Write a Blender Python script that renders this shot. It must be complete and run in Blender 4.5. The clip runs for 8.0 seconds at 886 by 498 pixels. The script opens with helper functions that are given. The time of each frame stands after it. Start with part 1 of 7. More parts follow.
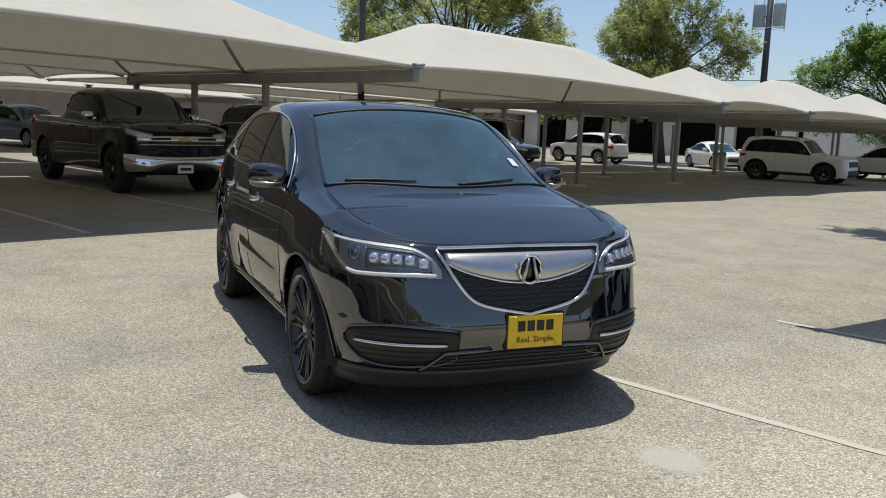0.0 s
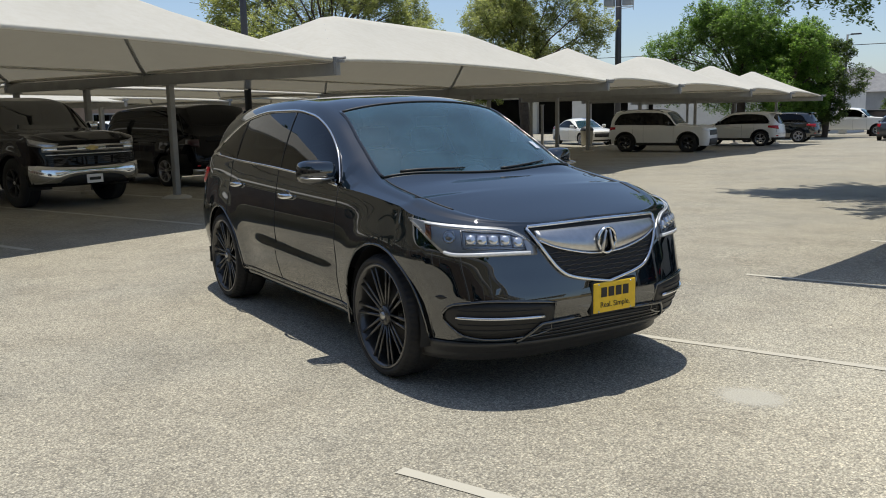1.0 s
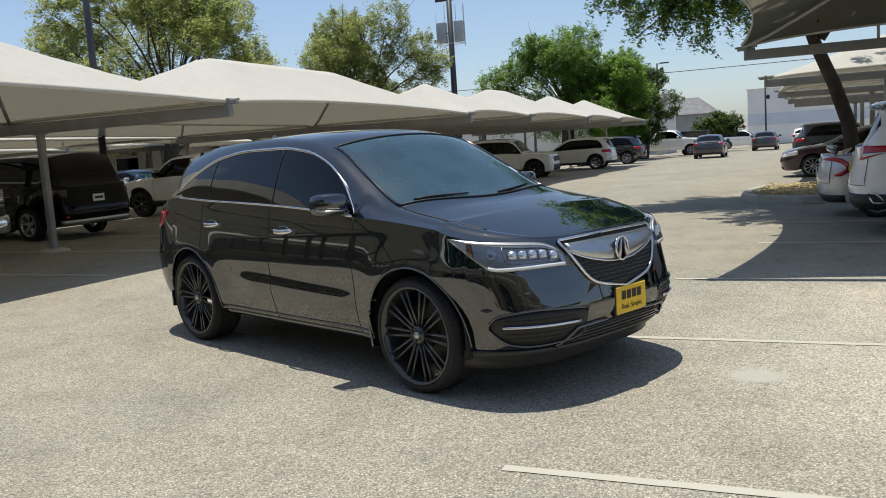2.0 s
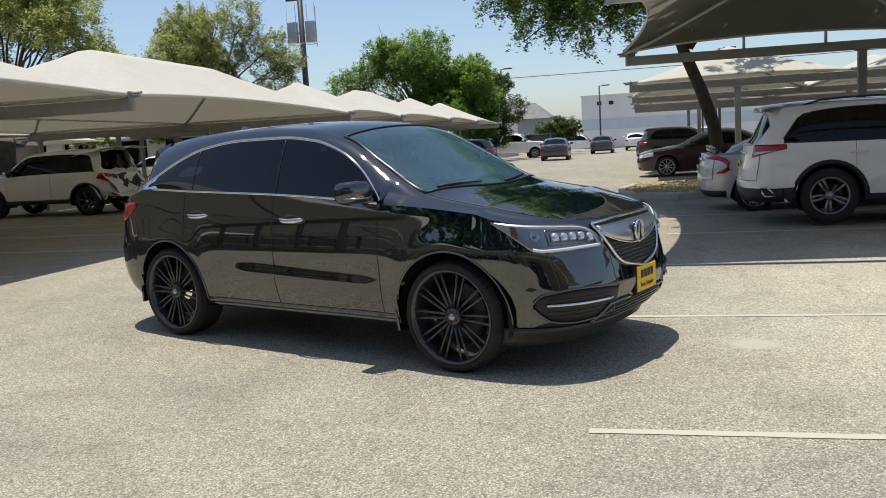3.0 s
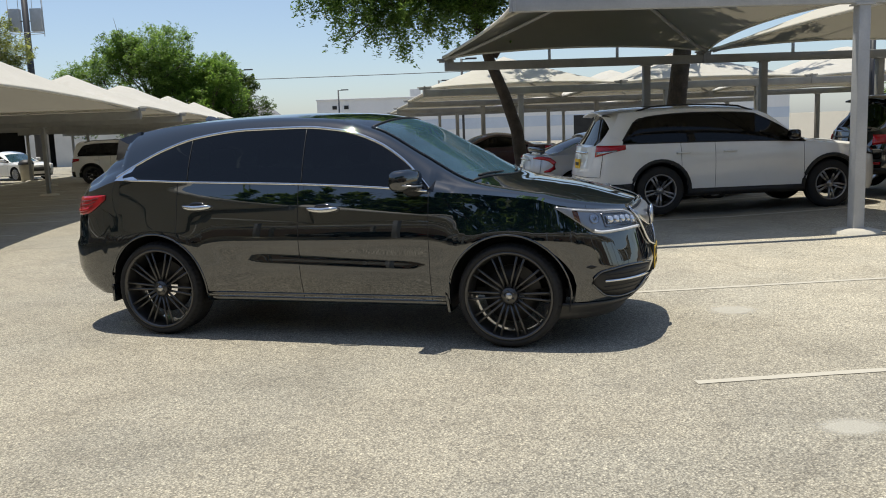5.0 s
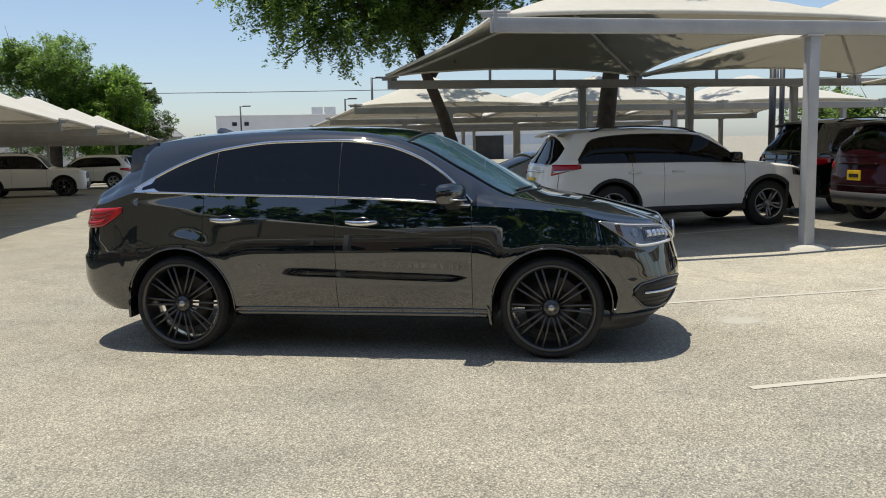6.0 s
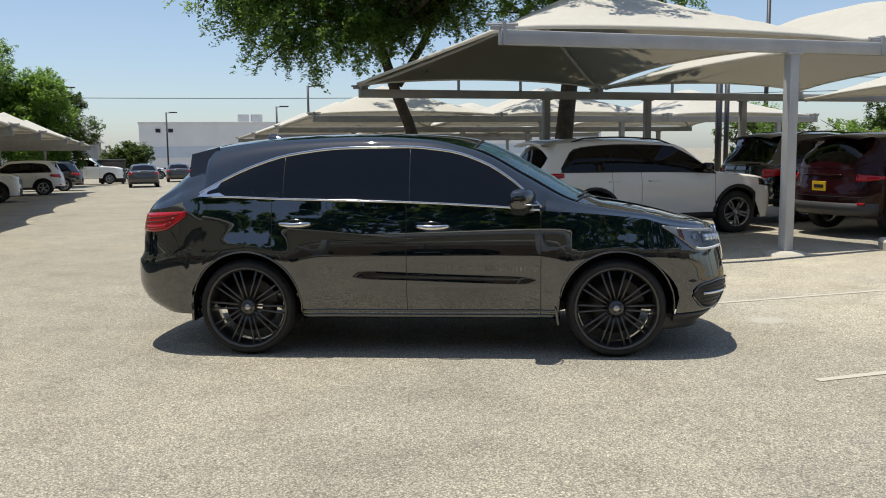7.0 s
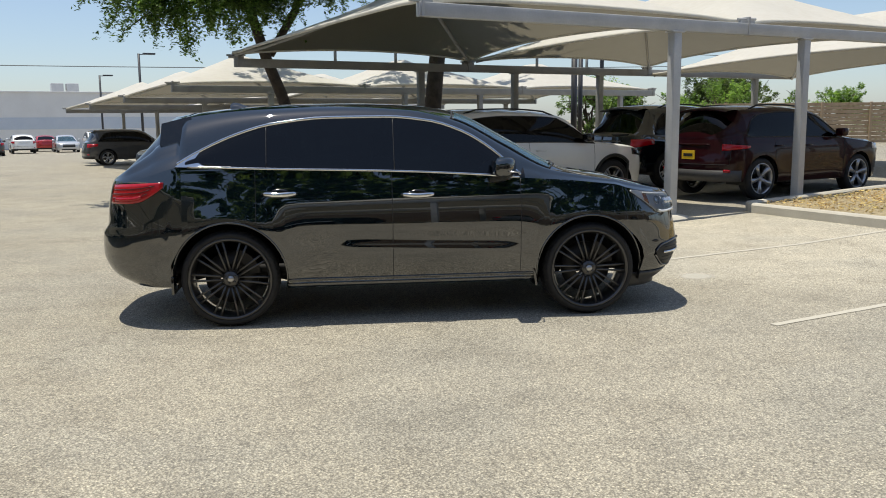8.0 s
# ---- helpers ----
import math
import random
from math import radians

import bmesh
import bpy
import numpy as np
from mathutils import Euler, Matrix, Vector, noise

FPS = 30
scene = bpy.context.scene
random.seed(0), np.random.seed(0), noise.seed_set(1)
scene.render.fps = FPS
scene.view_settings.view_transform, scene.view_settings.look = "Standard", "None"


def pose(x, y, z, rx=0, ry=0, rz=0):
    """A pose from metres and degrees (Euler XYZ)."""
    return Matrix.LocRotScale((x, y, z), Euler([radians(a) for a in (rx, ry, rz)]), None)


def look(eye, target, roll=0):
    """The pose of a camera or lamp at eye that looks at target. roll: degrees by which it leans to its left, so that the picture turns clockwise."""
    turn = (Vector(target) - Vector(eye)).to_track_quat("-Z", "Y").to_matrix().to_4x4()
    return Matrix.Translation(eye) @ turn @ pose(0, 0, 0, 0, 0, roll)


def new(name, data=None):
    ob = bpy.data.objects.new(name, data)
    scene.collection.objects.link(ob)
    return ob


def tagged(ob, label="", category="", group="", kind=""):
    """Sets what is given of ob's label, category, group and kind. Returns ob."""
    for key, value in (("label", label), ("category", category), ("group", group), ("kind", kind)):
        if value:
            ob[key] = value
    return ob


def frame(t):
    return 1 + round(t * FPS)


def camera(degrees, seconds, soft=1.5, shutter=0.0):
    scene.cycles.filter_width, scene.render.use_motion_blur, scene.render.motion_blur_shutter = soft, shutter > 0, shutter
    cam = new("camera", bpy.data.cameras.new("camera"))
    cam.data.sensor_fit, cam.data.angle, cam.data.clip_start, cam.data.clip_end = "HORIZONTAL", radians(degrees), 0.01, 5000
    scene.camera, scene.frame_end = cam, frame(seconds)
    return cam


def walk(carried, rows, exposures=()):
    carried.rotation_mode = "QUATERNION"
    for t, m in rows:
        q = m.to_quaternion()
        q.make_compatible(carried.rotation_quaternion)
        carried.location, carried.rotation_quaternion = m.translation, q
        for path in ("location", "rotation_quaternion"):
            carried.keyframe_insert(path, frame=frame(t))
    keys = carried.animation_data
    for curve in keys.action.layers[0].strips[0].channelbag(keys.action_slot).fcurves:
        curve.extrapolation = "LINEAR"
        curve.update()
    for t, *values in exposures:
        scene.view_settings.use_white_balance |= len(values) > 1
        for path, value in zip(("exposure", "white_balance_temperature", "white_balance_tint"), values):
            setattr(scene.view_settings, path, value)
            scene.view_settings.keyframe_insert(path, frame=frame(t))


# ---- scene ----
# The lot's grid is squared with the world: x across the stalls, y along the rows of shade canopies.
cam = camera(54.2, 8.0, 1.0)
TURN = pose(0, 0, 0, 0, 0, 43.6)
PATH = [
    (0, (-0.096, 0.235, 1.573), (-0.124, 2.214, 1.28), 2.1),
    (0.5, (-0.707, 0.091, 1.588), (-0.565, 2.064, 1.287), 0.3),
    (1, (-1.308, 0.013, 1.567), (-1.019, 1.967, 1.252), -1.2),
    (1.5, (-1.905, -0.095, 1.597), (-1.433, 1.83, 1.325), -2.7),
    (2, (-2.524, -0.043, 1.573), (-1.86, 1.827, 1.324), -3.8),
    (2.2, (-2.789, -0.023, 1.589), (-2.032, 1.81, 1.335), -3.7),
    (3.3, (-4.099, 0.475, 1.553), (-3.034, 2.146, 1.281), -3.0),
    (3.5, (-4.321, 0.597, 1.564), (-3.219, 2.243, 1.287), -2.8),
    (4, (-4.84, 0.911, 1.565), (-3.622, 2.48, 1.326), -3.0),
    (4.5, (-5.357, 1.178, 1.573), (-3.966, 2.588, 1.298), -2.7),
    (4.7, (-5.505, 1.296, 1.575), (-4.068, 2.657, 1.285), -2.5),
    (5.8, (-6.269, 2.108, 1.578), (-4.645, 3.247, 1.325), -1.3),
    (6, (-6.408, 2.297, 1.575), (-4.758, 3.4, 1.326), -1.2),
    (6.5, (-6.807, 2.697, 1.592), (-5.111, 3.729, 1.351), -0.8),
    (7, (-7.171, 3.143, 1.574), (-5.423, 4.086, 1.344), -0.6),
    (7.5, (-7.504, 3.656, 1.575), (-5.684, 4.446, 1.328), -0.7),
    (8, (-7.84, 4.173, 1.564), (-5.947, 4.746, 1.268), -0.5),
]
walk(cam, [(t, TURN @ look(eye, target, roll)) for t, eye, target, roll in PATH], [(0.0, -0.01, 6300, 10), (1.5, 0.06, 6320, 10), (3.5, 0.16, 6480, 10), (8.0, 0.16, 6500, 10)])

# ---- light ----
SUN_TO = Vector((-0.128, 0.115, 1.0)).normalized()
sun_elev = math.asin(SUN_TO.z)
sun_az = math.atan2(SUN_TO.x, SUN_TO.y)
world = bpy.data.worlds.new("world")
scene.world = world
world.use_nodes = True
wn = world.node_tree.nodes
wl = world.node_tree.links
sky = wn.new("ShaderNodeTexSky")
sky.sky_type = "NISHITA"
sky.sun_disc = False
sky.sun_elevation = sun_elev
sky.sun_rotation = sun_az
sky.air_density = 0.9
sky.dust_density = 0.7
sky.ozone_density = 1.7
wn["Background"].inputs[1].default_value = 0.12
haze = wn.new("ShaderNodeMix")
haze.data_type = "RGBA"
haze.blend_type = "MULTIPLY"
haze.inputs[0].default_value = 1.0
haze.inputs[7].default_value = (0.965, 1.0, 1.04, 1)
wl.new(sky.outputs[0], haze.inputs[6])
pale = wn.new("ShaderNodeMix")
pale.data_type = "RGBA"
pale.inputs[0].default_value = 0.20
pale.inputs[7].default_value = (3.8, 4.3, 5.1, 1)
wl.new(haze.outputs[2], pale.inputs[6])
wl.new(pale.outputs[2], wn["Background"].inputs[0])
sun = new("sun", bpy.data.lights.new("sun", "SUN"))
sun.data.energy = 4.2
sun.data.angle = radians(0.53)
sun.data.color = (1.0, 0.94, 0.81)
sun.matrix_world = look(SUN_TO * 60, (0, 0, 0))

# ---- materials ----
def mat(name):
    m = bpy.data.materials.new(name)
    m.use_nodes = True
    return m, m.node_tree.nodes, m.node_tree.links, m.node_tree.nodes["Principled BSDF"]


def noise_tex(n, l, scale, detail=6.0, rough=0.6, coord="Object"):
    tc = n.new("ShaderNodeTexCoord")
    t = n.new("ShaderNodeTexNoise")
    t.inputs["Scale"].default_value = scale
    t.inputs["Detail"].default_value = detail
    t.inputs["Roughness"].default_value = rough
    l.new(tc.outputs[coord], t.inputs["Vector"])
    return t


def ramp(n, l, src, stops):
    r = n.new("ShaderNodeValToRGB")
    while len(r.color_ramp.elements) < len(stops):
        r.color_ramp.elements.new(0.5)
    for e, (p, c) in zip(r.color_ramp.elements, stops):
        e.position = p
        e.color = (*c, 1) if len(c) == 3 else c
    l.new(src, r.inputs[0])
    return r


def mixc(n, l, a, b, fac, mode="MIX"):
    m = n.new("ShaderNodeMix")
    m.data_type = "RGBA"
    m.blend_type = mode
    for sock, v in ((m.inputs[6], a), (m.inputs[7], b), (m.inputs[0], fac)):
        if isinstance(v, (int, float)):
            sock.default_value = v
        elif isinstance(v, tuple):
            sock.default_value = (*v, 1)
        else:
            l.new(v, sock)
    return m.outputs[2]


def bump(n, l, p, src, strength=0.3, dist=0.01):
    b = n.new("ShaderNodeBump")
    b.inputs["Strength"].default_value = strength
    b.inputs["Distance"].default_value = dist
    l.new(src, b.inputs["Height"])
    l.new(b.outputs[0], p.inputs["Normal"])


def surface(name, c1, c2, scale=8.0, rough=0.6, metal=0.0, fine=60.0, relief=0.15, coat=0.0, dist=0.004):
    """A surface with a broad stain and a fine grain between two colours."""
    m, n, l, p = mat(name)
    a = noise_tex(n, l, scale)
    b = noise_tex(n, l, fine, 4.0)
    r = ramp(n, l, a.outputs[0], [(0.3, c1), (0.7, c2)])
    dark = tuple(v * 0.75 for v in c1)
    r2 = ramp(n, l, b.outputs[0], [(0.35, (0, 0, 0)), (0.65, (1, 1, 1))])
    col = mixc(n, l, r.outputs[0], dark, mixc(n, l, (0, 0, 0), r2.outputs[0], 0.25))
    l.new(col, p.inputs["Base Color"])
    p.inputs["Roughness"].default_value = rough
    p.inputs["Metallic"].default_value = metal
    p.inputs["Coat Weight"].default_value = coat
    p.inputs["Coat Roughness"].default_value = 0.05
    if relief:
        bump(n, l, p, b.outputs[0], relief, dist)
    return m


def paint(name, colour, rough=0.35, dust_sheen=0.12, metal=0.0, spec=0.3, coat_ior=1.5):
    """Car paint under a clear coat with a little dust."""
    m, n, l, p = mat(name)
    a = noise_tex(n, l, 3.0, 8.0, 0.7)
    r = ramp(n, l, a.outputs[0], [(0.45, (0, 0, 0)), (0.8, (dust_sheen, dust_sheen, dust_sheen))])
    col = mixc(n, l, colour, (0.30, 0.27, 0.22), r.outputs[0])
    l.new(col, p.inputs["Base Color"])
    p.inputs["Roughness"].default_value = rough
    p.inputs["Metallic"].default_value = metal
    p.inputs["Coat Weight"].default_value = 1.0
    p.inputs["Coat Roughness"].default_value = 0.015
    p.inputs["Coat IOR"].default_value = coat_ior
    p.inputs["Specular IOR Level"].default_value = spec
    return m


def glass(name, tint, ior=1.5, dust_sheen=0.0):
    """A thin pane: tinted see-through with a mirror gloss by Fresnel."""
    m, n, l, p = mat(name)
    n.remove(p)
    t = n.new("ShaderNodeBsdfTransparent")
    t.inputs[0].default_value = (*tint, 1)
    g = n.new("ShaderNodeBsdfGlossy")
    g.inputs["Roughness"].default_value = 0.01
    f = n.new("ShaderNodeFresnel")
    f.inputs[0].default_value = ior
    mx = n.new("ShaderNodeMixShader")
    l.new(f.outputs[0], mx.inputs[0])
    l.new(t.outputs[0], mx.inputs[1])
    l.new(g.outputs[0], mx.inputs[2])
    last = mx.outputs[0]
    if dust_sheen:
        # dusty film, coloured blue to stand in for mirrored sky
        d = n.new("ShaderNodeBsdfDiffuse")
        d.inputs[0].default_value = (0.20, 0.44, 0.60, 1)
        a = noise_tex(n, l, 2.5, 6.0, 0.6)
        r = ramp(n, l, a.outputs[0], [(0.3, (dust_sheen, dust_sheen, dust_sheen)), (0.75, (dust_sheen * 2.4,) * 3)])
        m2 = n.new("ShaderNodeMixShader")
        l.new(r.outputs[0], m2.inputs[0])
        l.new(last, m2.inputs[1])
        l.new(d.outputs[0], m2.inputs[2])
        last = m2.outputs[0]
    l.new(last, n["Material Output"].inputs[0])
    return m


def plain(name, colour, rough=0.4, metal=0.0, emit=0.0, coat=0.0):
    m, n, l, p = mat(name)
    a = noise_tex(n, l, 25.0, 5.0)
    c2 = tuple(min(1.0, v * 1.15 + 0.002) for v in colour)
    r = ramp(n, l, a.outputs[0], [(0.35, colour), (0.7, c2)])
    l.new(r.outputs[0], p.inputs["Base Color"])
    p.inputs["Roughness"].default_value = rough
    p.inputs["Metallic"].default_value = metal
    p.inputs["Coat Weight"].default_value = coat
    return m


def ground_material():
    m, n, l, p = mat("worn_pale_paving")
    big = noise_tex(n, l, 0.22, 5.0, 0.55)
    mid = noise_tex(n, l, 1.7, 8.0, 0.65)
    tc = n.new("ShaderNodeTexCoord")
    vor = n.new("ShaderNodeTexVoronoi")
    vor.inputs["Scale"].default_value = 90.0
    l.new(tc.outputs["Object"], vor.inputs["Vector"])
    sml = n.new("ShaderNodeTexVoronoi")
    sml.inputs["Scale"].default_value = 190.0
    l.new(tc.outputs["Object"], sml.inputs["Vector"])
    base = ramp(n, l, big.outputs[0], [(0.35, (0.378, 0.350, 0.278)), (0.65, (0.428, 0.397, 0.319))])
    stain = ramp(n, l, mid.outputs[0], [(0.36, (0.86, 0.855, 0.85)), (0.50, (0.98, 0.98, 0.98)), (0.66, (1.06, 1.06, 1.055))])
    c = mixc(n, l, base.outputs[0], stain.outputs[0], 1.0, "MULTIPLY")
    # wheel-worn lanes, greyer than the rest
    lane = noise_tex(n, l, 0.55, 3.0, 0.5)
    ln = ramp(n, l, lane.outputs[0], [(0.46, (1.0, 1.0, 1.0)), (0.60, (0.93, 0.945, 0.97))])
    c = mixc(n, l, c, ln.outputs[0], 1.0, "MULTIPLY")
    # stones set in a darker binder: each of its own shade, dark pits between
    stone = ramp(n, l, vor.outputs["Color"], [(0.10, (0.58, 0.58, 0.59)), (0.45, (1.0, 1.0, 1.0)), (0.75, (1.14, 1.13, 1.11)), (0.95, (1.55, 1.53, 1.48))])
    c = mixc(n, l, c, stone.outputs[0], 1.0, "MULTIPLY")
    pit = ramp(n, l, vor.outputs["Distance"], [(0.30, (1.08, 1.08, 1.08)), (0.62, (0.60, 0.59, 0.58))])
    c = mixc(n, l, c, pit.outputs[0], 0.85, "MULTIPLY")
    grit = ramp(n, l, sml.outputs["Color"], [(0.15, (0.66, 0.66, 0.66)), (0.5, (1.0, 1.0, 1.0)), (0.85, (1.30, 1.29, 1.26))])
    c = mixc(n, l, c, grit.outputs[0], 0.9, "MULTIPLY")
    # the stalls beside the island are bleached paler
    mp = n.new("ShaderNodeMapping")
    mp.vector_type = "TEXTURE"
    mp.inputs["Location"].default_value = (0.6, 5.2, 0.0)
    mp.inputs["Scale"].default_value = (4.2, 4.6, 8.0)
    blot = noise_tex(n, l, 0.9, 5.0, 0.6)
    bw = n.new("ShaderNodeVectorMath")
    bw.operation = "MULTIPLY_ADD"
    bw.inputs[1].default_value = (2.2, 2.2, 0.0)
    l.new(blot.outputs["Color"], bw.inputs[0])
    l.new(tc.outputs["Object"], bw.inputs[2])
    sh = n.new("ShaderNodeVectorMath")
    sh.operation = "SUBTRACT"
    sh.inputs[1].default_value = (1.1, 1.1, 0.0)
    l.new(bw.outputs[0], sh.inputs[0])
    l.new(sh.outputs[0], mp.inputs["Vector"])
    gr_ = n.new("ShaderNodeTexGradient")
    gr_.gradient_type = "SPHERICAL"
    l.new(mp.outputs[0], gr_.inputs[0])
    ble = ramp(n, l, gr_.outputs["Fac"], [(0.05, (1.0, 1.0, 1.0)), (0.45, (1.36, 1.355, 1.345))])
    c = mixc(n, l, c, ble.outputs[0], 1.0, "MULTIPLY")
    # fine wandering cracks
    wav = n.new("ShaderNodeTexVoronoi")
    wav.feature = "DISTANCE_TO_EDGE"
    wav.inputs["Scale"].default_value = 0.16
    dst = n.new("ShaderNodeVectorMath")
    dst.operation = "ADD"
    warp = noise_tex(n, l, 1.2, 6.0, 0.7)
    sc = n.new("ShaderNodeVectorMath")
    sc.operation = "SCALE"
    sc.inputs["Scale"].default_value = 1.4
    l.new(warp.outputs["Color"], sc.inputs[0])
    l.new(tc.outputs["Object"], dst.inputs[0])
    l.new(sc.outputs[0], dst.inputs[1])
    l.new(dst.outputs[0], wav.inputs["Vector"])
    crack = ramp(n, l, wav.outputs["Distance"], [(0.0, (0.55, 0.53, 0.51)), (0.003, (1.0, 1.0, 1.0))])
    c = mixc(n, l, c, crack.outputs[0], 0.6, "MULTIPLY")
    l.new(c, p.inputs["Base Color"])
    p.inputs["Roughness"].default_value = 0.85
    bump(n, l, p, vor.outputs["Distance"], 0.8, 0.005)
    return m


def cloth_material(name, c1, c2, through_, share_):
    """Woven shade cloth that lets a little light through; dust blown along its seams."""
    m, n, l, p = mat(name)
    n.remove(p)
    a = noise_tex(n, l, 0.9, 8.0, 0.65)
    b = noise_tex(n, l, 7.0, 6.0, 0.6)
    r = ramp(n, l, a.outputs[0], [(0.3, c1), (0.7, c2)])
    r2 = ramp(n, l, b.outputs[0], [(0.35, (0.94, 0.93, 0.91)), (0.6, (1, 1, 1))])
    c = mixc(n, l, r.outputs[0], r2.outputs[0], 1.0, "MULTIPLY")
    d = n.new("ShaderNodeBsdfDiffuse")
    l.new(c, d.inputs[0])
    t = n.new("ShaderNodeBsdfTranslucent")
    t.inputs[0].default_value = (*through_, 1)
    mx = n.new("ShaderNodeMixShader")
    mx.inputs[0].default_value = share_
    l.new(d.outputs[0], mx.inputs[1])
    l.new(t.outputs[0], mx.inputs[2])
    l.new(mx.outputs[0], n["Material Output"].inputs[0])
    return m


def leaf_material(name, c1, c2):
    m, n, l, p = mat(name)
    n.remove(p)
    g = n.new("ShaderNodeNewGeometry")
    r0 = ramp(n, l, g.outputs["Random Per Island"], [(0.0, c1), (1.0, c2)])
    pat = noise_tex(n, l, 0.75, 3.0, 0.6)
    rp = ramp(n, l, pat.outputs[0], [(0.36, (0.62, 0.66, 0.62)), (0.64, (1.28, 1.22, 1.15))])
    r = n.new("ShaderNodeMix")
    r.data_type = "RGBA"
    r.blend_type = "MULTIPLY"
    r.inputs[0].default_value = 1.0
    l.new(r0.outputs[0], r.inputs[6])
    l.new(rp.outputs[0], r.inputs[7])
    d = n.new("ShaderNodeBsdfPrincipled")
    d.inputs["Roughness"].default_value = 0.5
    l.new(r.outputs[2], d.inputs["Base Color"])
    t = n.new("ShaderNodeBsdfTranslucent")
    lt = mixc(n, l, r.outputs[2], (1.7, 1.7, 1.2), 1.0, "MULTIPLY")
    l.new(lt, t.inputs[0])
    mx = n.new("ShaderNodeMixShader")
    mx.inputs[0].default_value = 0.58
    l.new(d.outputs[0], mx.inputs[1])
    l.new(t.outputs[0], mx.inputs[2])
    l.new(mx.outputs[0], n["Material Output"].inputs[0])
    return m


M_GROUND = ground_material()
def line_material(wear=0.0):
    """Road paint worn through to the paving in flecks."""
    m, n, l, p = mat("worn_white_line_paint")
    a = noise_tex(n, l, 38.0, 6.0, 0.75)
    b = noise_tex(n, l, 1.1, 4.0, 0.6)
    add = n.new("ShaderNodeMath")
    add.operation = "ADD"
    l.new(a.outputs[0], add.inputs[0])
    l.new(b.outputs[0], add.inputs[1])
    r = ramp(n, l, add.outputs[0], [(0.88 + wear * 1.2, (0.50, 0.47, 0.39)), (1.06 + wear, (0.70 - wear, 0.685 - wear, 0.63 - wear))])
    l.new(r.outputs[0], p.inputs["Base Color"])
    p.inputs["Roughness"].default_value = 0.85
    bump(n, l, p, a.outputs[0], 0.3, 0.004)
    return m


M_LINE = line_material(0.135)
M_LINEFAINT = line_material(0.16)
M_CONCRETE = surface("concrete", (0.48, 0.45, 0.375), (0.58, 0.55, 0.47), 2.0, 0.85, fine=50.0, relief=0.3)
M_MULCH = surface("dry_mulch", (0.32, 0.25, 0.14), (0.52, 0.44, 0.28), 14.0, 0.95, fine=90.0, relief=1.0, dist=0.02)
M_STEEL = surface("grey_painted_steel", (0.40, 0.41, 0.42), (0.50, 0.51, 0.52), 2.5, 0.5, fine=40.0, relief=0.05)
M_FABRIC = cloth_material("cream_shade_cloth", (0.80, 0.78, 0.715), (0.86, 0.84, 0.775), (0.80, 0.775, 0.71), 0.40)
# darker tan copy of the cloth: canopy shade put into its underside
M_UNDERSHADE = cloth_material("shaded_tan_cloth", (0.25, 0.232, 0.19), (0.33, 0.31, 0.258), (0.385, 0.364, 0.308), 0.72)
M_BLACK = paint("black_paint", (0.002, 0.006, 0.009), 0.25, 0.002, 0.0, 0.0, 2.18)
M_BLACKOLD = paint("weathered_black_paint", (0.002, 0.002, 0.003), 0.3, 0.002, 0.0, 0.03, 1.32)
M_WHITE = paint("white_paint", (0.84, 0.84, 0.82), 0.4, 0.06)
M_CREAM = paint("off_white_paint", (0.76, 0.755, 0.72), 0.4, 0.06)
M_SILVER = paint("silver_paint", (0.60, 0.61, 0.63), 0.35, 0.05, 0.4)
M_MAROON = paint("maroon_paint", (0.018, 0.0015, 0.003), 0.35, 0.004, 0.0, 0.1, 1.3)
M_WINE = paint("dark_wine_paint", (0.030, 0.006, 0.010), 0.35, 0.03)
M_GREY = paint("dark_grey_paint", (0.05, 0.052, 0.056), 0.35, 0.05)
M_RED = paint("red_paint", (0.45, 0.02, 0.02), 0.35, 0.05)
M_BLUE = paint("blue_grey_paint", (0.10, 0.17, 0.26), 0.35, 0.05)
M_GOLD = paint("pale_gold_paint", (0.42, 0.38, 0.32), 0.35, 0.05, 0.4)
M_BADGE = plain("gold_badge", (0.55, 0.42, 0.16), 0.3, 0.6)
M_TINT = glass("dark_tinted_glass", (0.035, 0.045, 0.05), 1.58)
M_PANE = glass("parked_car_glass", (0.025, 0.028, 0.03), 1.42)
M_SCREEN = glass("mirroring_windscreen", (0.03, 0.035, 0.03), 2.3)
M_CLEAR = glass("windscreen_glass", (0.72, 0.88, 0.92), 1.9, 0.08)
M_LENS = glass("lamp_lens", (0.92, 0.93, 0.94), 1.35)
M_LIP = plain("grey_black_plastic", (0.034, 0.033, 0.031), 0.42)
M_GREYPLASTIC = plain("grey_bumper_plastic", (0.06, 0.06, 0.062), 0.5)
M_CHROME = plain("chrome", (0.72, 0.73, 0.74), 0.08, 1.0)
M_SATIN = plain("satin_chrome", (0.50, 0.50, 0.50), 0.30, 1.0)
M_TRIM = plain("black_plastic", (0.012, 0.012, 0.012), 0.55)
M_GLOSSBLK = plain("gloss_black_plastic", (0.006, 0.006, 0.007), 0.15, coat=0.5)
M_RUBBER = surface("tyre_rubber", (0.014, 0.014, 0.014), (0.024, 0.023, 0.022), 6.0, 0.8, fine=90.0, relief=0.2)
M_RIMBLK = plain("gloss_black_alloy", (0.055, 0.054, 0.053), 0.34, 0.6, coat=0.8)
M_ALLOY = plain("silver_alloy", (0.45, 0.45, 0.46), 0.3, 0.9)
M_GUNMETAL = plain("machined_dark_alloy", (0.30, 0.30, 0.31), 0.28, 0.9)
M_RUST = plain("dark_brown_steel", (0.050, 0.038, 0.032), 0.6)
M_DISC = plain("brake_steel", (0.030, 0.029, 0.028), 0.45, 0.6)
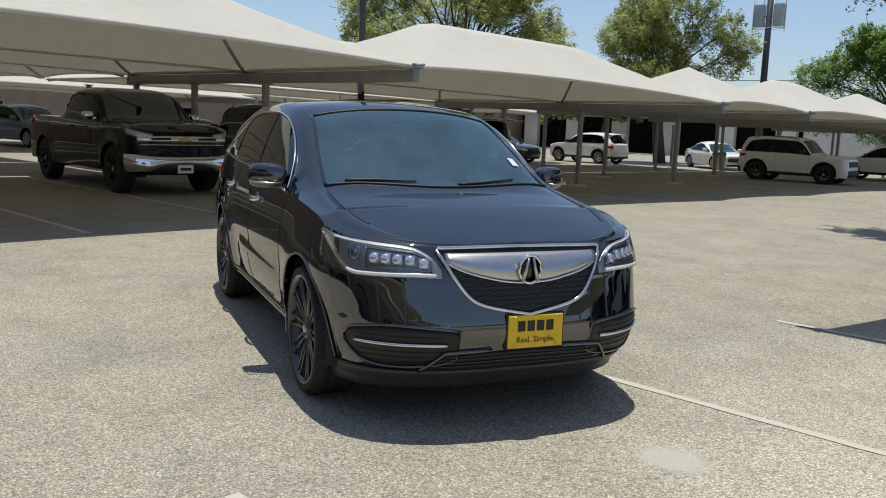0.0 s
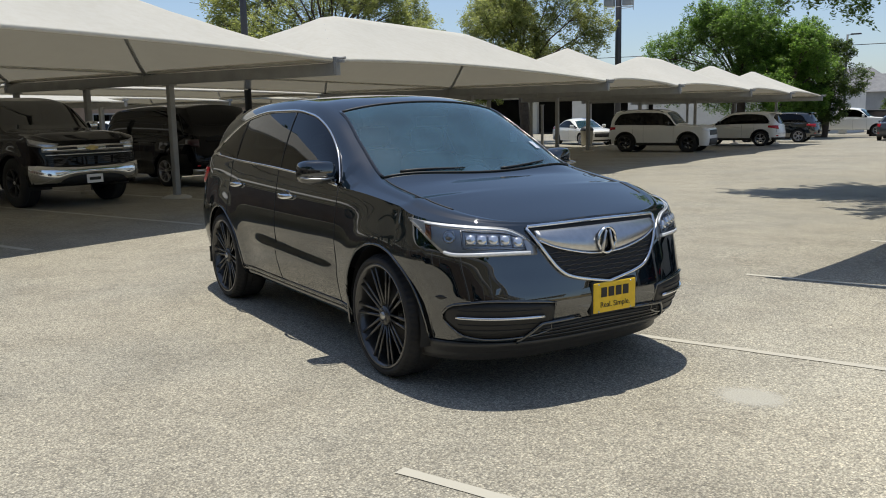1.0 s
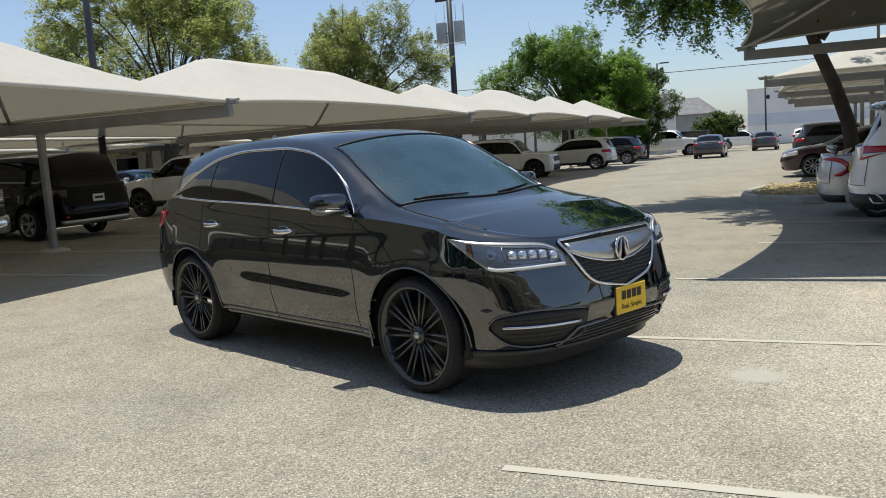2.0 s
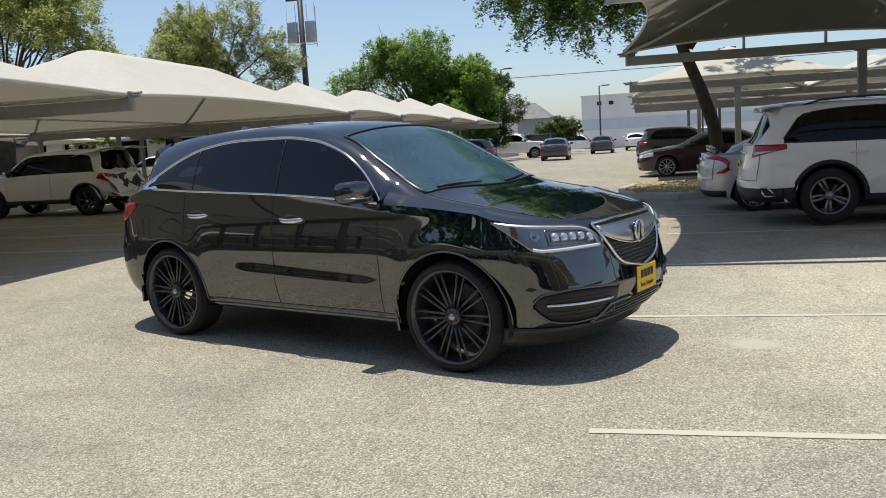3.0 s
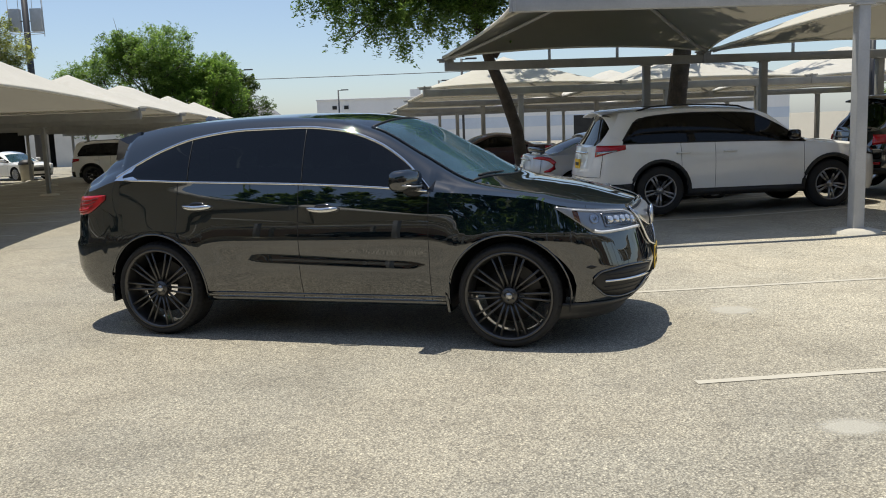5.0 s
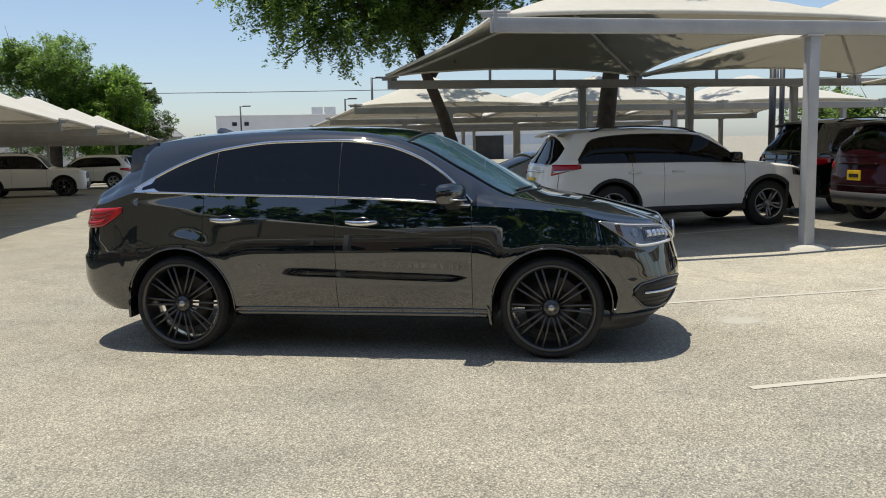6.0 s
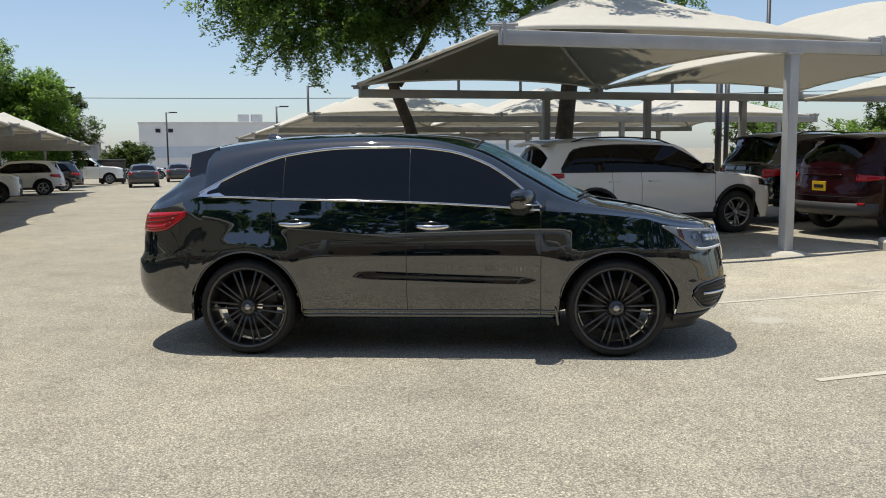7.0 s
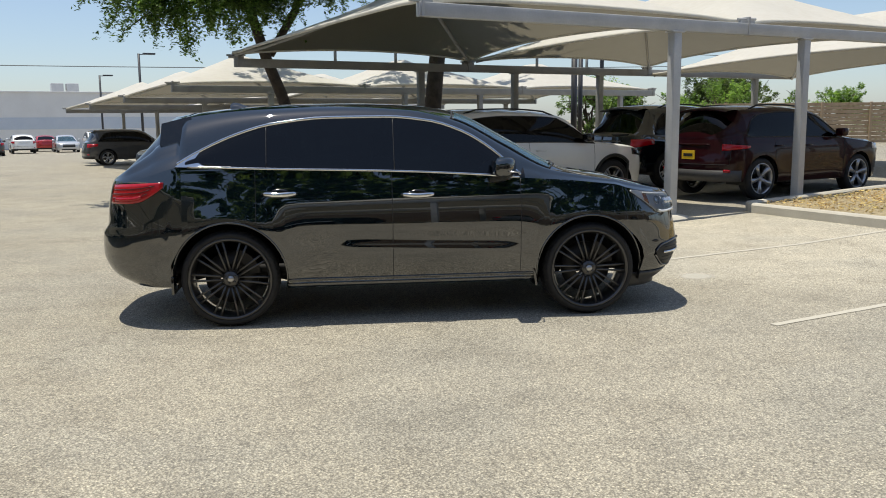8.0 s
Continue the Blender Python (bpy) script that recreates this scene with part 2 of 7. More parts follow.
M_REDLENS = plain("red_lamp_lens", (0.38, 0.002, 0.008), 0.14, coat=0.35)
M_REDDEEP = plain("deep_red_lamp_rib", (0.07, 0.0005, 0.002), 0.2, coat=0.3)
M_AMBER = plain("amber_reflector", (0.16, 0.05, 0.02), 0.2, coat=0.8)
M_REFLECTOR = plain("lamp_reflector", (0.46, 0.47, 0.49), 0.18, 0.85)
# darker copy of the grey steel: shade under the canopies put in its colour
M_STEELSHADE = surface("shaded_grey_steel", (0.27, 0.27, 0.26), (0.36, 0.36, 0.345), 2.5, 0.6, fine=40.0, relief=0.08)
M_LAMPTUB = plain("bright_lamp_housing", (0.40, 0.40, 0.41), 0.33, 0.8)
M_JEWEL = plain("jewel_lens_glass", (0.62, 0.64, 0.67), 0.08, 0.75, coat=1.0)
M_DASH = surface("grey_dashboard", (0.15, 0.165, 0.17), (0.21, 0.225, 0.23), 9.0, 0.7)
M_WHITELENS = plain("white_lamp_insert", (0.82, 0.83, 0.84), 0.2, 0.0, coat=1.0)
M_YELLOW = plain("yellow_plate", (0.78, 0.50, 0.015), 0.45)
M_INK = plain("black_print", (0.02, 0.018, 0.015), 0.6)
M_SEAT = surface("grey_seat_leather", (0.30, 0.30, 0.29), (0.38, 0.37, 0.36), 12.0, 0.6)
M_CABIN = surface("dark_cabin_trim", (0.02, 0.02, 0.02), (0.03, 0.03, 0.03), 9.0, 0.7)
M_BARK = surface("oak_bark", (0.06, 0.045, 0.032), (0.13, 0.10, 0.075), 5.0, 0.95, fine=28.0, relief=1.0, dist=0.03)
M_LEAF = leaf_material("green_leaves", (0.055, 0.108, 0.028), (0.21, 0.32, 0.09))
M_LEAFDRY = leaf_material("olive_oak_leaves", (0.13, 0.155, 0.062), (0.32, 0.35, 0.15))
M_LEAFLIME = leaf_material("bright_green_leaves", (0.085, 0.165, 0.034), (0.22, 0.34, 0.085))
M_LITTER = leaf_material("dry_leaf_litter", (0.20, 0.13, 0.06), (0.60, 0.50, 0.32))
M_LEAFDARK = leaf_material("dark_green_leaves", (0.040, 0.070, 0.020), (0.11, 0.16, 0.048))
M_WALLWHITE = surface("white_stucco", (0.62, 0.61, 0.58), (0.74, 0.73, 0.70), 0.7, 0.9, fine=20.0, relief=0.2)
M_WALLBEIGE = surface("pale_cladding", (0.76, 0.75, 0.73), (0.84, 0.83, 0.81), 0.5, 0.8, fine=15.0, relief=0.1)
M_BLUEBAND = surface("faded_blue_band", (0.55, 0.61, 0.69), (0.62, 0.67, 0.74), 0.7, 0.8, fine=15.0, relief=0.1)
M_SIDING = surface("grey_house_siding", (0.26, 0.27, 0.285), (0.34, 0.35, 0.36), 1.0, 0.85, fine=18.0, relief=0.1)
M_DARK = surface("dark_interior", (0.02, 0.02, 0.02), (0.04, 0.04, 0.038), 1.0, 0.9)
M_ROOF = surface("grey_shingles", (0.17, 0.17, 0.18), (0.26, 0.26, 0.26), 2.0, 0.9, fine=25.0)
M_FENCE = surface("weathered_fence_wood", (0.34, 0.24, 0.145), (0.47, 0.355, 0.235), 3.0, 0.9, fine=40.0, relief=0.4)
M_POLE = plain("dark_painted_pole", (0.035, 0.037, 0.045), 0.5)
M_BROWNWALL = surface("brown_brick_far", (0.24, 0.18, 0.14), (0.32, 0.25, 0.20), 1.2, 0.9, fine=18.0)

# ---- building helpers ----
def part(name, bm, material, parent=None, label="", smooth=True):
    me = bpy.data.meshes.new(name)
    bm.to_mesh(me)
    bm.free()
    if smooth:
        for f in me.polygons:
            f.use_smooth = True
    mats = material if isinstance(material, (list, tuple)) else [material]
    for m in mats:
        me.materials.append(m)
    ob = new(name, me)
    if parent is not None:
        ob.parent = parent
    if label:
        ob["label"] = label
    return ob


def thing(name, label, category, m=None, group="", kind=""):
    e = new(name)
    e.empty_display_size = 0.2
    if m is not None:
        e.matrix_basis = m
    return tagged(e, label, category, group, kind)


def add_box(bm, lo, hi, bevel=0.0, m=None):
    r = bmesh.ops.create_cube(bm, size=1.0)
    vs = r["verts"]
    for v in vs:
        v.co = Vector([lo[i] + (v.co[i] + 0.5) * (hi[i] - lo[i]) for i in range(3)])
    if bevel > 0:
        es = list({e for v in vs for e in v.link_edges})
        rb = bmesh.ops.bevel(bm, geom=es, offset=bevel, segments=2, affect="EDGES", profile=0.5)
        vs = list({v for f in rb["faces"] for v in f.verts} | {v for v in vs if v.is_valid})
    if m is not None:
        bmesh.ops.transform(bm, matrix=m, verts=[v for v in vs if v.is_valid])


def box(lo, hi, bevel=0.0):
    bm = bmesh.new()
    add_box(bm, lo, hi, bevel)
    return bm


def add_lathe(bm, prof, n=32, axis="y", a0=0.0, a1=2 * math.pi):
    """Turn a profile of (radius, along) about an axis."""
    full = abs(a1 - a0 - 2 * math.pi) < 1e-6
    cols = n if full else n + 1
    rows = []
    for r, h in prof:
        ring = []
        for i in range(cols):
            a = a0 + (a1 - a0) * i / n
            c, s = r * math.cos(a), r * math.sin(a)
            co = (c, h, s) if axis == "y" else ((c, s, h) if axis == "z" else (h, c, s))
            ring.append(bm.verts.new(co))
        rows.append(ring)
    for k in range(len(rows) - 1):
        for i in range(n):
            j = (i + 1) % cols
            bm.faces.new((rows[k][i], rows[k][j], rows[k + 1][j], rows[k + 1][i]))


def add_tube(bm, pts, rad, n=8, closed=False, flat=None):
    """A tube along points; rad may be one number or one for each point."""
    pts = [Vector(p) for p in pts]
    cnt = len(pts)
    rings = []
    up = Vector((0, 0, 1))
    for i, p in enumerate(pts):
        a = pts[(i - 1) % cnt] if closed or i > 0 else p
        b = pts[(i + 1) % cnt] if closed or i < cnt - 1 else p
        d = (b - a).normalized()
        ref = up if abs(d.z) < 0.95 else Vector((1, 0, 0))
        s = d.cross(ref).normalized()
        t = s.cross(d)
        r = rad[i] if isinstance(rad, (list, tuple)) else rad
        fx, fy = flat if flat else (1.0, 1.0)
        rings.append([bm.verts.new(p + s * (r * fx * math.cos(2 * math.pi * k / n)) + t * (r * fy * math.sin(2 * math.pi * k / n))) for k in range(n)])
    last = cnt if closed else cnt - 1
    for i in range(last):
        q = rings[(i + 1) % cnt]
        for k in range(n):
            bm.faces.new((rings[i][k], rings[i][(k + 1) % n], q[(k + 1) % n], q[k]))
    if not closed:
        bm.faces.new(rings[0][::-1])
        bm.faces.new(rings[-1])


def tube(pts, rad, n=8, closed=False, flat=None):
    bm = bmesh.new()
    add_tube(bm, pts, rad, n, closed, flat)
    return bm


def grid(bm, rows, flip=False, skip=None, wrap=False):
    """Faces over a table of vertices."""
    for i in range(len(rows) - 1):
        for j in range(len(rows[i]) - (0 if wrap else 1)):
            if skip and skip(i, j):
                continue
            k = (j + 1) % len(rows[i])
            q = [rows[i][j], rows[i][k], rows[i + 1][k], rows[i + 1][j]]
            u = []
            for v in q:
                if v not in u:
                    u.append(v)
            if len(u) > 2:
                try:
                    bm.faces.new(u[::-1] if flip else u)
                except ValueError:
                    pass


def pchip(pts):
    """A smooth curve with no overshoot through (x, y) pairs."""
    pts = sorted(pts)
    xs = np.array([p[0] for p in pts], float)
    ys = np.array([p[1] for p in pts], float)
    h = np.diff(xs)
    d = np.diff(ys) / h
    m = np.zeros(len(xs))
    m[0], m[-1] = d[0], d[-1]
    for i in range(1, len(xs) - 1):
        if d[i - 1] * d[i] > 0:
            w1, w2 = 2 * h[i] + h[i - 1], h[i] + 2 * h[i - 1]
            m[i] = (w1 + w2) / (w1 / d[i - 1] + w2 / d[i])

    def f(x):
        x = min(max(x, xs[0]), xs[-1])
        i = min(max(int(np.searchsorted(xs, x)) - 1, 0), len(xs) - 2)
        t = (x - xs[i]) / h[i]
        return float((2 * t**3 - 3 * t**2 + 1) * ys[i] + (t**3 - 2 * t**2 + t) * h[i] * m[i] + (-2 * t**3 + 3 * t**2) * ys[i + 1] + (t**3 - t**2) * h[i] * m[i + 1])

    return f


def lerp(a, b, t):
    return a + (b - a) * t


def gz(x, y):
    """The lot falls away along the rows and rises a little towards the island."""
    return -0.013 * min(max(y - 9.0, 0.0), 110.0) + 0.026 * min(max(x - 0.5, 0.0), 14.0)

# ---- vehicles ----
def wheel_meshes(style):
    """Tyre, rim and brake of one wheel, axle along y, outer face at y = 0, inboard towards +y."""
    r, rr, w = style["r"], style["rim"], style["w"]
    bm = bmesh.new()
    sw = r - rr
    prof = [(rr - 0.004, 0.012, 0), (rr + 0.012, 0.0, 0), (rr + sw * 0.35, -0.008, 0), (rr + sw * 0.7, 0.0, 0), (r - 0.016, 0.018, 1), (r - 0.003, 0.034, 1), (r, 0.055, 1), (r, 0.078, 2)]
    for y in (0.082, w * 0.5 - 0.012, w * 0.5 - 0.006, w - 0.092):
        prof.append((r - 0.009, y, 0))
        prof.append((r, y + 0.004, 2))
    prof += [(r, w - 0.055, 1), (r - 0.003, w - 0.034, 1), (r - 0.02, w - 0.012, 0), (rr + sw * 0.4, w, 0), (rr, w - 0.012, 0)]
    seg = 64 if style.get("tread") else 32
    cols = 216 if style.get("tread") else 40
    rows = []
    for k, (pr, py, cut) in enumerate(prof):
        ring = []
        for i in range(cols):
            deep = 0.0
            if cols > 64 and cut and (i + (2 if cut == 2 else 0) + k // 3) % 4 == 3:
                deep = 0.008
            a = 2 * math.pi * i / cols
            ring.append(bm.verts.new(((pr - deep) * math.cos(a), py, (pr - deep) * math.sin(a))))
        rows.append(ring)
    grid(bm, rows, wrap=True)
    tyre = bm
    bm = bmesh.new()
    face = 0.02
    add_lathe(bm, [(rr + 0.010, 0.004), (rr + 0.008, -0.004), (rr - 0.004, -0.003), (rr - 0.012, 0.012), (rr - 0.022, 0.03), (rr - 0.03, w * 0.5), (rr - 0.02, w - 0.03), (rr, w - 0.015)], seg)
    hub = style.get("hub", 0.07)
    add_lathe(bm, [(0.0, face + 0.004), (hub * 0.9, face + 0.004), (hub, face + 0.018), (hub, face + 0.07), (0.0, face + 0.07)], seg // 2)
    n = style["spokes"]
    pairs = style.get("pairs", False)
    tw = style.get("tw", 0.011)
    for i in range(n):
        a = 2 * math.pi * i / n
        offs = (-1, 1) if pairs else (0,)
        for s in offs:
            if "gap_in" in style:
                # straight twin spokes, side by side
                d_, e_ = Vector((math.cos(a), 0, math.sin(a))), Vector((-math.sin(a), 0, math.cos(a)))
                g0_, g1_ = s * style["gap_in"], s * style["gap_out"]
                ps = [d_ * lerp(hub * 0.7, rr - 0.008, t) + e_ * lerp(g0_, g1_, t) + Vector((0, lerp(face + 0.024, face - 0.004, t ** 0.8), 0)) for t in (0.0, 0.5, 1.0)]
                add_tube(bm, ps, [tw * style.get("root", 1.0), tw, tw * style.get("flare", 1.15)], 6, flat=(1.0, 1.5))
                continue
            a_in = a + s * style.get("spread_in", 0.0)
            a_out = a + s * style.get("spread_out", 0.0)
            p0 = Vector((hub * 0.82 * math.cos(a_in), face + 0.022, hub * 0.82 * math.sin(a_in)))
            pm = Vector((lerp(hub, rr, 0.5) * math.cos(lerp(a_in, a_out, 0.5)), face + 0.012, lerp(hub, rr, 0.5) * math.sin(lerp(a_in, a_out, 0.5))))
            p1 = Vector(((rr - 0.008) * math.cos(a_out), face - 0.004, (rr - 0.008) * math.sin(a_out)))
            add_tube(bm, [p0, pm, p1], [tw * style.get("root", 1.0), tw, tw * style.get("flare", 1.15)], 6, flat=(1.0, 1.5))
    for i in range(5):
        a = 2 * math.pi * (i + 0.5) / 5
        m = pose(hub * 0.62 * math.cos(a), 0, hub * 0.62 * math.sin(a))
        b2 = bmesh.new()
        add_lathe(b2, [(0.0, face - 0.004), (0.008, face - 0.004), (0.010, face + 0.004), (0.010, face + 0.02)], 6)
        bmesh.ops.transform(b2, matrix=m, verts=b2.verts[:])
        tmp = bpy.data.meshes.new("tmp")
        b2.to_mesh(tmp)
        b2.free()
        bm.from_mesh(tmp)
        bpy.data.meshes.remove(tmp)
    rim = bm
    bm = bmesh.new()
    add_lathe(bm, [(0.09, 0.13), (rr * 0.66, 0.13), (rr * 0.66, 0.155), (0.09, 0.155)], seg // 2)
    disc = bm
    bm = bmesh.new()
    add_lathe(bm, [(rr * 0.45, 0.10), (rr * 0.72, 0.10), (rr * 0.72, 0.175), (rr * 0.45, 0.175)], 8, "y", 0.2, 1.3)
    caliper = bm
    bm = bmesh.new()
    add_lathe(bm, [(0.0, face - 0.006), (hub * 0.36, face - 0.006), (hub * 0.42, face + 0.004), (hub * 0.42, face + 0.02)], 16)
    cap = bm
    return tyre, rim, disc, caliper, cap


def make_wheel(style, rim_mat):
    t, r, d, c, k = wheel_meshes(style)
    out = {}
    for nm, b, m in (("tyre", t, M_RUBBER), ("rim", r, rim_mat), ("brake_disc", d, M_DISC), ("brake_caliper", c, M_DISC), ("hub_cap", k, M_SATIN)):
        me = bpy.data.meshes.new(nm)
        b.to_mesh(me)
        b.free()
        for f in me.polygons:
            f.use_smooth = nm in ("brake_disc", "hub_cap", "rim", "tyre")
        me.materials.append(m)
        out[nm] = me
    return out


def put_wheel(parent, meshes, x, y, z, left, spin):
    w = new("wheel")
    w.parent = parent
    # outer face outwards; inboard is +y in the wheel's own frame
    turn = Matrix.Rotation(math.pi, 4, "Z") if left else Matrix.Identity(4)
    w.matrix_basis = pose(x, y, z) @ turn @ Matrix.Rotation(spin, 4, "Y")
    for nm, me in meshes.items():
        o = new(nm, me)
        o.parent = w
    return w


class Shell:
    """A car body as smooth surfaces: a wall from sill to belt all round, and an upper from belt to roof centre."""

    def __init__(self, P):
        self.P = P
        self.side = pchip(P["side"])
        self.rim = pchip(P["rim"])
        self.rimf = pchip(P["rim_front"])
        self.rimr = pchip(P["rim_rear"])
        self.noseX = pchip(P["nose"])
        self.tailX = pchip(P["tail"])
        self.centre = pchip(P["centre"])
        self.shy = pchip([(a, b) for a, b, c in P["shoulder"]])
        self.shz = pchip([(a, c) for a, b, c in P["shoulder"]])
        self.dlo = pchip(P["dlo"])
        self.dlo0, self.dlo1 = P["dlo"][0][0], P["dlo"][-1][0]
        self.bulge = pchip(P["bulge"])
        self.xf0, self.xr0 = P["xf0"], P["xr0"]
        self.p, self.q = P.get("p", 3.0), P.get("q", 2.67)
        self.taper = pchip(P["taper"])
        self.sidef = pchip(P["side_front"]) if "side_front" in P else None

    def flare(self, x, z):
        P = self.P
        s = 0.0
        for xa in P["axles"]:
            d = math.hypot(x - xa, z - P["hub"])
            s += P.get("flare", 0.016) * math.exp(-((d - P["arch"]) / 0.13) ** 2) if z > P["hub"] * 0.7 else 0.0
        return s

    def ledge(self, x, z):
        """A pressed-in step along the lower doors."""
        d = self.P.get("ledge")
        if not d:
            return 0.0
        x0, x1, zt, depth = d
        e = min(max((x - x0) / 0.35, 0.0), 1.0) * min(max((x1 - x) / 0.30, 0.0), 1.0)
        e = e * e * (3 - 2 * e)
        zt = zt - 0.035 * (x - x0)
        t = min(max((zt - z) / 0.055, 0.0), 1.0)
        back = min(max((z - 0.36) / 0.16, 0.0), 1.0)
        return depth * e * t * t * (3 - 2 * t) * back

    def wall(self, st, z, sgn):
        kind, a = st
        if kind == "s":
            return Vector((a, sgn * (self.side(z) * self.taper(a) + self.flare(a, z) + self.ledge(a, z)), z))
        if kind == "f":
            x0, xe = self.xf0, self.noseX(z)
        else:
            x0, xe = self.xr0, self.tailX(z)
        sd = self.side(z)
        if kind == "f" and "side_front" in self.P:
            sd = lerp(self.sidef(z), sd, max(0.0, math.sin(radians(a))) ** 10)
        w = sd * self.taper(x0) + self.flare(x0, z) * math.sin(radians(a)) ** 4
        c, s = math.cos(radians(a)), math.sin(radians(a))
        return Vector((x0 + (xe - x0) * max(c, 0.0) ** (2 / self.q), sgn * w * max(s, 0.0) ** (2 / self.p), z))

    def front(self, a, z, sgn, off=0.0):
        """A point of the front corner; a in degrees from the nose, past 90 along the flank in centimetres."""
        st = ("f", a) if a <= 90 else ("s", self.xf0 - (a - 90) * 0.01)
        return self.off(st, z, sgn, off)

    def rear(self, a, z, sgn, off=0.0):
        st = ("r", a) if a <= 90 else ("s", self.xr0 + (a - 90) * 0.01)
        return self.off(st, z, sgn, off)

    def off(self, st, z, sgn, off):
        p = self.wall(st, z, sgn)
        if not off:
            return p
        k, a = st
        d = 0.6 if k != "s" else 0.01
        q1 = self.wall((k, min(max(a + d, 0.0), 90.0) if k != "s" else a + d), z, sgn)
        q0 = self.wall((k, min(max(a - d, 0.0), 90.0) if k != "s" else a - d), z, sgn)
        t = q1 - q0
        u = self.wall(st, z + 0.01, sgn) - self.wall(st, z - 0.01, sgn)
        n = t.cross(u)
        if n.length < 1e-9:
            n = Vector((1 if k == "f" else -1, 0, 0))
        n.normalize()
        o = p - Vector((0.0, 0.0, p.z))
        if n.dot(o) < 0:
            n = -n
        return p + n * off

    def low(self, st):
        P = self.P
        k, a = st
        if k != "s":
            z = lerp(P["zlow_nose"], P["zlow_corner"], math.sin(radians(a)) ** 2) if k == "f" else P["zlow_tail"]
            xa = P["axles"][0 if k == "f" else 1]
            for _ in range(4):
                d = abs(self.wall(st, z, 1).x - xa)
                if a > 45 and d < P["arch"]:
                    z = max(z, P["hub"] + math.sqrt(P["arch"] ** 2 - d * d))
            return z
        z = P["sill"] if P["axles"][1] < a < P["axles"][0] else (P["zlow_corner"] if a > 0 else P["zlow_tail"])
        for xa in P["axles"]:
            d = abs(a - xa)
            if d < P["arch"]:
                z = max(z, P["hub"] + math.sqrt(P["arch"] ** 2 - d * d))
        return z

    def turn(self, x, z):
        """The station at x on the rounded front or rear corner at height z."""
        k, x0, xe = ("f", self.xf0, self.noseX(z)) if x > 0 else ("r", self.xr0, self.tailX(z))
        c = min(1.0, max(0.0, (x - x0) / (xe - x0))) ** (self.q / 2)
        return (k, math.degrees(math.acos(c)))

    def top(self, st):
        k, a = st
        return self.rim(a) if k == "s" else (self.rimf(a) if k == "f" else self.rimr(a))

    def stations(self):
        P = self.P
        xs = set()
        n = P.get("n", 40)
        for i in range(n + 1):
            xs.add(round(lerp(self.xr0, self.xf0, i / n), 4))
        for xa in P["axles"]:
            for i in range(21):
                c = math.cos(math.pi * i / 20)
                xs.add(round(xa + P["arch"] * c * 0.9995, 4))
            xs.add(round(xa + P["arch"] + 0.002, 4))
            xs.add(round(xa - P["arch"] - 0.002, 4))
        for s in P["cuts"]:
            xs.add(round(s, 4))
        xs = sorted(x for x in xs if self.xr0 <= x <= self.xf0)
        keep = [xs[0]]
        cuts = [round(c, 4) for c in P["cuts"]]
        for x in xs[1:]:
            if x - keep[-1] < 0.0012 and x not in cuts:
                continue
            keep.append(x)
        rear = [("r", a) for a in P.get("angs", (0, 6, 12, 20, 28, 36, 45, 54, 62, 70, 77, 83, 87))]
        front = [("f", a) for a in reversed(P.get("angs", (0, 6, 12, 20, 28, 36, 45, 54, 62, 70, 77, 83, 87)))]
        return rear + [("s", x) for x in keep] + front

    def section(self, st, sgn):
        """Points from the belt over the roof to the centre line, in three runs."""
        P = self.P
        r = self.wall(st, self.top(st), sgn)
        x = r.x
        yr, zr = abs(r.y), r.z
        ys = min(self.shy(x), yr * 0.86)
        zc_edge = self.centre(x)
        zs = min(self.shz(x), max(zr, zc_edge)) if st[0] != "s" else self.shz(x)
        if st[0] != "s":
            zs = lerp(zr, self.centre(x), 0.55)
        B = Vector((x, ys, zs))
        if self.dlo0 <= x <= self.dlo1 and st[0] == "s":
            za = max(self.dlo(x), zr + 0.001)
            t = min(1.0, (za - zr) / max(zs - zr, 1e-3))
            ya = lerp(yr, ys, t * P.get("lean", 0.62))
            A = Vector((x, ya, za))
        else:
            A = Vector((x, lerp(yr, ys, 0.4), lerp(zr, zs, 0.45)))
        pts = []
        n1, n2, n3 = P.get("rows", (5, 4, 9))
        for i in range(n1):
            t = i / n1
            bow = 0.012 * math.sin(math.pi * t) if A.z - zr > 0.05 else 0.0
            pts.append(Vector((x, lerp(yr, A.y, t) + bow, lerp(zr, A.z, t))))
        for i in range(n2):
            t = i / n2
            bow = math.sin(math.pi * t)
            h = (B - A).length
            pts.append(Vector((x, lerp(A.y, B.y, t) + bow * 0.06 * h, lerp(A.z, B.z, t) + bow * 0.10 * h)))
        for i in range(n3 + 1):
            t = i / n3
            y = ys * (1 - t)
            xx = x + self.bulge(x) * (1 - (1 - t) ** 2)
            zc = self.centre(xx)
            f = 1 - (1 - t) ** P.get("crown", 2.0)
            pts.append(Vector((xx, y, lerp(zs, zc, f))))
        return [Vector((p.x, sgn * p.y, p.z)) for p in pts]


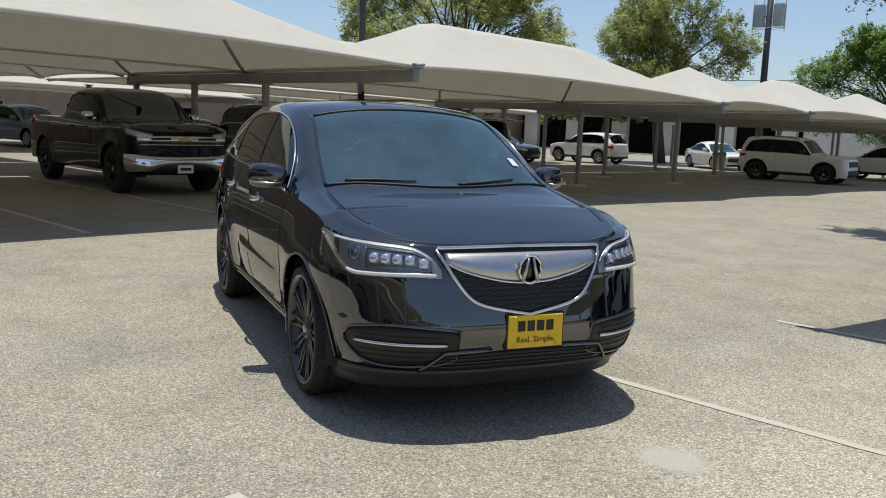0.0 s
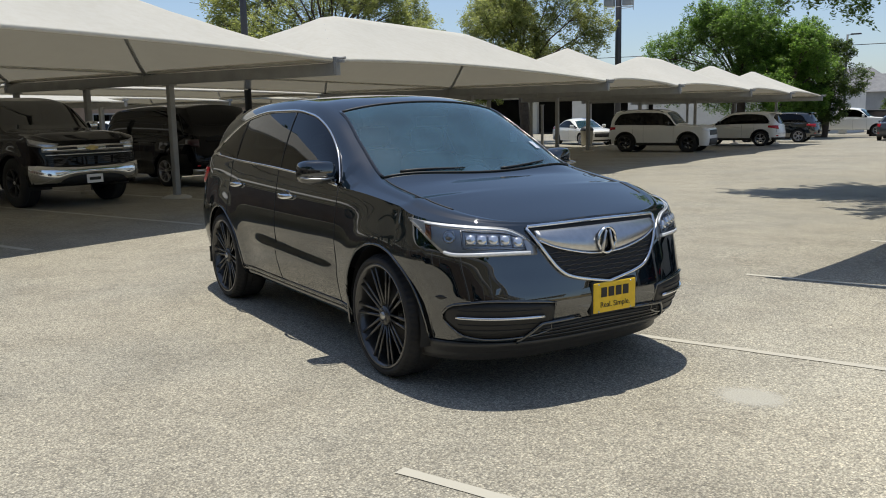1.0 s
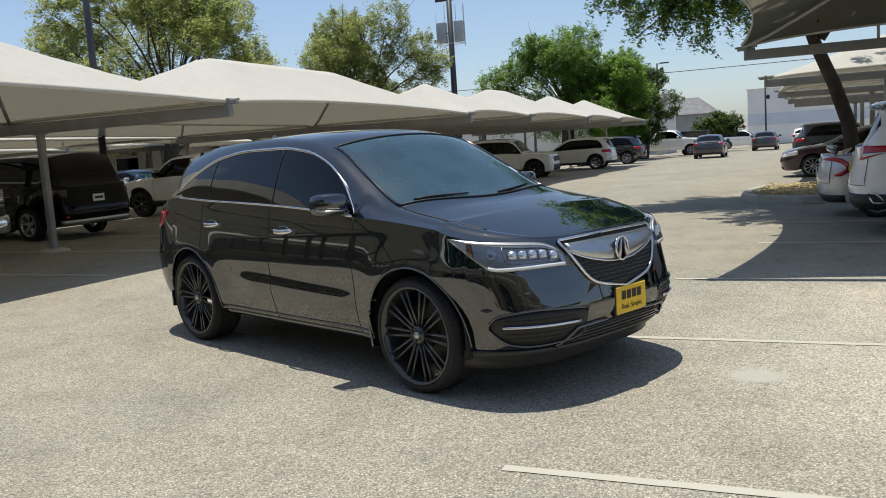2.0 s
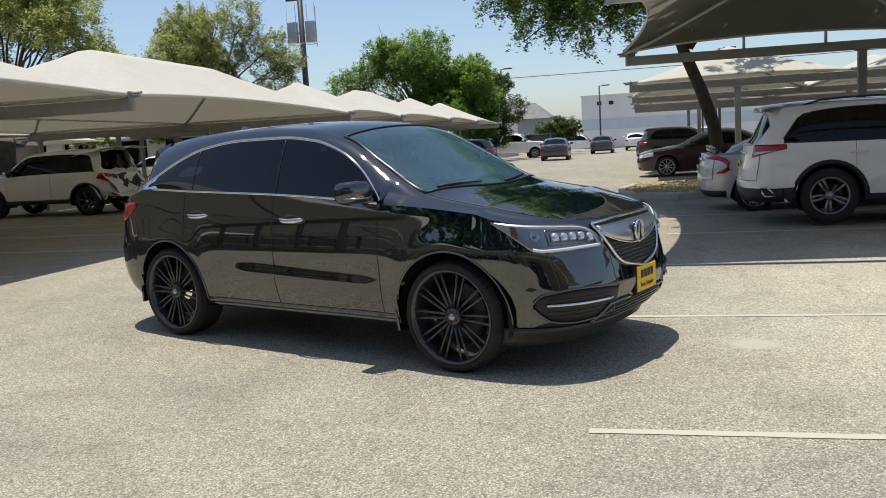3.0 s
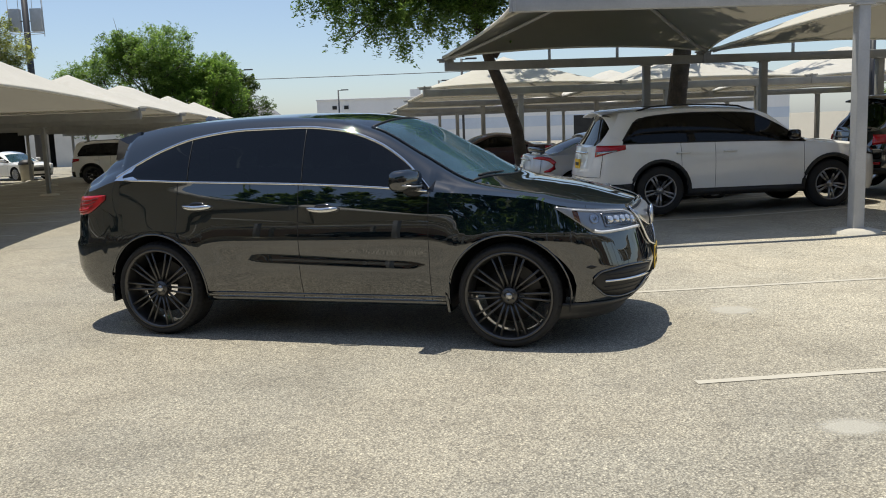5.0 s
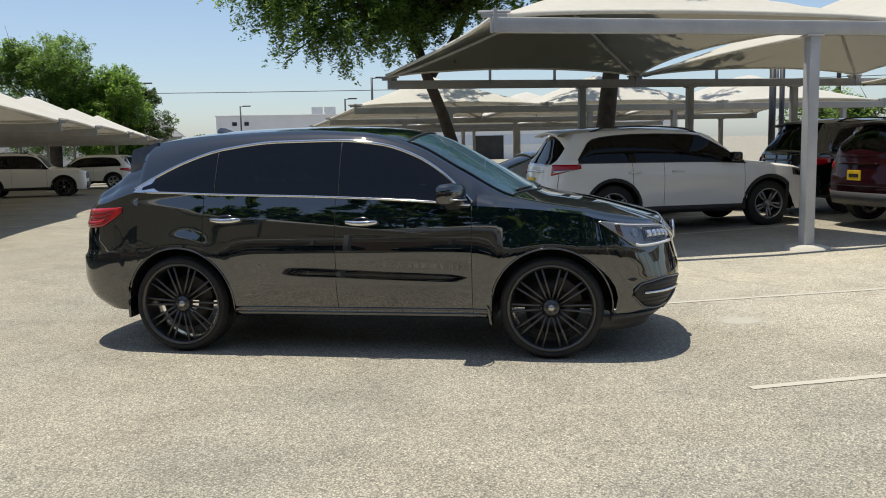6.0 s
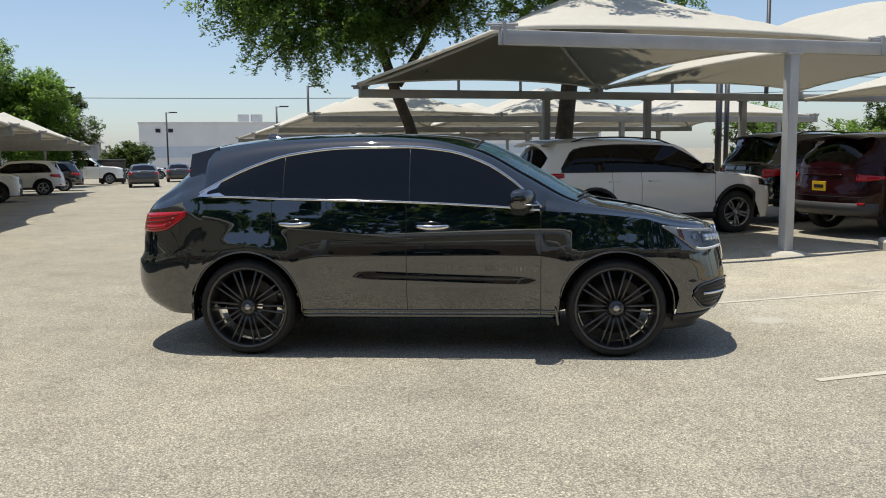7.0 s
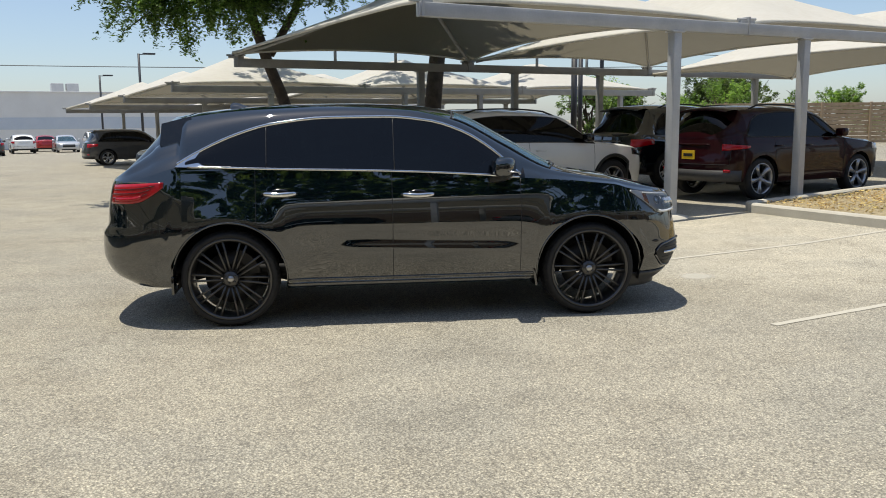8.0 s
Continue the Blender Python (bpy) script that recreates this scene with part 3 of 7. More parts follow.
def surf_patch(fn, cols, rows, thick=0.012):
    """A plate laid on a surface: fn(i, j) outer points, pushed back at its rim by thick along the given inner fn."""
    bm = bmesh.new()
    outer = [[bm.verts.new(fn(i / cols, j / rows, 0.0)) for j in range(rows + 1)] for i in range(cols + 1)]
    grid(bm, outer)
    ring = [(i, 0) for i in range(cols)] + [(cols, j) for j in range(rows)] + [(i, rows) for i in range(cols, 0, -1)] + [(0, j) for j in range(rows, 0, -1)]
    inner = [bm.verts.new(fn(i / cols, j / rows, thick)) for i, j in ring]
    for k in range(len(ring)):
        i, j = ring[k]
        i2, j2 = ring[(k + 1) % len(ring)]
        try:
            bm.faces.new((outer[i][j], inner[k], inner[(k + 1) % len(ring)], outer[i2][j2]))
        except ValueError:
            pass
    bmesh.ops.recalc_face_normals(bm, faces=bm.faces[:])
    return bm


def build_shell(S, root, paint_mat, cuts, names, damage=None):
    """Walls by panel and upper by zone, both flanks. cuts: x of the seams, tail to nose; names: the panels between."""
    P = S.P
    sts = S.stations()
    nz = P.get("nz", 16)
    n1, n2, n3 = P.get("rows", (5, 4, 9))
    zones = {}

    def vert(zone, key, co):
        bm, d = zones.setdefault(zone, (bmesh.new(), {}))
        if key not in d:
            if damage:
                co = damage(co)
            d[key] = bm.verts.new(co)
        return d[key]

    def xof(st):
        return st[1] if st[0] == "s" else (99 if st[0] == "f" else -99)

    def panel(xm, sgn):
        side = "l" if sgn > 0 else "r"
        if xm > 50:
            return "front_bumper"
        if xm < -50:
            return "rear_bumper"
        for c0, c1, nm in zip(cuts[:-1], cuts[1:], names):
            if c0 <= xm <= c1:
                return nm + "_" + side
        return "front_bumper" if xm > 0 else "rear_bumper"

    for sgn in (-1, 1):
        for i in range(len(sts) - 1):
            a, b = sts[i], sts[i + 1]
            xm = (xof(a) + xof(b)) / 2 if a[0] == b[0] == "s" else (99 if b[0] == "f" else -99)
            zn = panel(xm, sgn)
            za0, za1, zb0, zb1 = S.low(a), S.top(a), S.low(b), S.top(b)
            for j in range(nz):
                t0, t1 = j / nz, (j + 1) / nz
                q = []
                for st, k, z0, z1, t, jj in ((a, i, za0, za1, t0, j), (b, i + 1, zb0, zb1, t0, j), (b, i + 1, zb0, zb1, t1, j + 1), (a, i, za0, za1, t1, j + 1)):
                    z = lerp(z0, z1, t)
                    key = (k, jj, sgn if not (st[0] != "s" and st[1] == 0) else 0)
                    q.append(vert(zn, key, S.wall(st, z, sgn)))
                q = q if sgn < 0 else q[::-1]
                u = []
                for v in q:
                    if v not in u:
                        u.append(v)
                if len(u) > 2:
                    try:
                        zones[zn][0].faces.new(u)
                    except ValueError:
                        pass
    ws0, ws1 = P["windscreen"]
    rg0, rg1 = P["rear_glass"]
    secs = {}
    for sgn in (-1, 1):
        for i, st in enumerate(sts):
            secs[i, sgn] = S.section(st, sgn)
        for i in range(len(sts) - 1):
            a, b = sts[i], sts[i + 1]
            x0, x1 = secs[i, sgn][0].x, secs[i + 1, sgn][0].x
            xm = (x0 + x1) / 2
            side = "l" if sgn > 0 else "r"
            for j in range(n1 + n2 + n3):
                if j < n1:
                    zn = "pillar" if a[0] == b[0] == "s" and S.dlo0 < xm < S.dlo1 else "body"
                    if zn == "pillar":
                        for w0, w1, nm in P["panes"]:
                            if w0 <= xm <= w1:
                                zn = nm + "_" + side
                        if zn == "pillar":
                            zn = "pillar" + str(sum(1 for p_ in P["panes"] if p_[1] < xm)) + "_" + side
                elif j < n1 + n2:
                    zn = "body"
                else:
                    zn = "hood" if xm > ws1 else "windscreen" if xm > ws0 else "roof" if xm > rg1 else "rear_window" if xm > rg0 else "tailgate"
                q = []
                for k, jj in ((i, j), (i + 1, j), (i + 1, j + 1), (i, j + 1)):
                    co = secs[k, sgn][jj]
                    key = (k, jj, 0 if abs(co.y) < 1e-5 else sgn)
                    q.append(vert(zn, key, co))
                q = q if sgn < 0 else q[::-1]
                u = []
                for v in q:
                    if v not in u:
                        u.append(v)
                if len(u) > 2:
                    try:
                        zones[zn][0].faces.new(u)
                    except ValueError:
                        pass
    made = {}
    for zn, (bm, d) in sorted(zones.items()):
        bmesh.ops.remove_doubles(bm, verts=bm.verts[:], dist=0.0004)
        bmesh.ops.recalc_face_normals(bm, faces=bm.faces[:])
        # keep normals outward
        far = max(bm.faces, key=lambda f: (f.calc_center_median() - Vector((0, 0, 0.8))).length)
        if far.normal.dot(far.calc_center_median() - Vector((0, 0, 0.8))) < 0:
            bmesh.ops.reverse_faces(bm, faces=bm.faces[:])
        base = zn[:-2] if zn.endswith(("_l", "_r")) else zn
        base = "pillar" if base.startswith("pillar") else base
        m = paint_mat
        if "window" in base:
            m = P.get("pane_mat", M_TINT)
        elif base == "windscreen":
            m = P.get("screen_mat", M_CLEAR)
        elif base == "pillar":
            m = P.get("pane_mat", M_TINT)
        elif base in P.get("other", {}):
            m = P["other"][base]
        o = part(base, bm, m, root)
        made[zn] = o
    return made, sts


def arch_liners(S, root):
    P = S.P
    for xa in P["axles"]:
        for sgn in (-1, 1):
            bm = bmesh.new()
            w = S.side(P["hub"]) * S.taper(xa)
            rows = []
            for yy, rr in ((w + P.get("flare", 0.016) - 0.002, P["arch"] + 0.002), (w - 0.03, P["arch"] + 0.006), (w - 0.42, P["arch"] + 0.006), (w - 0.42, 0.02)):
                rows.append([bm.verts.new((xa + rr * math.cos(math.pi * (i / 24 * 1.16 - 0.08)), sgn * yy, P["hub"] + rr * math.sin(math.pi * (i / 24 * 1.16 - 0.08)))) for i in range(25)])
            grid(bm, rows)
            part("wheel_arch_liner", bm, M_TRIM, root)


def underside(S, root):
    P = S.P
    bm = bmesh.new()
    z = P["sill"] - 0.02
    add_box(bm, (P["axles"][1] + P["arch"], -P["W"] + 0.08, z), (P["axles"][0] - P["arch"], P["W"] - 0.08, z + 0.06))
    add_box(bm, (P["axles"][0] - P["arch"], -P["W"] + 0.44, z), (S.noseX(P["zlow_nose"] + 0.02) - 0.12, P["W"] - 0.44, z + 0.06))
    add_box(bm, (S.tailX(P["zlow_tail"] + 0.02) + 0.12, -P["W"] + 0.44, z + 0.03), (P["axles"][1] + P["arch"], P["W"] - 0.44, z + 0.09))
    part("underbody", bm, M_TRIM, root, smooth=False)


def seam_tubes(S, root, xs, sgns=(-1, 1), r=0.0035):
    for x in xs:
        for sgn in sgns:
            st = ("s", x)
            z0, z1 = S.low(st) + 0.01, S.top(st) - 0.004
            pts = [S.wall(st, lerp(z0, z1, i / 14), sgn) for i in range(15)]
            part("panel_gap", tube(pts, r, 5), M_TRIM, root)


def quick_profile(L=4.6, W=0.92, H=1.68, wb=2.7, fo=0.90, belt=1.10, hood=1.05, nose=0.80, cowl=0.95, wtop=0.25, rtop=-1.75, rbase=-2.15, deck=1.08, r=0.36, sill=0.30, bed=None, roofy=0.62, tail_round=0.55, nose_round=0.62, square=None):
    """Key figures of a car from nose to tail; x from the middle of the wheelbase."""
    xf = wb / 2 + fo
    xr = xf - L
    xf0, xr0 = xf - nose_round, xr + tail_round
    a = r + 0.055
    P = dict(W=W, axles=(wb / 2, -wb / 2), hub=r, arch=a, sill=sill, zlow_nose=sill - 0.03, zlow_corner=sill - 0.02, zlow_tail=sill + 0.02, xf0=xf0, xr0=xr0)
    P["side"] = [(0.1, W * 0.93), (sill, W * 0.955), (0.55, W * 0.985), (0.8, W), (belt - 0.12, W * 0.985), (belt, W * 0.95), (belt + 0.2, W * 0.92)]
    P["rim"] = [(xr0, belt + 0.02), (0.0, belt), (cowl - 0.1, belt - 0.04), (xf0, hood - 0.10)]
    P["rim_front"] = [(0, nose + 0.06), (30, nose + 0.05), (60, nose + 0.09), (90, hood - 0.10)]
    P["rim_rear"] = [(0, min(belt, deck) - 0.02), (90, belt + 0.02)]
    P["nose"] = [(0.15, xf - 0.16), (0.3, xf - 0.03), (0.5, xf), (0.75, xf - 0.02), (nose + 0.06, xf - 0.07), (1.3, xf - 0.3)]
    P["tail"] = [(0.2, xr + 0.14), (0.4, xr + 0.02), (0.6, xr), (0.9, xr + 0.06), (deck + 0.2, xr + 0.14)]
    P["centre"] = [(xr + 0.08, deck), (rbase - 0.02, deck + 0.01), (rbase, deck + 0.02), (rtop, H - 0.07), (rtop + 0.25, H - 0.02), ((rtop + wtop) / 2, H), (wtop - 0.3, H - 0.03), (wtop, H - 0.09), (cowl + 0.1, hood + 0.04), (cowl + 0.2, hood + 0.015), (xf0, hood - 0.03), (xf - 0.2, nose + 0.12), (xf - 0.06, nose + 0.06)]
    rs = W * roofy / 0.92
    P["shoulder"] = [(xr, W * 0.7, deck - 0.02), (rbase, W * 0.80, deck), (rtop - 0.02, rs, H - 0.13), ((rtop + wtop) / 2, rs, H - 0.05), (wtop - 0.05, rs, H - 0.14), (cowl, W * 0.80, hood + 0.0), (xf0, W * 0.78, hood - 0.06), (xf, W * 0.5, nose)]
    d0 = max(rbase + 0.08, rtop - 0.42)
    if H > 1.55:
        d0 = rtop + 0.06
    if bed is not None:
        d0 = rtop - 0.02
    P["dlo"] = [(d0, belt + 0.03), (max(rtop + 0.12, d0 + 0.32) if bed is None else rtop + 0.12, H - 0.19), ((rtop + wtop) / 2, H - 0.13), (wtop - 0.25, H - 0.16), (wtop, H - 0.26), (cowl - 0.08, belt - 0.02)]
    P["bulge"] = [(rtop, 0.0), (wtop - 0.6, 0.0), (wtop, 0.06), (cowl, 0.12), (xf0 - 0.2, 0.05), (xf, 0.0)]
    P["taper"] = [(xr0, 0.975), (-0.5, 1.0), (0.6, 1.0), (xf0, 0.975)]
    P["windscreen"] = (wtop, cowl)
    P["rear_glass"] = (rbase + 0.03, rtop - 0.03)
    xb = lerp(rtop, cowl, 0.50)
    P["panes"] = [(d0 + 0.02, xb - 0.03, "rear_side_window"), (xb + 0.03, cowl - 0.1, "front_side_window")]
    P["cuts"] = [xr0, -wb / 2 + a * 0.75, xb, cowl - 0.12, xf0]
    P["rows"] = (4, 3, 6)
    P["pane_mat"] = M_PANE
    if square:
        P["p"] = P["q"] = square
    P["n"] = 26
    P["nz"] = 10
    P["angs"] = (0, 12, 26, 40, 54, 66, 76, 84)
    P["xb"], P["xf"], P["xr"] = xb, xf, xr
    P["rtop"] = rtop
    P["belt"], P["hood"], P["nose_z"], P["deck"], P["H"], P["cowl"] = belt, hood, nose, deck, H, cowl
    if bed is not None:
        # open load bed behind the cab
        P["centre"] = [(xr + 0.05, deck)] + [(xr + 0.12, bed), (rbase - 0.06, bed), (rbase, deck + 0.1)] + P["centre"][3:]
        P["shoulder"] = [(xr, W * 0.93, deck - 0.01), (rbase - 0.02, W * 0.93, deck - 0.005)] + [(rbase + 0.02, W * 0.85, deck + 0.02)] + P["shoulder"][2:]
        P["crown"] = 6.0
        P["rear_glass"] = (rbase, rtop - 0.02)
    return P


WHEELS = {}


def wheel_set(key, **style):
    if key not in WHEELS:
        rim_mat = style.pop("mat")
        WHEELS[key] = make_wheel(style, rim_mat)
    return WHEELS[key]


def plain_car(name, label, category, m, prof, paint_mat, wheels, cladding=False, rails=False, group="", plate=None, damage=None, handles=True, tail_style="block", grille="bars", lower=None, front_bar=False, lamp_up=0.0, lamp_mat=None, valance=None, spoiler=False, insert=False, tail_mat=None):
    root = thing(name, label, category, m, group)
    S = Shell(prof)
    P = prof
    bed_free = "crown" not in P
    build_shell(S, root, paint_mat, P["cuts"], ["rear_quarter", "rear_door", "front_door", "front_fender"], damage)
    arch_liners(S, root)
    underside(S, root)
    dmg = damage if damage else (lambda v: v)
    seam_tubes(S, root, [P["cuts"][2], P["cuts"][3]])
    if not damage:
        seam_tubes(S, root, [P["cuts"][1]])
    ms = wheels
    for xa in P["axles"]:
        for left in (False, True):
            y = (P["W"] * 0.985 - 0.015) * (1 if left else -1)
            put_wheel(root, ms, xa, y, P["hub"], left, random.uniform(0, 1))
    for sgn in (-1, 1):
        nz, bz = P["nose_z"], P["belt"]

        def headlamp(u, v, back, sgn=sgn):
            a = lerp(22, 84, u)
            z0 = lerp(nz - 0.08, nz + 0.0, u)
            z1 = lerp(nz + 0.02, nz + 0.12, u)
            return dmg(S.front(a, lerp(z0, z1, v), sgn, 0.012 - back))

        part("headlamp", surf_patch(headlamp, 10, 3), lamp_mat or M_WHITELENS, root)

        def taillamp(u, v, back, sgn=sgn):
            a = lerp(40, 94, u)
            z0 = lerp(P["deck"] - 0.24, P["deck"] - 0.16, u) if tail_style == "block" else P["deck"] - 0.42
            z1 = P["deck"] - 0.06 + lamp_up
            z0 += lamp_up * lerp(1.0, 1.4, u)
            if tail_style == "slim":
                z0, z1 = P["deck"] - lerp(0.20, 0.155, u), P["deck"] - lerp(0.08, 0.115, u)
            return dmg(S.rear(a, lerp(z0, z1, v), sgn, 0.012 - back))

        if tail_style == "hook":
            zt = P["deck"] - 0.05
            pts = [dmg(S.rear(a, z, sgn, 0.012)) for a, z in ((34, zt - 0.02), (48, zt - 0.015), (62, zt - 0.02), (76, zt - 0.05), (84, zt - 0.12), (84, zt - 0.20), (76, zt - 0.25), (66, zt - 0.27))]
            tl = part("tail_lamp", tube(pts, [0.018, 0.028, 0.034, 0.040, 0.044, 0.040, 0.032, 0.016], 8, flat=(0.6, 1.0)), M_REDLENS, root, "hooked red tail lamp")
        else:
            tl = part("tail_lamp", surf_patch(taillamp, 8, 3), tail_mat or M_REDLENS, root)
        if insert:
            def strip_(u, v, back, sgn=sgn):
                a = lerp(44, 82, u)
                z = P["deck"] - 0.215 + 1.1 * lamp_up + 0.05 * u
                return dmg(S.rear(a, lerp(z, z + 0.05 * (1 - 0.6 * u), v), sgn, 0.020 - back))

            part("lamp_insert", surf_patch(strip_, 8, 2, 0.006), M_REFLECTOR, tl)

            def corner(u, v, back, sgn=sgn):
                x = lerp(S.xr0 - 0.002, P["axles"][1] - P["arch"] - 0.01, u)
                return S.off(("s", x), lerp(lerp(0.38, 0.24, u), lerp(P["zlow_tail"] + 0.19, 0.52, u), v), sgn, 0.008 - back)

            part("bumper_cladding", surf_patch(corner, 8, 3, 0.01), M_TRIM, root, "black plastic cladding behind the wheel arch")
            zr = P["zlow_tail"]
            ring_ = [S.rear(a, zr + z, sgn, 0.020) for a, z in ((64, 0.205), (72, 0.21), (78, 0.15), (83, 0.09), (76, 0.08), (69, 0.085), (66, 0.14))]
            part("reflector_frame", tube(ring_, 0.014, 6, closed=True), M_CHROME, root, "bright frame of the rear reflector")
        # mirror
        bm = bmesh.new()
        yb = P["W"] * 0.93
        add_box(bm, (P["cowl"] - 0.42, yb + 0.05, bz + 0.0), (P["cowl"] - 0.26, yb + 0.25, bz + 0.15), 0.04)
        add_box(bm, (P["cowl"] - 0.36, yb - 0.06, bz - 0.01), (P["cowl"] - 0.28, yb + 0.07, bz + 0.04), 0.01)
        if sgn < 0:
            bmesh.ops.scale(bm, vec=(1, -1, 1), verts=bm.verts[:])
            bmesh.ops.reverse_faces(bm, faces=bm.faces[:])
        part("door_mirror", bm, M_CHROME if grille == "chrome" else M_GLOSSBLK if cladding else paint_mat, root)
        if handles:
            for xh in (P["xb"] - 0.62, P["xb"] + 0.14):
                pts = [S.off(("s", xh + k * 0.05), bz - 0.15, sgn, o) for k, o in ((0, 0.0), (0.2, 0.03), (2, 0.04), (3.8, 0.03), (4, 0.0))]
                part("door_handle", tube(pts, 0.014, 6), paint_mat, root)
        # sills and arch lips in unpainted plastic
        if cladding:
            for xa in P["axles"]:
                pts = []
                for i in range(19):
                    an = math.pi * (i / 18 * 1.12 - 0.06)
                    x, z = xa + (P["arch"] + 0.03) * math.cos(an), P["hub"] + (P["arch"] + 0.03) * math.sin(an)
                    x = min(max(x, S.xr0), S.xf0)
                    pts.append(S.off(("s", x), z, sgn, 0.002))
                part("arch_cladding", tube(pts, 0.034, 6, flat=(0.5, 1.0)), M_TRIM, root)
            pts = [S.off(("s", lerp(P["axles"][1] + P["arch"], P["axles"][0] - P["arch"], i / 8)), P["sill"] + 0.05, sgn, 0.0) for i in range(9)]
            part("sill_cladding", tube(pts, 0.06, 6, flat=(0.35, 1.0)), M_TRIM, root)
        if rails:
            pts = []
            for i in range(9):
                x = lerp(P["dlo"][1][0], P["windscreen"][0] - 0.15, i / 8)
                pts.append((x, sgn * S.shy(x) * 0.97, S.shz(x) + (0.0 if i in (0, 8) else 0.05)))
            part("roof_rail", tube(pts, 0.016, 6), M_TRIM, root)

    def grille_fn(u, v, back):
        a = abs(lerp(-24, 24, u))
        return dmg(S.front(a, lerp(P["nose_z"] - 0.22, P["nose_z"] - 0.01, v), -1 if u < 0.5 else 1, 0.010 - back))

    part("grille", surf_patch(grille_fn, 12, 4), M_TRIM, root)

    def lowgr(u, v, back):
        a = abs(lerp(-30, 30, u))
        return dmg(S.front(a, lerp(P["zlow_nose"] + 0.03, P["nose_z"] - 0.36, v), -1 if u < 0.5 else 1, 0.010 - back))

    part("lower_grille", surf_patch(lowgr, 10, 3), M_TRIM, root)
    if grille == "chrome":
        nz = P["nose_z"]

        def chrome_bar(u, v, back):
            a = abs(lerp(-50, 50, u))
            return S.front(a, lerp(nz - 0.125, nz - 0.015 - 0.02 * a / 50, v), -1 if u < 0.5 else 1, 0.022 + 0.012 * math.sin(math.pi * v) - back)

        gb_ = part("grille_bar", surf_patch(chrome_bar, 24, 5, 0.02), M_CHROME, root)
        for sgn in (-1, 1):
            def slot(u, v, back, sgn=sgn):
                return S.front(lerp(5, 25, u), lerp(nz - 0.093, nz - 0.05, v), sgn, 0.042 - back)

            part("grille_slot", surf_patch(slot, 10, 2, 0.012), M_TRIM, gb_, "black slot in the chrome bar")
        xb = S.noseX(nz - 0.07) + 0.05
        bm = bmesh.new()
        add_box(bm, (xb - 0.02, -0.115, nz - 0.095), (xb + 0.006, 0.115, nz - 0.05), 0.008)
        add_box(bm, (xb - 0.018, -0.05, nz - 0.115), (xb + 0.008, 0.05, nz - 0.03), 0.008)
        part("badge", bm, M_BADGE, gb_, "gold badge", smooth=False)
        for zz, rr in ((0.175, 0.013), (0.215, 0.008), (0.25, 0.008), (0.285, 0.008), (0.32, 0.008)):
            part("grille_slat", tube([S.front(abs(a), nz - zz, -1 if a < 0 else 1, 0.016) for a in range(-44, 45, 8)], rr, 6), M_CHROME if rr > 0.01 else M_GLOSSBLK, root)

    if front_bar:
        def fbar(u, v, back):
            a = abs(lerp(-84, 84, u))
            dip = max(0.0, 1 - a / 26.0) ** 0.5
            z0 = P["nose_z"] - 0.66 + 0.13 * dip
            z1 = P["nose_z"] - 0.40 + 0.05 * min(1.0, a / 60.0)
            return S.front(a, lerp(z0, z1, v), -1 if u < 0.5 else 1, 0.028 + 0.014 * math.sin(math.pi * v) - back)

        part("front_bumper_bar", surf_patch(fbar, 24, 4, 0.05), M_CHROME, root, "bright chrome front bumper")

    def rearlow(u, v, back):
        a = abs(lerp(-90, 90, u) if insert else lerp(-80, 80, u))
        return dmg(S.rear(a, lerp(P["zlow_tail"], P["zlow_tail"] + (valance or (0.2 if lower else 0.11)), v), -1 if u < 0.5 else 1, 0.008 - back))

    part("rear_valance", surf_patch(rearlow, 12, 2), lower or M_TRIM, root)
    if plate:
        end, pm = plate
        x = (S.noseX(0.5) + 0.012) if end == "front" else (S.tailX(P["deck"] - 0.28) - 0.012)
        zz = 0.5 if end == "front" else P["deck"] - 0.28
        pl = part("number_plate", box((x - 0.008, -0.155, zz - 0.078), (x + 0.008, 0.155, zz + 0.078), 0.004), pm, root, smooth=False)
        s = 1 if end == "front" else -1
        part("plate_print", box((x + s * 0.009, -0.11, zz - 0.028), (x + s * 0.0115, 0.11, zz + 0.026)), M_INK, pl, smooth=False)
    if spoiler:
        xt = P["rtop"]
        w = S.shy(xt) * 0.98
        bm = bmesh.new()
        rows = []
        for y in np.linspace(-w, w, 13):
            zt = S.centre(xt) - 0.055 * (y / w) ** 2
            rows.append([bm.verts.new(c) for c in ((xt + 0.16, y, zt + 0.045), (xt, y, zt + 0.035), (xt - 0.17, y, zt + 0.005), (xt - 0.18, y, zt - 0.02), (xt - 0.02, y, zt - 0.035))])
        grid(bm, rows)
        bmesh.ops.recalc_face_normals(bm, faces=bm.faces[:])
        part("roof_spoiler", bm, paint_mat, root)
    if tail_style == "hook":
        xw, zw = S.tailX(P["deck"] - 0.05) + 0.10, P["deck"] + 0.09
        wing = part("tail_wing", tube([(xw + 0.14 * (y / 0.66) ** 2, y, zw - 0.03 * (y / 0.66) ** 2) for y in np.linspace(-0.66, 0.66, 13)], 0.05, 8, flat=(0.35, 1.0)), M_GLOSSBLK, root, "black wing on the boot lid")
        for sy in (-0.5, 0.5):
            part("wing_foot", tube([(xw + 0.14, sy, zw - 0.13), (xw + 0.09, sy, zw - 0.02)], 0.022, 6), M_GLOSSBLK, wing)
    kh = P["rows"][0] + P["rows"][1]
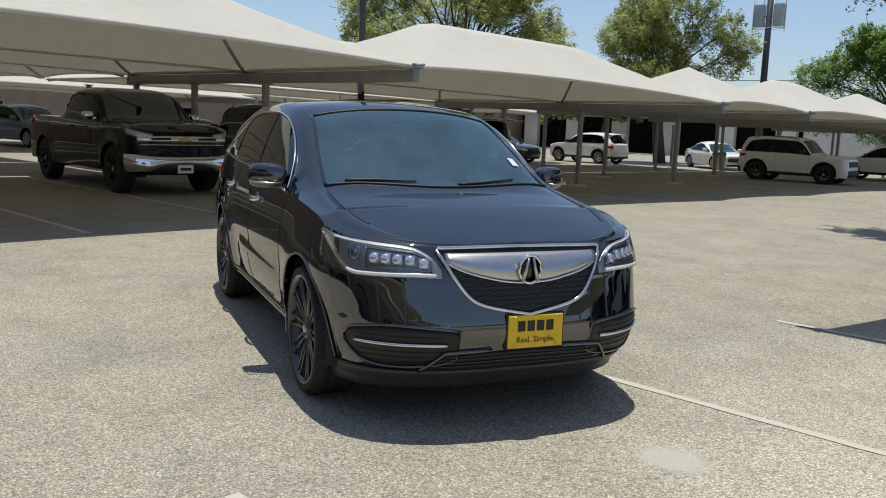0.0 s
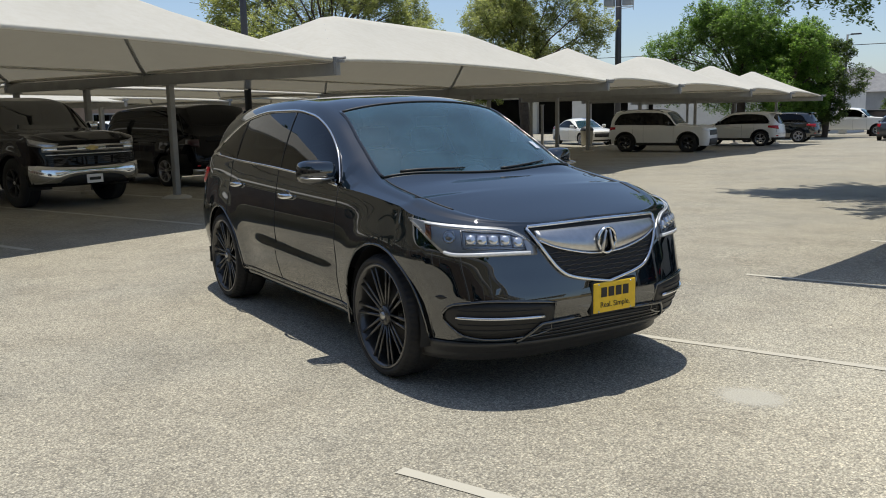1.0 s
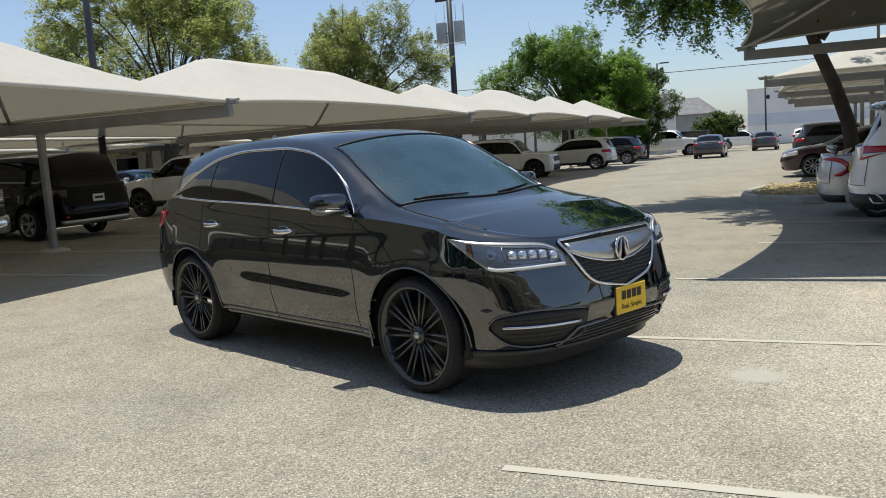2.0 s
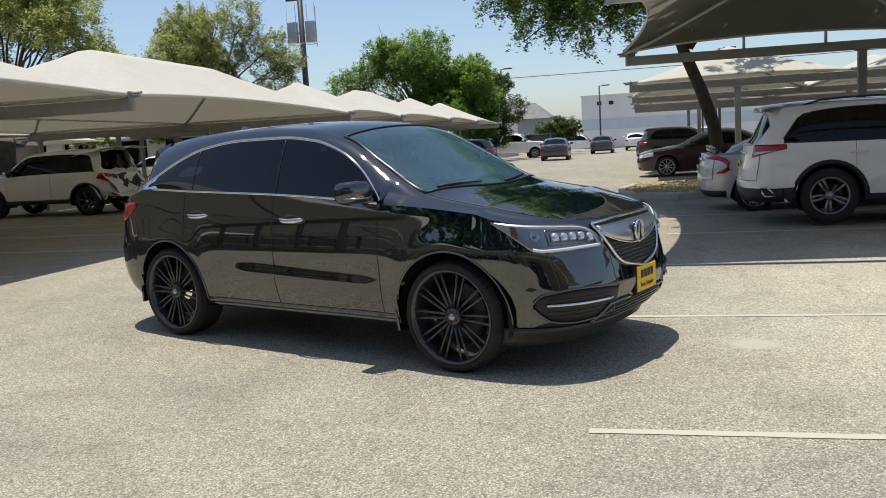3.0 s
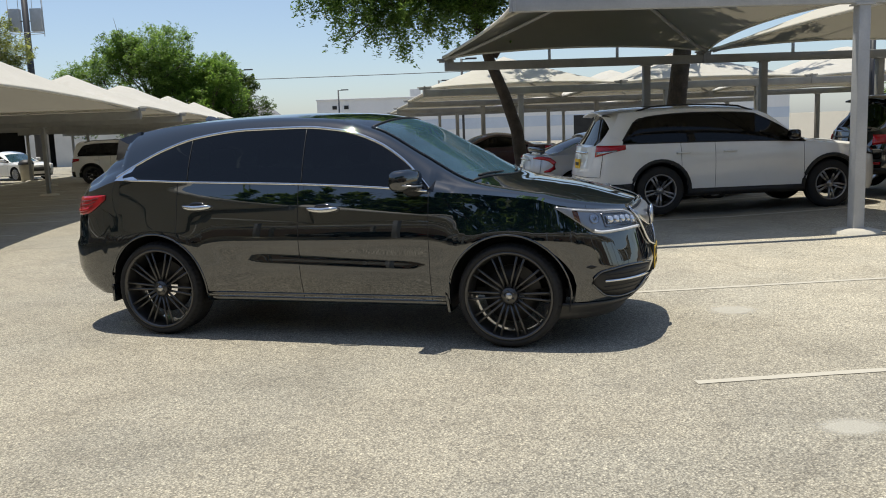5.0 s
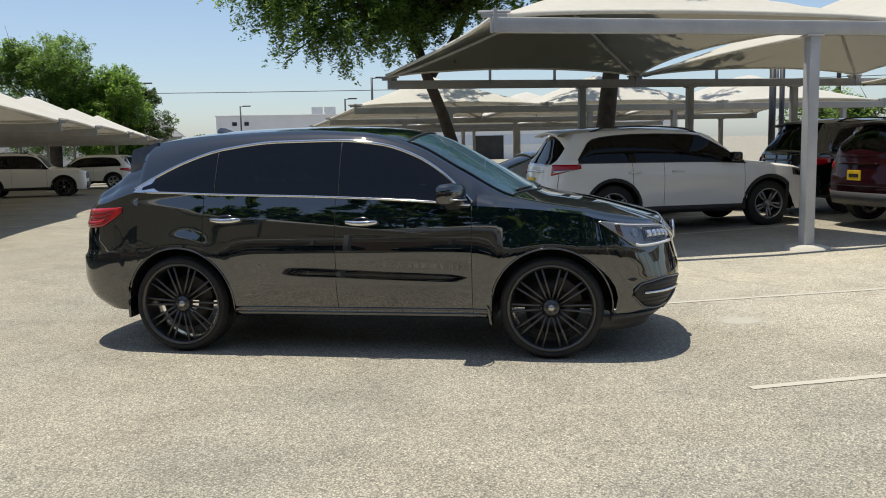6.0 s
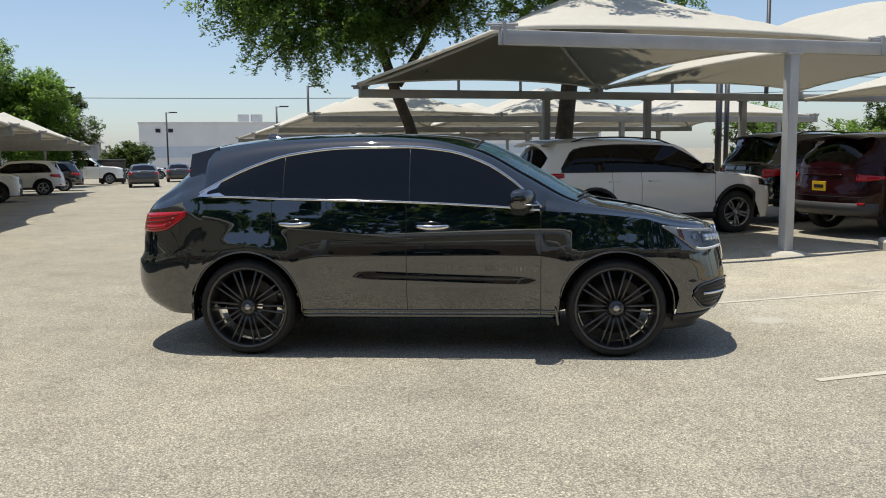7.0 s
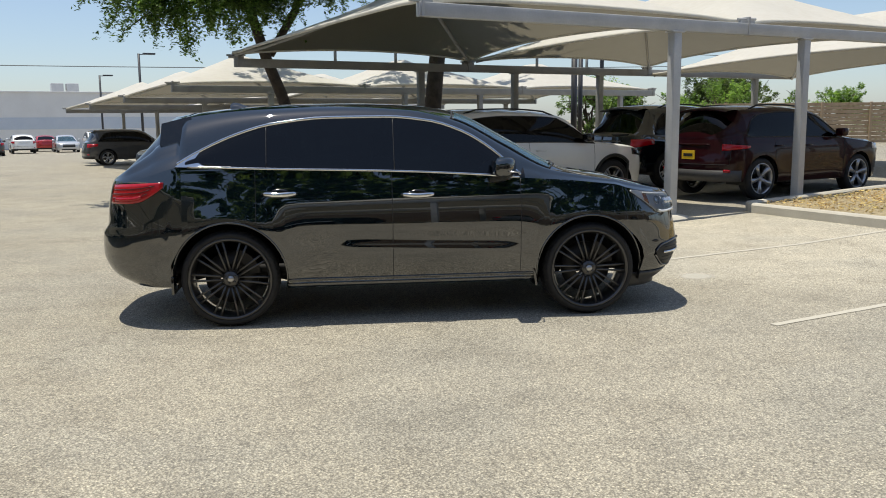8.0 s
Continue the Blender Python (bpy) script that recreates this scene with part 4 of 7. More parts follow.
    for sgn in (-1, 1):
        if not damage:
            xs_ = np.linspace(P["dlo"][0][0] + 0.03, P["dlo"][-1][0] - 0.02, 16)
            part("belt_trim", tube([S.section(("s", x), sgn)[0] + Vector((0, sgn * 0.004, 0)) for x in xs_], 0.010, 6, flat=(0.6, 1.0)), M_TRIM, root)
            part("roof_gutter", tube([S.section(("s", x), sgn)[P["rows"][0]] + Vector((0, sgn * 0.003, 0)) for x in xs_], 0.009, 6), M_TRIM, root)
        part("bonnet_gap", tube([S.section(("s", x), sgn)[kh] + Vector((0, 0, 0.001)) for x in np.linspace(P["cowl"] + 0.05, S.xf0 - 0.01, 8)], 0.006, 5), M_TRIM, root)

        def refl(u, v, back, sgn=sgn):
            z = P["zlow_tail"] + 0.17
            return dmg(S.rear(lerp(46, 58, u), lerp(z, z + 0.045, v), sgn, 0.014 - back))

        if tail_style != "hook" and not insert:
            part("rear_reflector", surf_patch(refl, 4, 1, 0.008), M_REDLENS, root)
    if bed_free and not damage:
        zt0, zt1 = P["zlow_tail"] + 0.30, P["deck"] - 0.03
        pts = [S.rear(56, lerp(zt1, zt0, i / 5), -1, 0.002) for i in range(6)] + [S.rear(abs(a), zt0, -1 if a < 0 else 1, 0.002) for a in range(-50, 51, 10)] + [S.rear(56, lerp(zt0, zt1, i / 5), 1, 0.002) for i in range(6)]
        part("tailgate_gap", tube(pts, 0.004, 5), M_TRIM, root)
        zg = P["deck"] - 0.10
        part("tailgate_handle", tube([S.rear(abs(a), zg, -1 if a < 0 else 1, 0.012) for a in range(-20, 21, 5)], 0.018, 6, flat=(0.6, 1.0)), M_CHROME if paint_mat is M_WHITE else paint_mat, root)
    # cabin
    bm = bmesh.new()
    add_box(bm, (P["cowl"] - 0.35, -P["W"] * 0.8, P["belt"] - 0.25), (P["cowl"] + 0.05, P["W"] * 0.8, P["belt"] - 0.03), 0.05)
    part("dashboard", bm, M_CABIN, root)
    for xs in (P["xb"] - 0.15, P["xb"] - 0.95):
        if xs < P["rear_glass"][1] + 0.15 and xs != P["xb"] - 0.15:
            continue
        for sy in (-0.38, 0.38):
            bm = bmesh.new()
            add_box(bm, (xs - 0.1, sy - 0.24, 0.45), (xs + 0.5, sy + 0.24, 0.68), 0.06)
            add_box(bm, (xs - 0.22, sy - 0.23, 0.6), (xs - 0.04, sy + 0.23, P["belt"] + 0.12), 0.06)
            add_box(bm, (xs - 0.24, sy - 0.13, P["belt"] + 0.14), (xs - 0.12, sy + 0.13, P["belt"] + 0.32), 0.04)
            part("seat", bm, M_CABIN, root)
    return root, S

# ---- the lot ----
def build_ground():
    bm = bmesh.new()
    xs = [-900, -300, -120] + [x for x in range(-60, 61, 4)] + [120, 300, 900]
    ys = [-900, -300, -100, -40] + [y for y in range(-20, 131, 5)] + [200, 400, 1200]
    xs = sorted(set(xs) | {0.5, 14.5})
    ys = sorted(set(ys) | {9.0, 119.0})
    rows = [[bm.verts.new((x, y, gz(x, y))) for x in xs] for y in ys]
    grid(bm, rows)
    bmesh.ops.recalc_face_normals(bm, faces=bm.faces[:])
    return tagged(part("ground", bm, M_GROUND, smooth=False), "pale worn aggregate paving of a car park", "paving", kind="structure")


build_ground()


def strip(name, x0, y0, x1, y1, w, label, m=None):
    """A painted stripe with ragged ends, just proud of the paving."""
    bm = bmesh.new()
    d = Vector((x1 - x0, y1 - y0, 0))
    n = max(2, int(d.length / 0.12))
    d.normalize()
    s = Vector((-d.y, d.x, 0)) * w / 2
    rows = []
    for i in range(n + 1):
        p = Vector((lerp(x0, x1, i / n), lerp(y0, y1, i / n), 0))
        a = p + s * (1 + random.uniform(-0.14, 0.10))
        b = p - s * (1 + random.uniform(-0.14, 0.10))
        rows.append([bm.verts.new((q.x, q.y, gz(q.x, q.y) + 0.004)) for q in (a, b)])
    grid(bm, rows, flip=True)
    bmesh.ops.recalc_face_normals(bm, faces=bm.faces[:])
    o = part(name, bm, m or M_LINE, smooth=False)
    return tagged(o, label, "line", "stall lines", "structure")


for yy in (1.95, 4.65, 7.22):
    strip("stall_line", -3.22, yy, 2.45, yy, 0.068, "worn white stall line painted on pale paving", M_LINE if yy < 3 else M_LINEFAINT)
for k in range(-1, 15):
    yy = 4.72 + 2.62 * k
    strip("stall_line", -20.6, yy, -11.05, yy, 0.10, "worn white stall line in the canopy's shade")
for yy in (10.0, 12.65, 24.6, 27.2, 29.8, 32.4, 35.0, 37.6):
    strip("stall_line", -2.6, yy, 3.0, yy, 0.10, "worn white stall line in the canopy's shade")


def canopy(x0, x1, y0, y1, z0, z1, rise, scallop=0.45, seed=0, left=None, ends=None):
    """One stretched hip of shade cloth between two beams, with its pipes."""
    root = thing("shade_canopy", "cream stretched fabric shade canopy on steel pipes", "canopy", pose((x0 + x1) / 2, (y0 + y1) / 2, 0), "shade canopies")
    W, L = x1 - x0, y1 - y0
    hw = W / 2
    hy = min(hw, L / 2 - 0.02)
    rnd = random.Random(seed)
    left = scallop if left is None else left
    ends = scallop * 0.7 if ends is None else ends

    def height(x, y):
        dx, dy = (hw - abs(x)) / hw, (L / 2 - abs(y)) / hy
        k = 16.0
        d = -math.log(math.exp(-k * dx) + math.exp(-k * dy)) / k if max(dx, dy) < 30 else min(dx, dy)
        d = max(d, 0.0)
        base = lerp(z0, z1, (y + L / 2) / L)
        return base + rise * min(1.02, (0.86 * d + 0.14 * d * d))

    bm = bmesh.new()
    nu, nv = 20, 26
    rows = []
    for i in range(nu + 1):
        u = i / nu * 2 - 1
        row = []
        for j in range(nv + 1):
            v = j / nv * 2 - 1
            sx = 1 - (scallop if u > 0 else left) / hw * (1 - v * v) * abs(u) ** 3
            sy = 1 - ends / (L / 2) * (1 - u * u) * abs(v) ** 3
            x, y = u * hw * sx, v * L / 2 * sy
            row.append(bm.verts.new((x, y, height(x, y) + 0.004 * rnd.random())))
        rows.append(row)
    lower = [[tuple(v.co) for v in row] for row in rows]
    grid(bm, rows)
    bmesh.ops.recalc_face_normals(bm, faces=bm.faces[:])
    part("fabric", bm, M_FABRIC, root)
    # second sheet just below, its darker colour standing in for shade
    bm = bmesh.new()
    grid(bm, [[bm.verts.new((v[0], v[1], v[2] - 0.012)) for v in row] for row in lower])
    part("shaded_underside", bm, M_UNDERSHADE, root, "underside of the cloth, coloured darker tan for shade")
    # hem with its cable
    def rim_pts(fix_u, val):
        pts = []
        for k in range(25):
            t = k / 24 * 2 - 1
            u, v = (val, t) if fix_u else (t, val)
            sx = 1 - (scallop if u > 0 else left) / hw * (1 - v * v) * abs(u) ** 3
            sy = 1 - ends / (L / 2) * (1 - u * u) * abs(v) ** 3
            x, y = u * hw * sx, v * L / 2 * sy
            pts.append((x, y, height(x, y) - 0.012))
        return pts

    for fu, val in ((True, -1), (True, 1), (False, -1), (False, 1)):
        part("hem", tube(rim_pts(fu, val), 0.028, 6, flat=(0.5, 1.2)), M_FABRIC, root)
    ry = L / 2 - hy
    zr0, zr1 = height(0, -ry) - 0.07, height(0, ry) - 0.07
    if ry > 0.3:
        part("ridge_pipe", tube([(0, -ry, zr0), (0, ry, zr1)], 0.04, 8), M_STEEL, root)
    for sx in (-1, 1):
        for sy in (-1, 1):
            zc = height(sx * hw, sy * L / 2) - 0.05
            pts = []
            for k in range(7):
                t = k / 6
                x, y = sx * hw * (1 - t) * 0.985, sy * lerp(L / 2 - 0.04, ry, t)
                pts.append((x, y, height(x, y) - 0.065 if k else zc))
            part("hip_pipe", tube(pts, 0.035, 8), M_STEEL, root)
    return root


def beam(xa, xb, y, z, posts, brackets, name="canopy_frame", pw=0.075, steel=None, h=0.20):
    """A steel beam on its posts, with the corner brackets to which the cloth is laced."""
    steel = steel or M_STEEL
    root = thing(name, "grey painted steel beam on square posts under a shade canopy", "canopy frame", pose((xa + xb) / 2, y, 0), "canopy frames")
    cx = (xa + xb) / 2
    part("beam", box((xa - cx, -0.055, z - h), (xb - cx, 0.055, z), 0.008), steel, root)
    for px_ in posts:
        g0 = gz(px_, y)
        part("post", box((px_ - cx - pw, -pw, g0 - 0.05), (px_ - cx + pw, pw, z - h), 0.012), steel, root)
        part("base_plate", box((px_ - cx - 0.15, -0.15, g0 + 0.005), (px_ - cx + 0.15, 0.15, g0 + 0.03), 0.005), steel, root)
        part("cap_plate", box((px_ - cx - 0.12, -0.09, z - h - 0.022), (px_ - cx + 0.12, 0.09, z - h - 0.002), 0.003), steel, root)
        bm = bmesh.new()
        add_lathe(bm, [(0.31, -0.02), (0.27, 0.05), (0.17, 0.08), (0.0, 0.085)], 14, "z")
        for v in bm.verts:
            v.co.x += random.uniform(-0.03, 0.03)
            v.co.y += random.uniform(-0.03, 0.03)
        bmesh.ops.transform(bm, matrix=pose(px_ - cx, 0, g0 - 0.02), verts=bm.verts[:])
        part("concrete_footing", bm, M_CONCRETE, root)
    for bx in brackets:
        bm = bmesh.new()
        add_box(bm, (bx - cx - 0.02, -0.07, z - 0.18), (bx - cx + 0.02, 0.07, z + 0.10), 0.004)
        add_box(bm, (bx - cx - 0.16, -0.03, z + 0.0), (bx - cx + 0.16, 0.03, z + 0.05), 0.006)
        add_tube(bm, [(bx - cx - 0.2, 0, z + 0.06), (bx - cx + 0.2, 0, z + 0.075)], 0.022, 6)
        part("lacing_bracket", bm, steel, root, smooth=False)
    return root


# row on the far side of the lane: beams run away from the lane, two bays deep
A_Y = [-0.6, 10.0, 20.6, 26.0, 33.8, 40.0, 46.3]
A_Z = [2.52, 2.38, 2.20, 2.15, 2.07, 1.98, 1.88]
for k, (yy, zz) in enumerate(zip(A_Y, A_Z)):
    posts = [-15.0, -17.75, -20.5, -23.2] if k % 2 else [-12.9, -15.0, -17.6, -20.4]
    if k in (2, 4):
        posts = [-15.0, -17.9, -20.55] if k == 2 else [-17.6, -20.4]
    beam(-20.9, -10.66, yy, zz, posts, [-20.8, -15.75, -10.70], pw=0.058, steel=M_STEELSHADE)
for k in range(6):
    for x0, x1, sc in ((-15.78, -10.70, 0.38), (-20.78, -15.74, 0.02)):
        canopy(x0, x1, A_Y[k] - 0.05, A_Y[k + 1] + 0.05, A_Z[k] + 0.06, A_Z[k + 1] + 0.06, 1.15, sc, k, 0.02 if x0 > -16 else 0.06, 0.0)
# further bays behind that row
for k in range(1, 5):
    for x0, x1 in ((-25.9, -20.85), (-37.0, -31.5), (-42.6, -37.1)):
        canopy(x0, x1, A_Y[k] - 0.05, A_Y[k + 1] + 0.05, 2.35, 2.2, 1.05, 0.06, k + 9, 0.06, 0.0)
for yy in A_Y[1:5]:
    beam(-42.6, -31.5, yy, 2.2, [-41.2, -38.0, -33.2], [-42.6, -37.0, -31.5], steel=M_STEELSHADE)

# block beside the parked car
beam(-3.27, 8.4, 7.52, 3.03, [1.12, 4.05, 7.0], [-3.23, 2.65, 8.35], h=0.18)
rear_beam = beam(-3.18, 14.2, 15.9, 2.87, [1.25, 3.92, 6.65, 12.6], [-3.14, 2.55, 8.3, 14.1], h=0.18, steel=M_STEELSHADE)
for sx in (-0.9, 0.6, 4.6, 6.2):
    part("strut", box((sx - 5.51 - 0.025, -0.03, 2.87), (sx - 5.51 + 0.025, 0.03, 3.10), 0.004), M_STEEL, rear_beam)
for x0, x1 in ((-3.22, 2.62), (2.70, 8.35)):
    canopy(x0, x1, 7.54, 15.88, 3.08, 2.99, 1.2, 0.45, 31)
canopy(8.45, 14.2, 7.54, 15.88, 2.95, 2.75, 1.2, 0.45, 33)
B_Y = [21.9, 29.3, 37.5, 45.9]
B_Z = [2.55, 2.41, 2.31, 2.24]
for yy, zz in zip(B_Y, B_Z):
    beam(-3.18, 14.2, yy, zz, [-0.4, 3.9, 6.65, 12.6], [-3.14, 2.55, 8.3, 14.1], steel=M_STEELSHADE)
for k in range(3):
    for x0, x1 in ((-3.16, 2.52), (2.60, 8.28), (8.35, 14.1)):
        canopy(x0, x1, B_Y[k] + 0.02, B_Y[k + 1] - 0.02, B_Z[k] + 0.05, B_Z[k + 1] + 0.05, 1.1, 0.4, 40 + k)


def kerb_line(pts, w=0.16, h=0.15, closed=False):
    """A rounded concrete kerb along points on the ground."""
    bm = bmesh.new()
    rows = []
    P3 = [Vector((x, y, gz(x, y))) for x, y in pts]
    n = len(P3)
    prof = [(-w / 2, -0.05), (-w / 2, h - 0.03), (-w / 2 + 0.03, h), (w / 2 - 0.03, h), (w / 2, h - 0.03), (w / 2, -0.05)]
    for i, p in enumerate(P3):
        a = P3[(i - 1) % n] if closed or i else p
        b = P3[(i + 1) % n] if closed or i < n - 1 else p
        d = (b - a).normalized()
        s = Vector((-d.y, d.x, 0)).normalized()
        rows.append([bm.verts.new(p + s * o + Vector((0, 0, z))) for o, z in prof])
    if closed:
        rows.append(rows[0])
    grid(bm, rows)
    bmesh.ops.recalc_face_normals(bm, faces=bm.faces[:])
    o = part("kerb", bm, M_CONCRETE, smooth=False)
    return tagged(o, "pale worn concrete kerb round a planted island", "kerb", kind="structure")


def bed(outline, h=0.11):
    bm = bmesh.new()
    vs = [bm.verts.new((x, y, gz(x, y) + h)) for x, y in outline]
    f = bm.faces.new(vs)
    bmesh.ops.triangulate(bm, faces=[f])
    bmesh.ops.subdivide_edges(bm, edges=bm.edges[:], cuts=5, use_grid_fill=True)
    for v in bm.verts:
        v.co.z += 0.05 * noise.noise(v.co * 1.7)
    bmesh.ops.recalc_face_normals(bm, faces=bm.faces[:])
    o = part("planting_bed", bm, M_MULCH)
    return tagged(o, "dry mulch and straw in a kerbed island", "planting bed", kind="structure")


isl = [(2.72, 7.36), (2.55, 7.1), (2.45, 4.4), (2.5, -6.0), (16.0, -6.0), (16.0, 7.5), (6.0, 7.46)]
kerb_line(isl, closed=True)
bed([(2.8, 7.26), (2.65, 7.0), (2.55, 4.4), (2.6, -5.9), (15.9, -5.9), (15.9, 7.4), (6.0, 7.36)])
isl2 = [(-3.0, 16.9), (-3.35, 17.6), (-3.4, 19.0), (-3.0, 20.6), (-1.5, 21.1), (13.5, 21.1), (13.5, 16.3), (-2.2, 16.3)]
kerb_line(isl2, closed=True)
bed([(-2.9, 17.0), (-3.2, 17.7), (-3.25, 18.9), (-2.9, 20.5), (-1.4, 21.0), (13.4, 21.0), (13.4, 16.4), (-2.1, 16.4)])

def litter(x0, x1, y0, y1, count, seed):
    """Dry leaves and straw scattered over the mulch."""
    rnd = random.Random(seed)
    verts, faces = [], []
    for _ in range(count):
        x, y = rnd.uniform(x0, x1), rnd.uniform(y0, y1)
        z = gz(x, y) + 0.135 + 0.03 * rnd.random()
        a, s_ = rnd.uniform(0, 2 * math.pi), rnd.uniform(0.015, 0.045)
        w_ = s_ * rnd.choice((0.16, 0.5, 0.6))
        ax, ay = math.cos(a), math.sin(a)
        t0, t1 = rnd.uniform(-0.02, 0.02), rnd.uniform(-0.015, 0.015)
        i = len(verts)
        verts += [(x - ax * s_, y - ay * s_, z - t0), (x - ay * w_, y + ax * w_, z + t1), (x + ax * s_, y + ay * s_, z + t0), (x + ay * w_, y - ax * w_, z - t1)]
        faces.append((i, i + 1, i + 2, i + 3))
    me = bpy.data.meshes.new("leaf_litter")
    me.from_pydata(verts, [], faces)
    me.materials.append(M_LITTER)
    return tagged(new("leaf_litter", me), "dry leaves and straw scattered on the mulch", "leaf litter", kind="stuff")


litter(2.75, 12.0, 2.0, 7.2, 9000, 5)
litter(-3.1, 4.0, 16.6, 20.8, 5000, 6)


def spill_material():
    """A thin cement wash that thins out towards its rim."""
    m, n, l, p = mat("pale_cement_wash")
    tc = n.new("ShaderNodeTexCoord")
    mp = n.new("ShaderNodeMapping")
    mp.inputs["Location"].default_value = (-1.0, -1.0, 0.0)
    mp.inputs["Scale"].default_value = (2.0, 2.0, 0.0)
    l.new(tc.outputs["Generated"], mp.inputs["Vector"])
    g = n.new("ShaderNodeTexGradient")
    g.gradient_type = "SPHERICAL"
    l.new(mp.outputs[0], g.inputs[0])
    a = noise_tex(n, l, 9.0, 6.0, 0.7)
    f = noise_tex(n, l, 110.0, 3.0, 0.6)
    ad = n.new("ShaderNodeMath")
    ad.operation = "MULTIPLY_ADD"
    ad.inputs[1].default_value = 0.35
    l.new(a.outputs[0], ad.inputs[0])
    l.new(g.outputs["Fac"], ad.inputs[2])
    ad2 = n.new("ShaderNodeMath")
    ad2.operation = "MULTIPLY_ADD"
    ad2.inputs[1].default_value = 0.35
    l.new(f.outputs[0], ad2.inputs[0])
    l.new(ad.outputs[0], ad2.inputs[2])
    k = ramp(n, l, ad2.outputs[0], [(0.55, (0, 0, 0)), (0.90, (0.6, 0.6, 0.6))])
    c = ramp(n, l, f.outputs[0], [(0.35, (0.48, 0.455, 0.38)), (0.65, (0.70, 0.68, 0.60))])
    l.new(c.outputs[0], p.inputs["Base Color"])
    p.inputs["Roughness"].default_value = 0.9
    l.new(k.outputs[0], p.inputs["Alpha"])
    return m


M_WASH = spill_material()


def spill(x, y, rx, ry):
    """A thin pale spill on the paving."""
    bm = bmesh.new()
    rows = [[bm.verts.new((1.5 * rx * (i / 6 - 1), 1.5 * ry * (j / 6 - 1), 0)) for j in range(13)] for i in range(13)]
    grid(bm, rows)
    bmesh.ops.recalc_face_normals(bm, faces=bm.faces[:])
    o = part("cement_spill", bm, M_WASH)
    o.matrix_basis = pose(x, y, gz(x, y) + 0.0025)
    return tagged(o, "thin pale cement spill on the paving", "stain", kind="structure")


spill(-2.20, 3.74, 0.19, 0.16)
spill(-2.76, 1.08, 0.17, 0.12)


# the lot behind the camera, mirrored in the car's flank and nose
for k, x0 in enumerate((-36, -25.4, -14.8, -4.2, 6.4)):
    for j, y1 in enumerate((-6.0, -11.1)):
        canopy(x0 + 0.02, x0 + 10.58, y1 - 5.0, y1, 3.12, 3.12, 0.75, 0.30, 60 + k + 5 * j)
    beam(x0, x0 + 10.6, -6.2, 3.08, [x0 + 1.5, x0 + 6.8], [x0, x0 + 10.6])
    beam(x0, x0 + 10.6, -11.05, 3.08, [x0 + 1.5, x0 + 6.8], [x0, x0 + 10.6])
for x0, x1 in ((-15.73, -10.70), (-20.78, -15.78), (-25.9, -20.85), (-31.2, -26.0)):
    canopy(x0, x1, -5.7, -0.64, 2.62, 2.58, 1.0, 0.2, 80)
    if x0 < -21:
        canopy(x0, x1, -0.56, 9.9, 2.58, 2.42, 1.1, 0.2, 81)
for x0, x1 in ((-37.0, -31.5), (-42.6, -37.1)):
    canopy(x0, x1, -11.0, -0.64, 2.4, 2.4, 1.0, 0.15, 82)
    canopy(x0, x1, -0.56, 9.9, 2.4, 2.35, 1.0, 0.15, 83)
for yy in (-5.8, -0.6):
    beam(-42.6, -20.9, yy, 2.52, [-41.2, -37.0, -31.4, -26.0, -22.2], [-42.6, -37.0, -31.4, -26.0], steel=M_STEELSHADE)
# unseen brick walls, added to keep mirrored gaps in the car dark
unseen_wall_west = part("unseen_wall_west", box((-45.4, -16.9, -0.3), (-45.0, 11.5, 4.3), 0.02), M_BROWNWALL, smooth=False)
tagged(unseen_wall_west, "unseen brown brick wall added at the side to darken reflections", "wall", kind="structure")
unseen_wall_back = part("unseen_wall_south", box((-45.0, -16.9, -0.3), (17.0, -16.45, 4.3), 0.02), M_BROWNWALL, smooth=False)
tagged(unseen_wall_back, "unseen brown brick wall added at the back to darken reflections", "wall", kind="structure")
for k, y0 in enumerate((-5.0, 0.4)):
    canopy(17.0, 28.0, y0, y0 + 5.2, 2.7, 2.7, 0.45, 0.3, 75 + k)
    beam(17.0, 28.0, y0 - 0.1, 2.65, [18.5, 22.5, 26.5], [17.0, 28.0])
# ---- the black sport utility car ----
HERO = dict(W=0.975, axles=(1.41, -1.41), hub=0.374, arch=0.425, sill=0.315, zlow_nose=0.235, zlow_corner=0.27, zlow_tail=0.31, xf0=1.60, xr0=-1.75)
HERO["side"] = [(0.15, 0.86), (0.30, 0.905), (0.36, 0.925), (0.46, 0.945), (0.56, 0.957), (0.64, 0.963), (0.70, 0.969), (0.75, 0.9735), (0.80, 0.972), (0.86, 0.9665), (0.94, 0.956), (1.02, 0.943), (1.10, 0.927), (1.20, 0.905), (1.3, 0.888)]
HERO["rim"] = [(-1.75, 1.225), (-1.58, 1.222), (-1.18, 1.206), (-0.17, 1.175), (0.58, 1.133), (0.86, 1.107), (1.2, 1.085), (1.6, 1.045)]
HERO["rim_front"] = [(0, 0.958), (20, 0.948), (40, 0.955), (60, 0.972), (82, 1.01), (90, 1.045)]
HERO["rim_rear"] = [(0, 1.10), (60, 1.13), (90, 1.225)]
HERO["nose"] = [(0.18, 2.06), (0.24, 2.16), (0.30, 2.24), (0.40, 2.31), (0.53, 2.350), (0.62, 2.334), (0.72, 2.310), (0.83, 2.282), (0.93, 2.228), (1.0, 2.16)]
HERO["side_front"] = [(0.15, 0.86), (0.30, 0.91), (0.40, 0.945), (0.50, 0.958), (0.56, 0.957), (0.64, 0.950), (0.75, 0.940), (0.86, 0.928), (0.96, 0.915), (1.1, 0.895)]
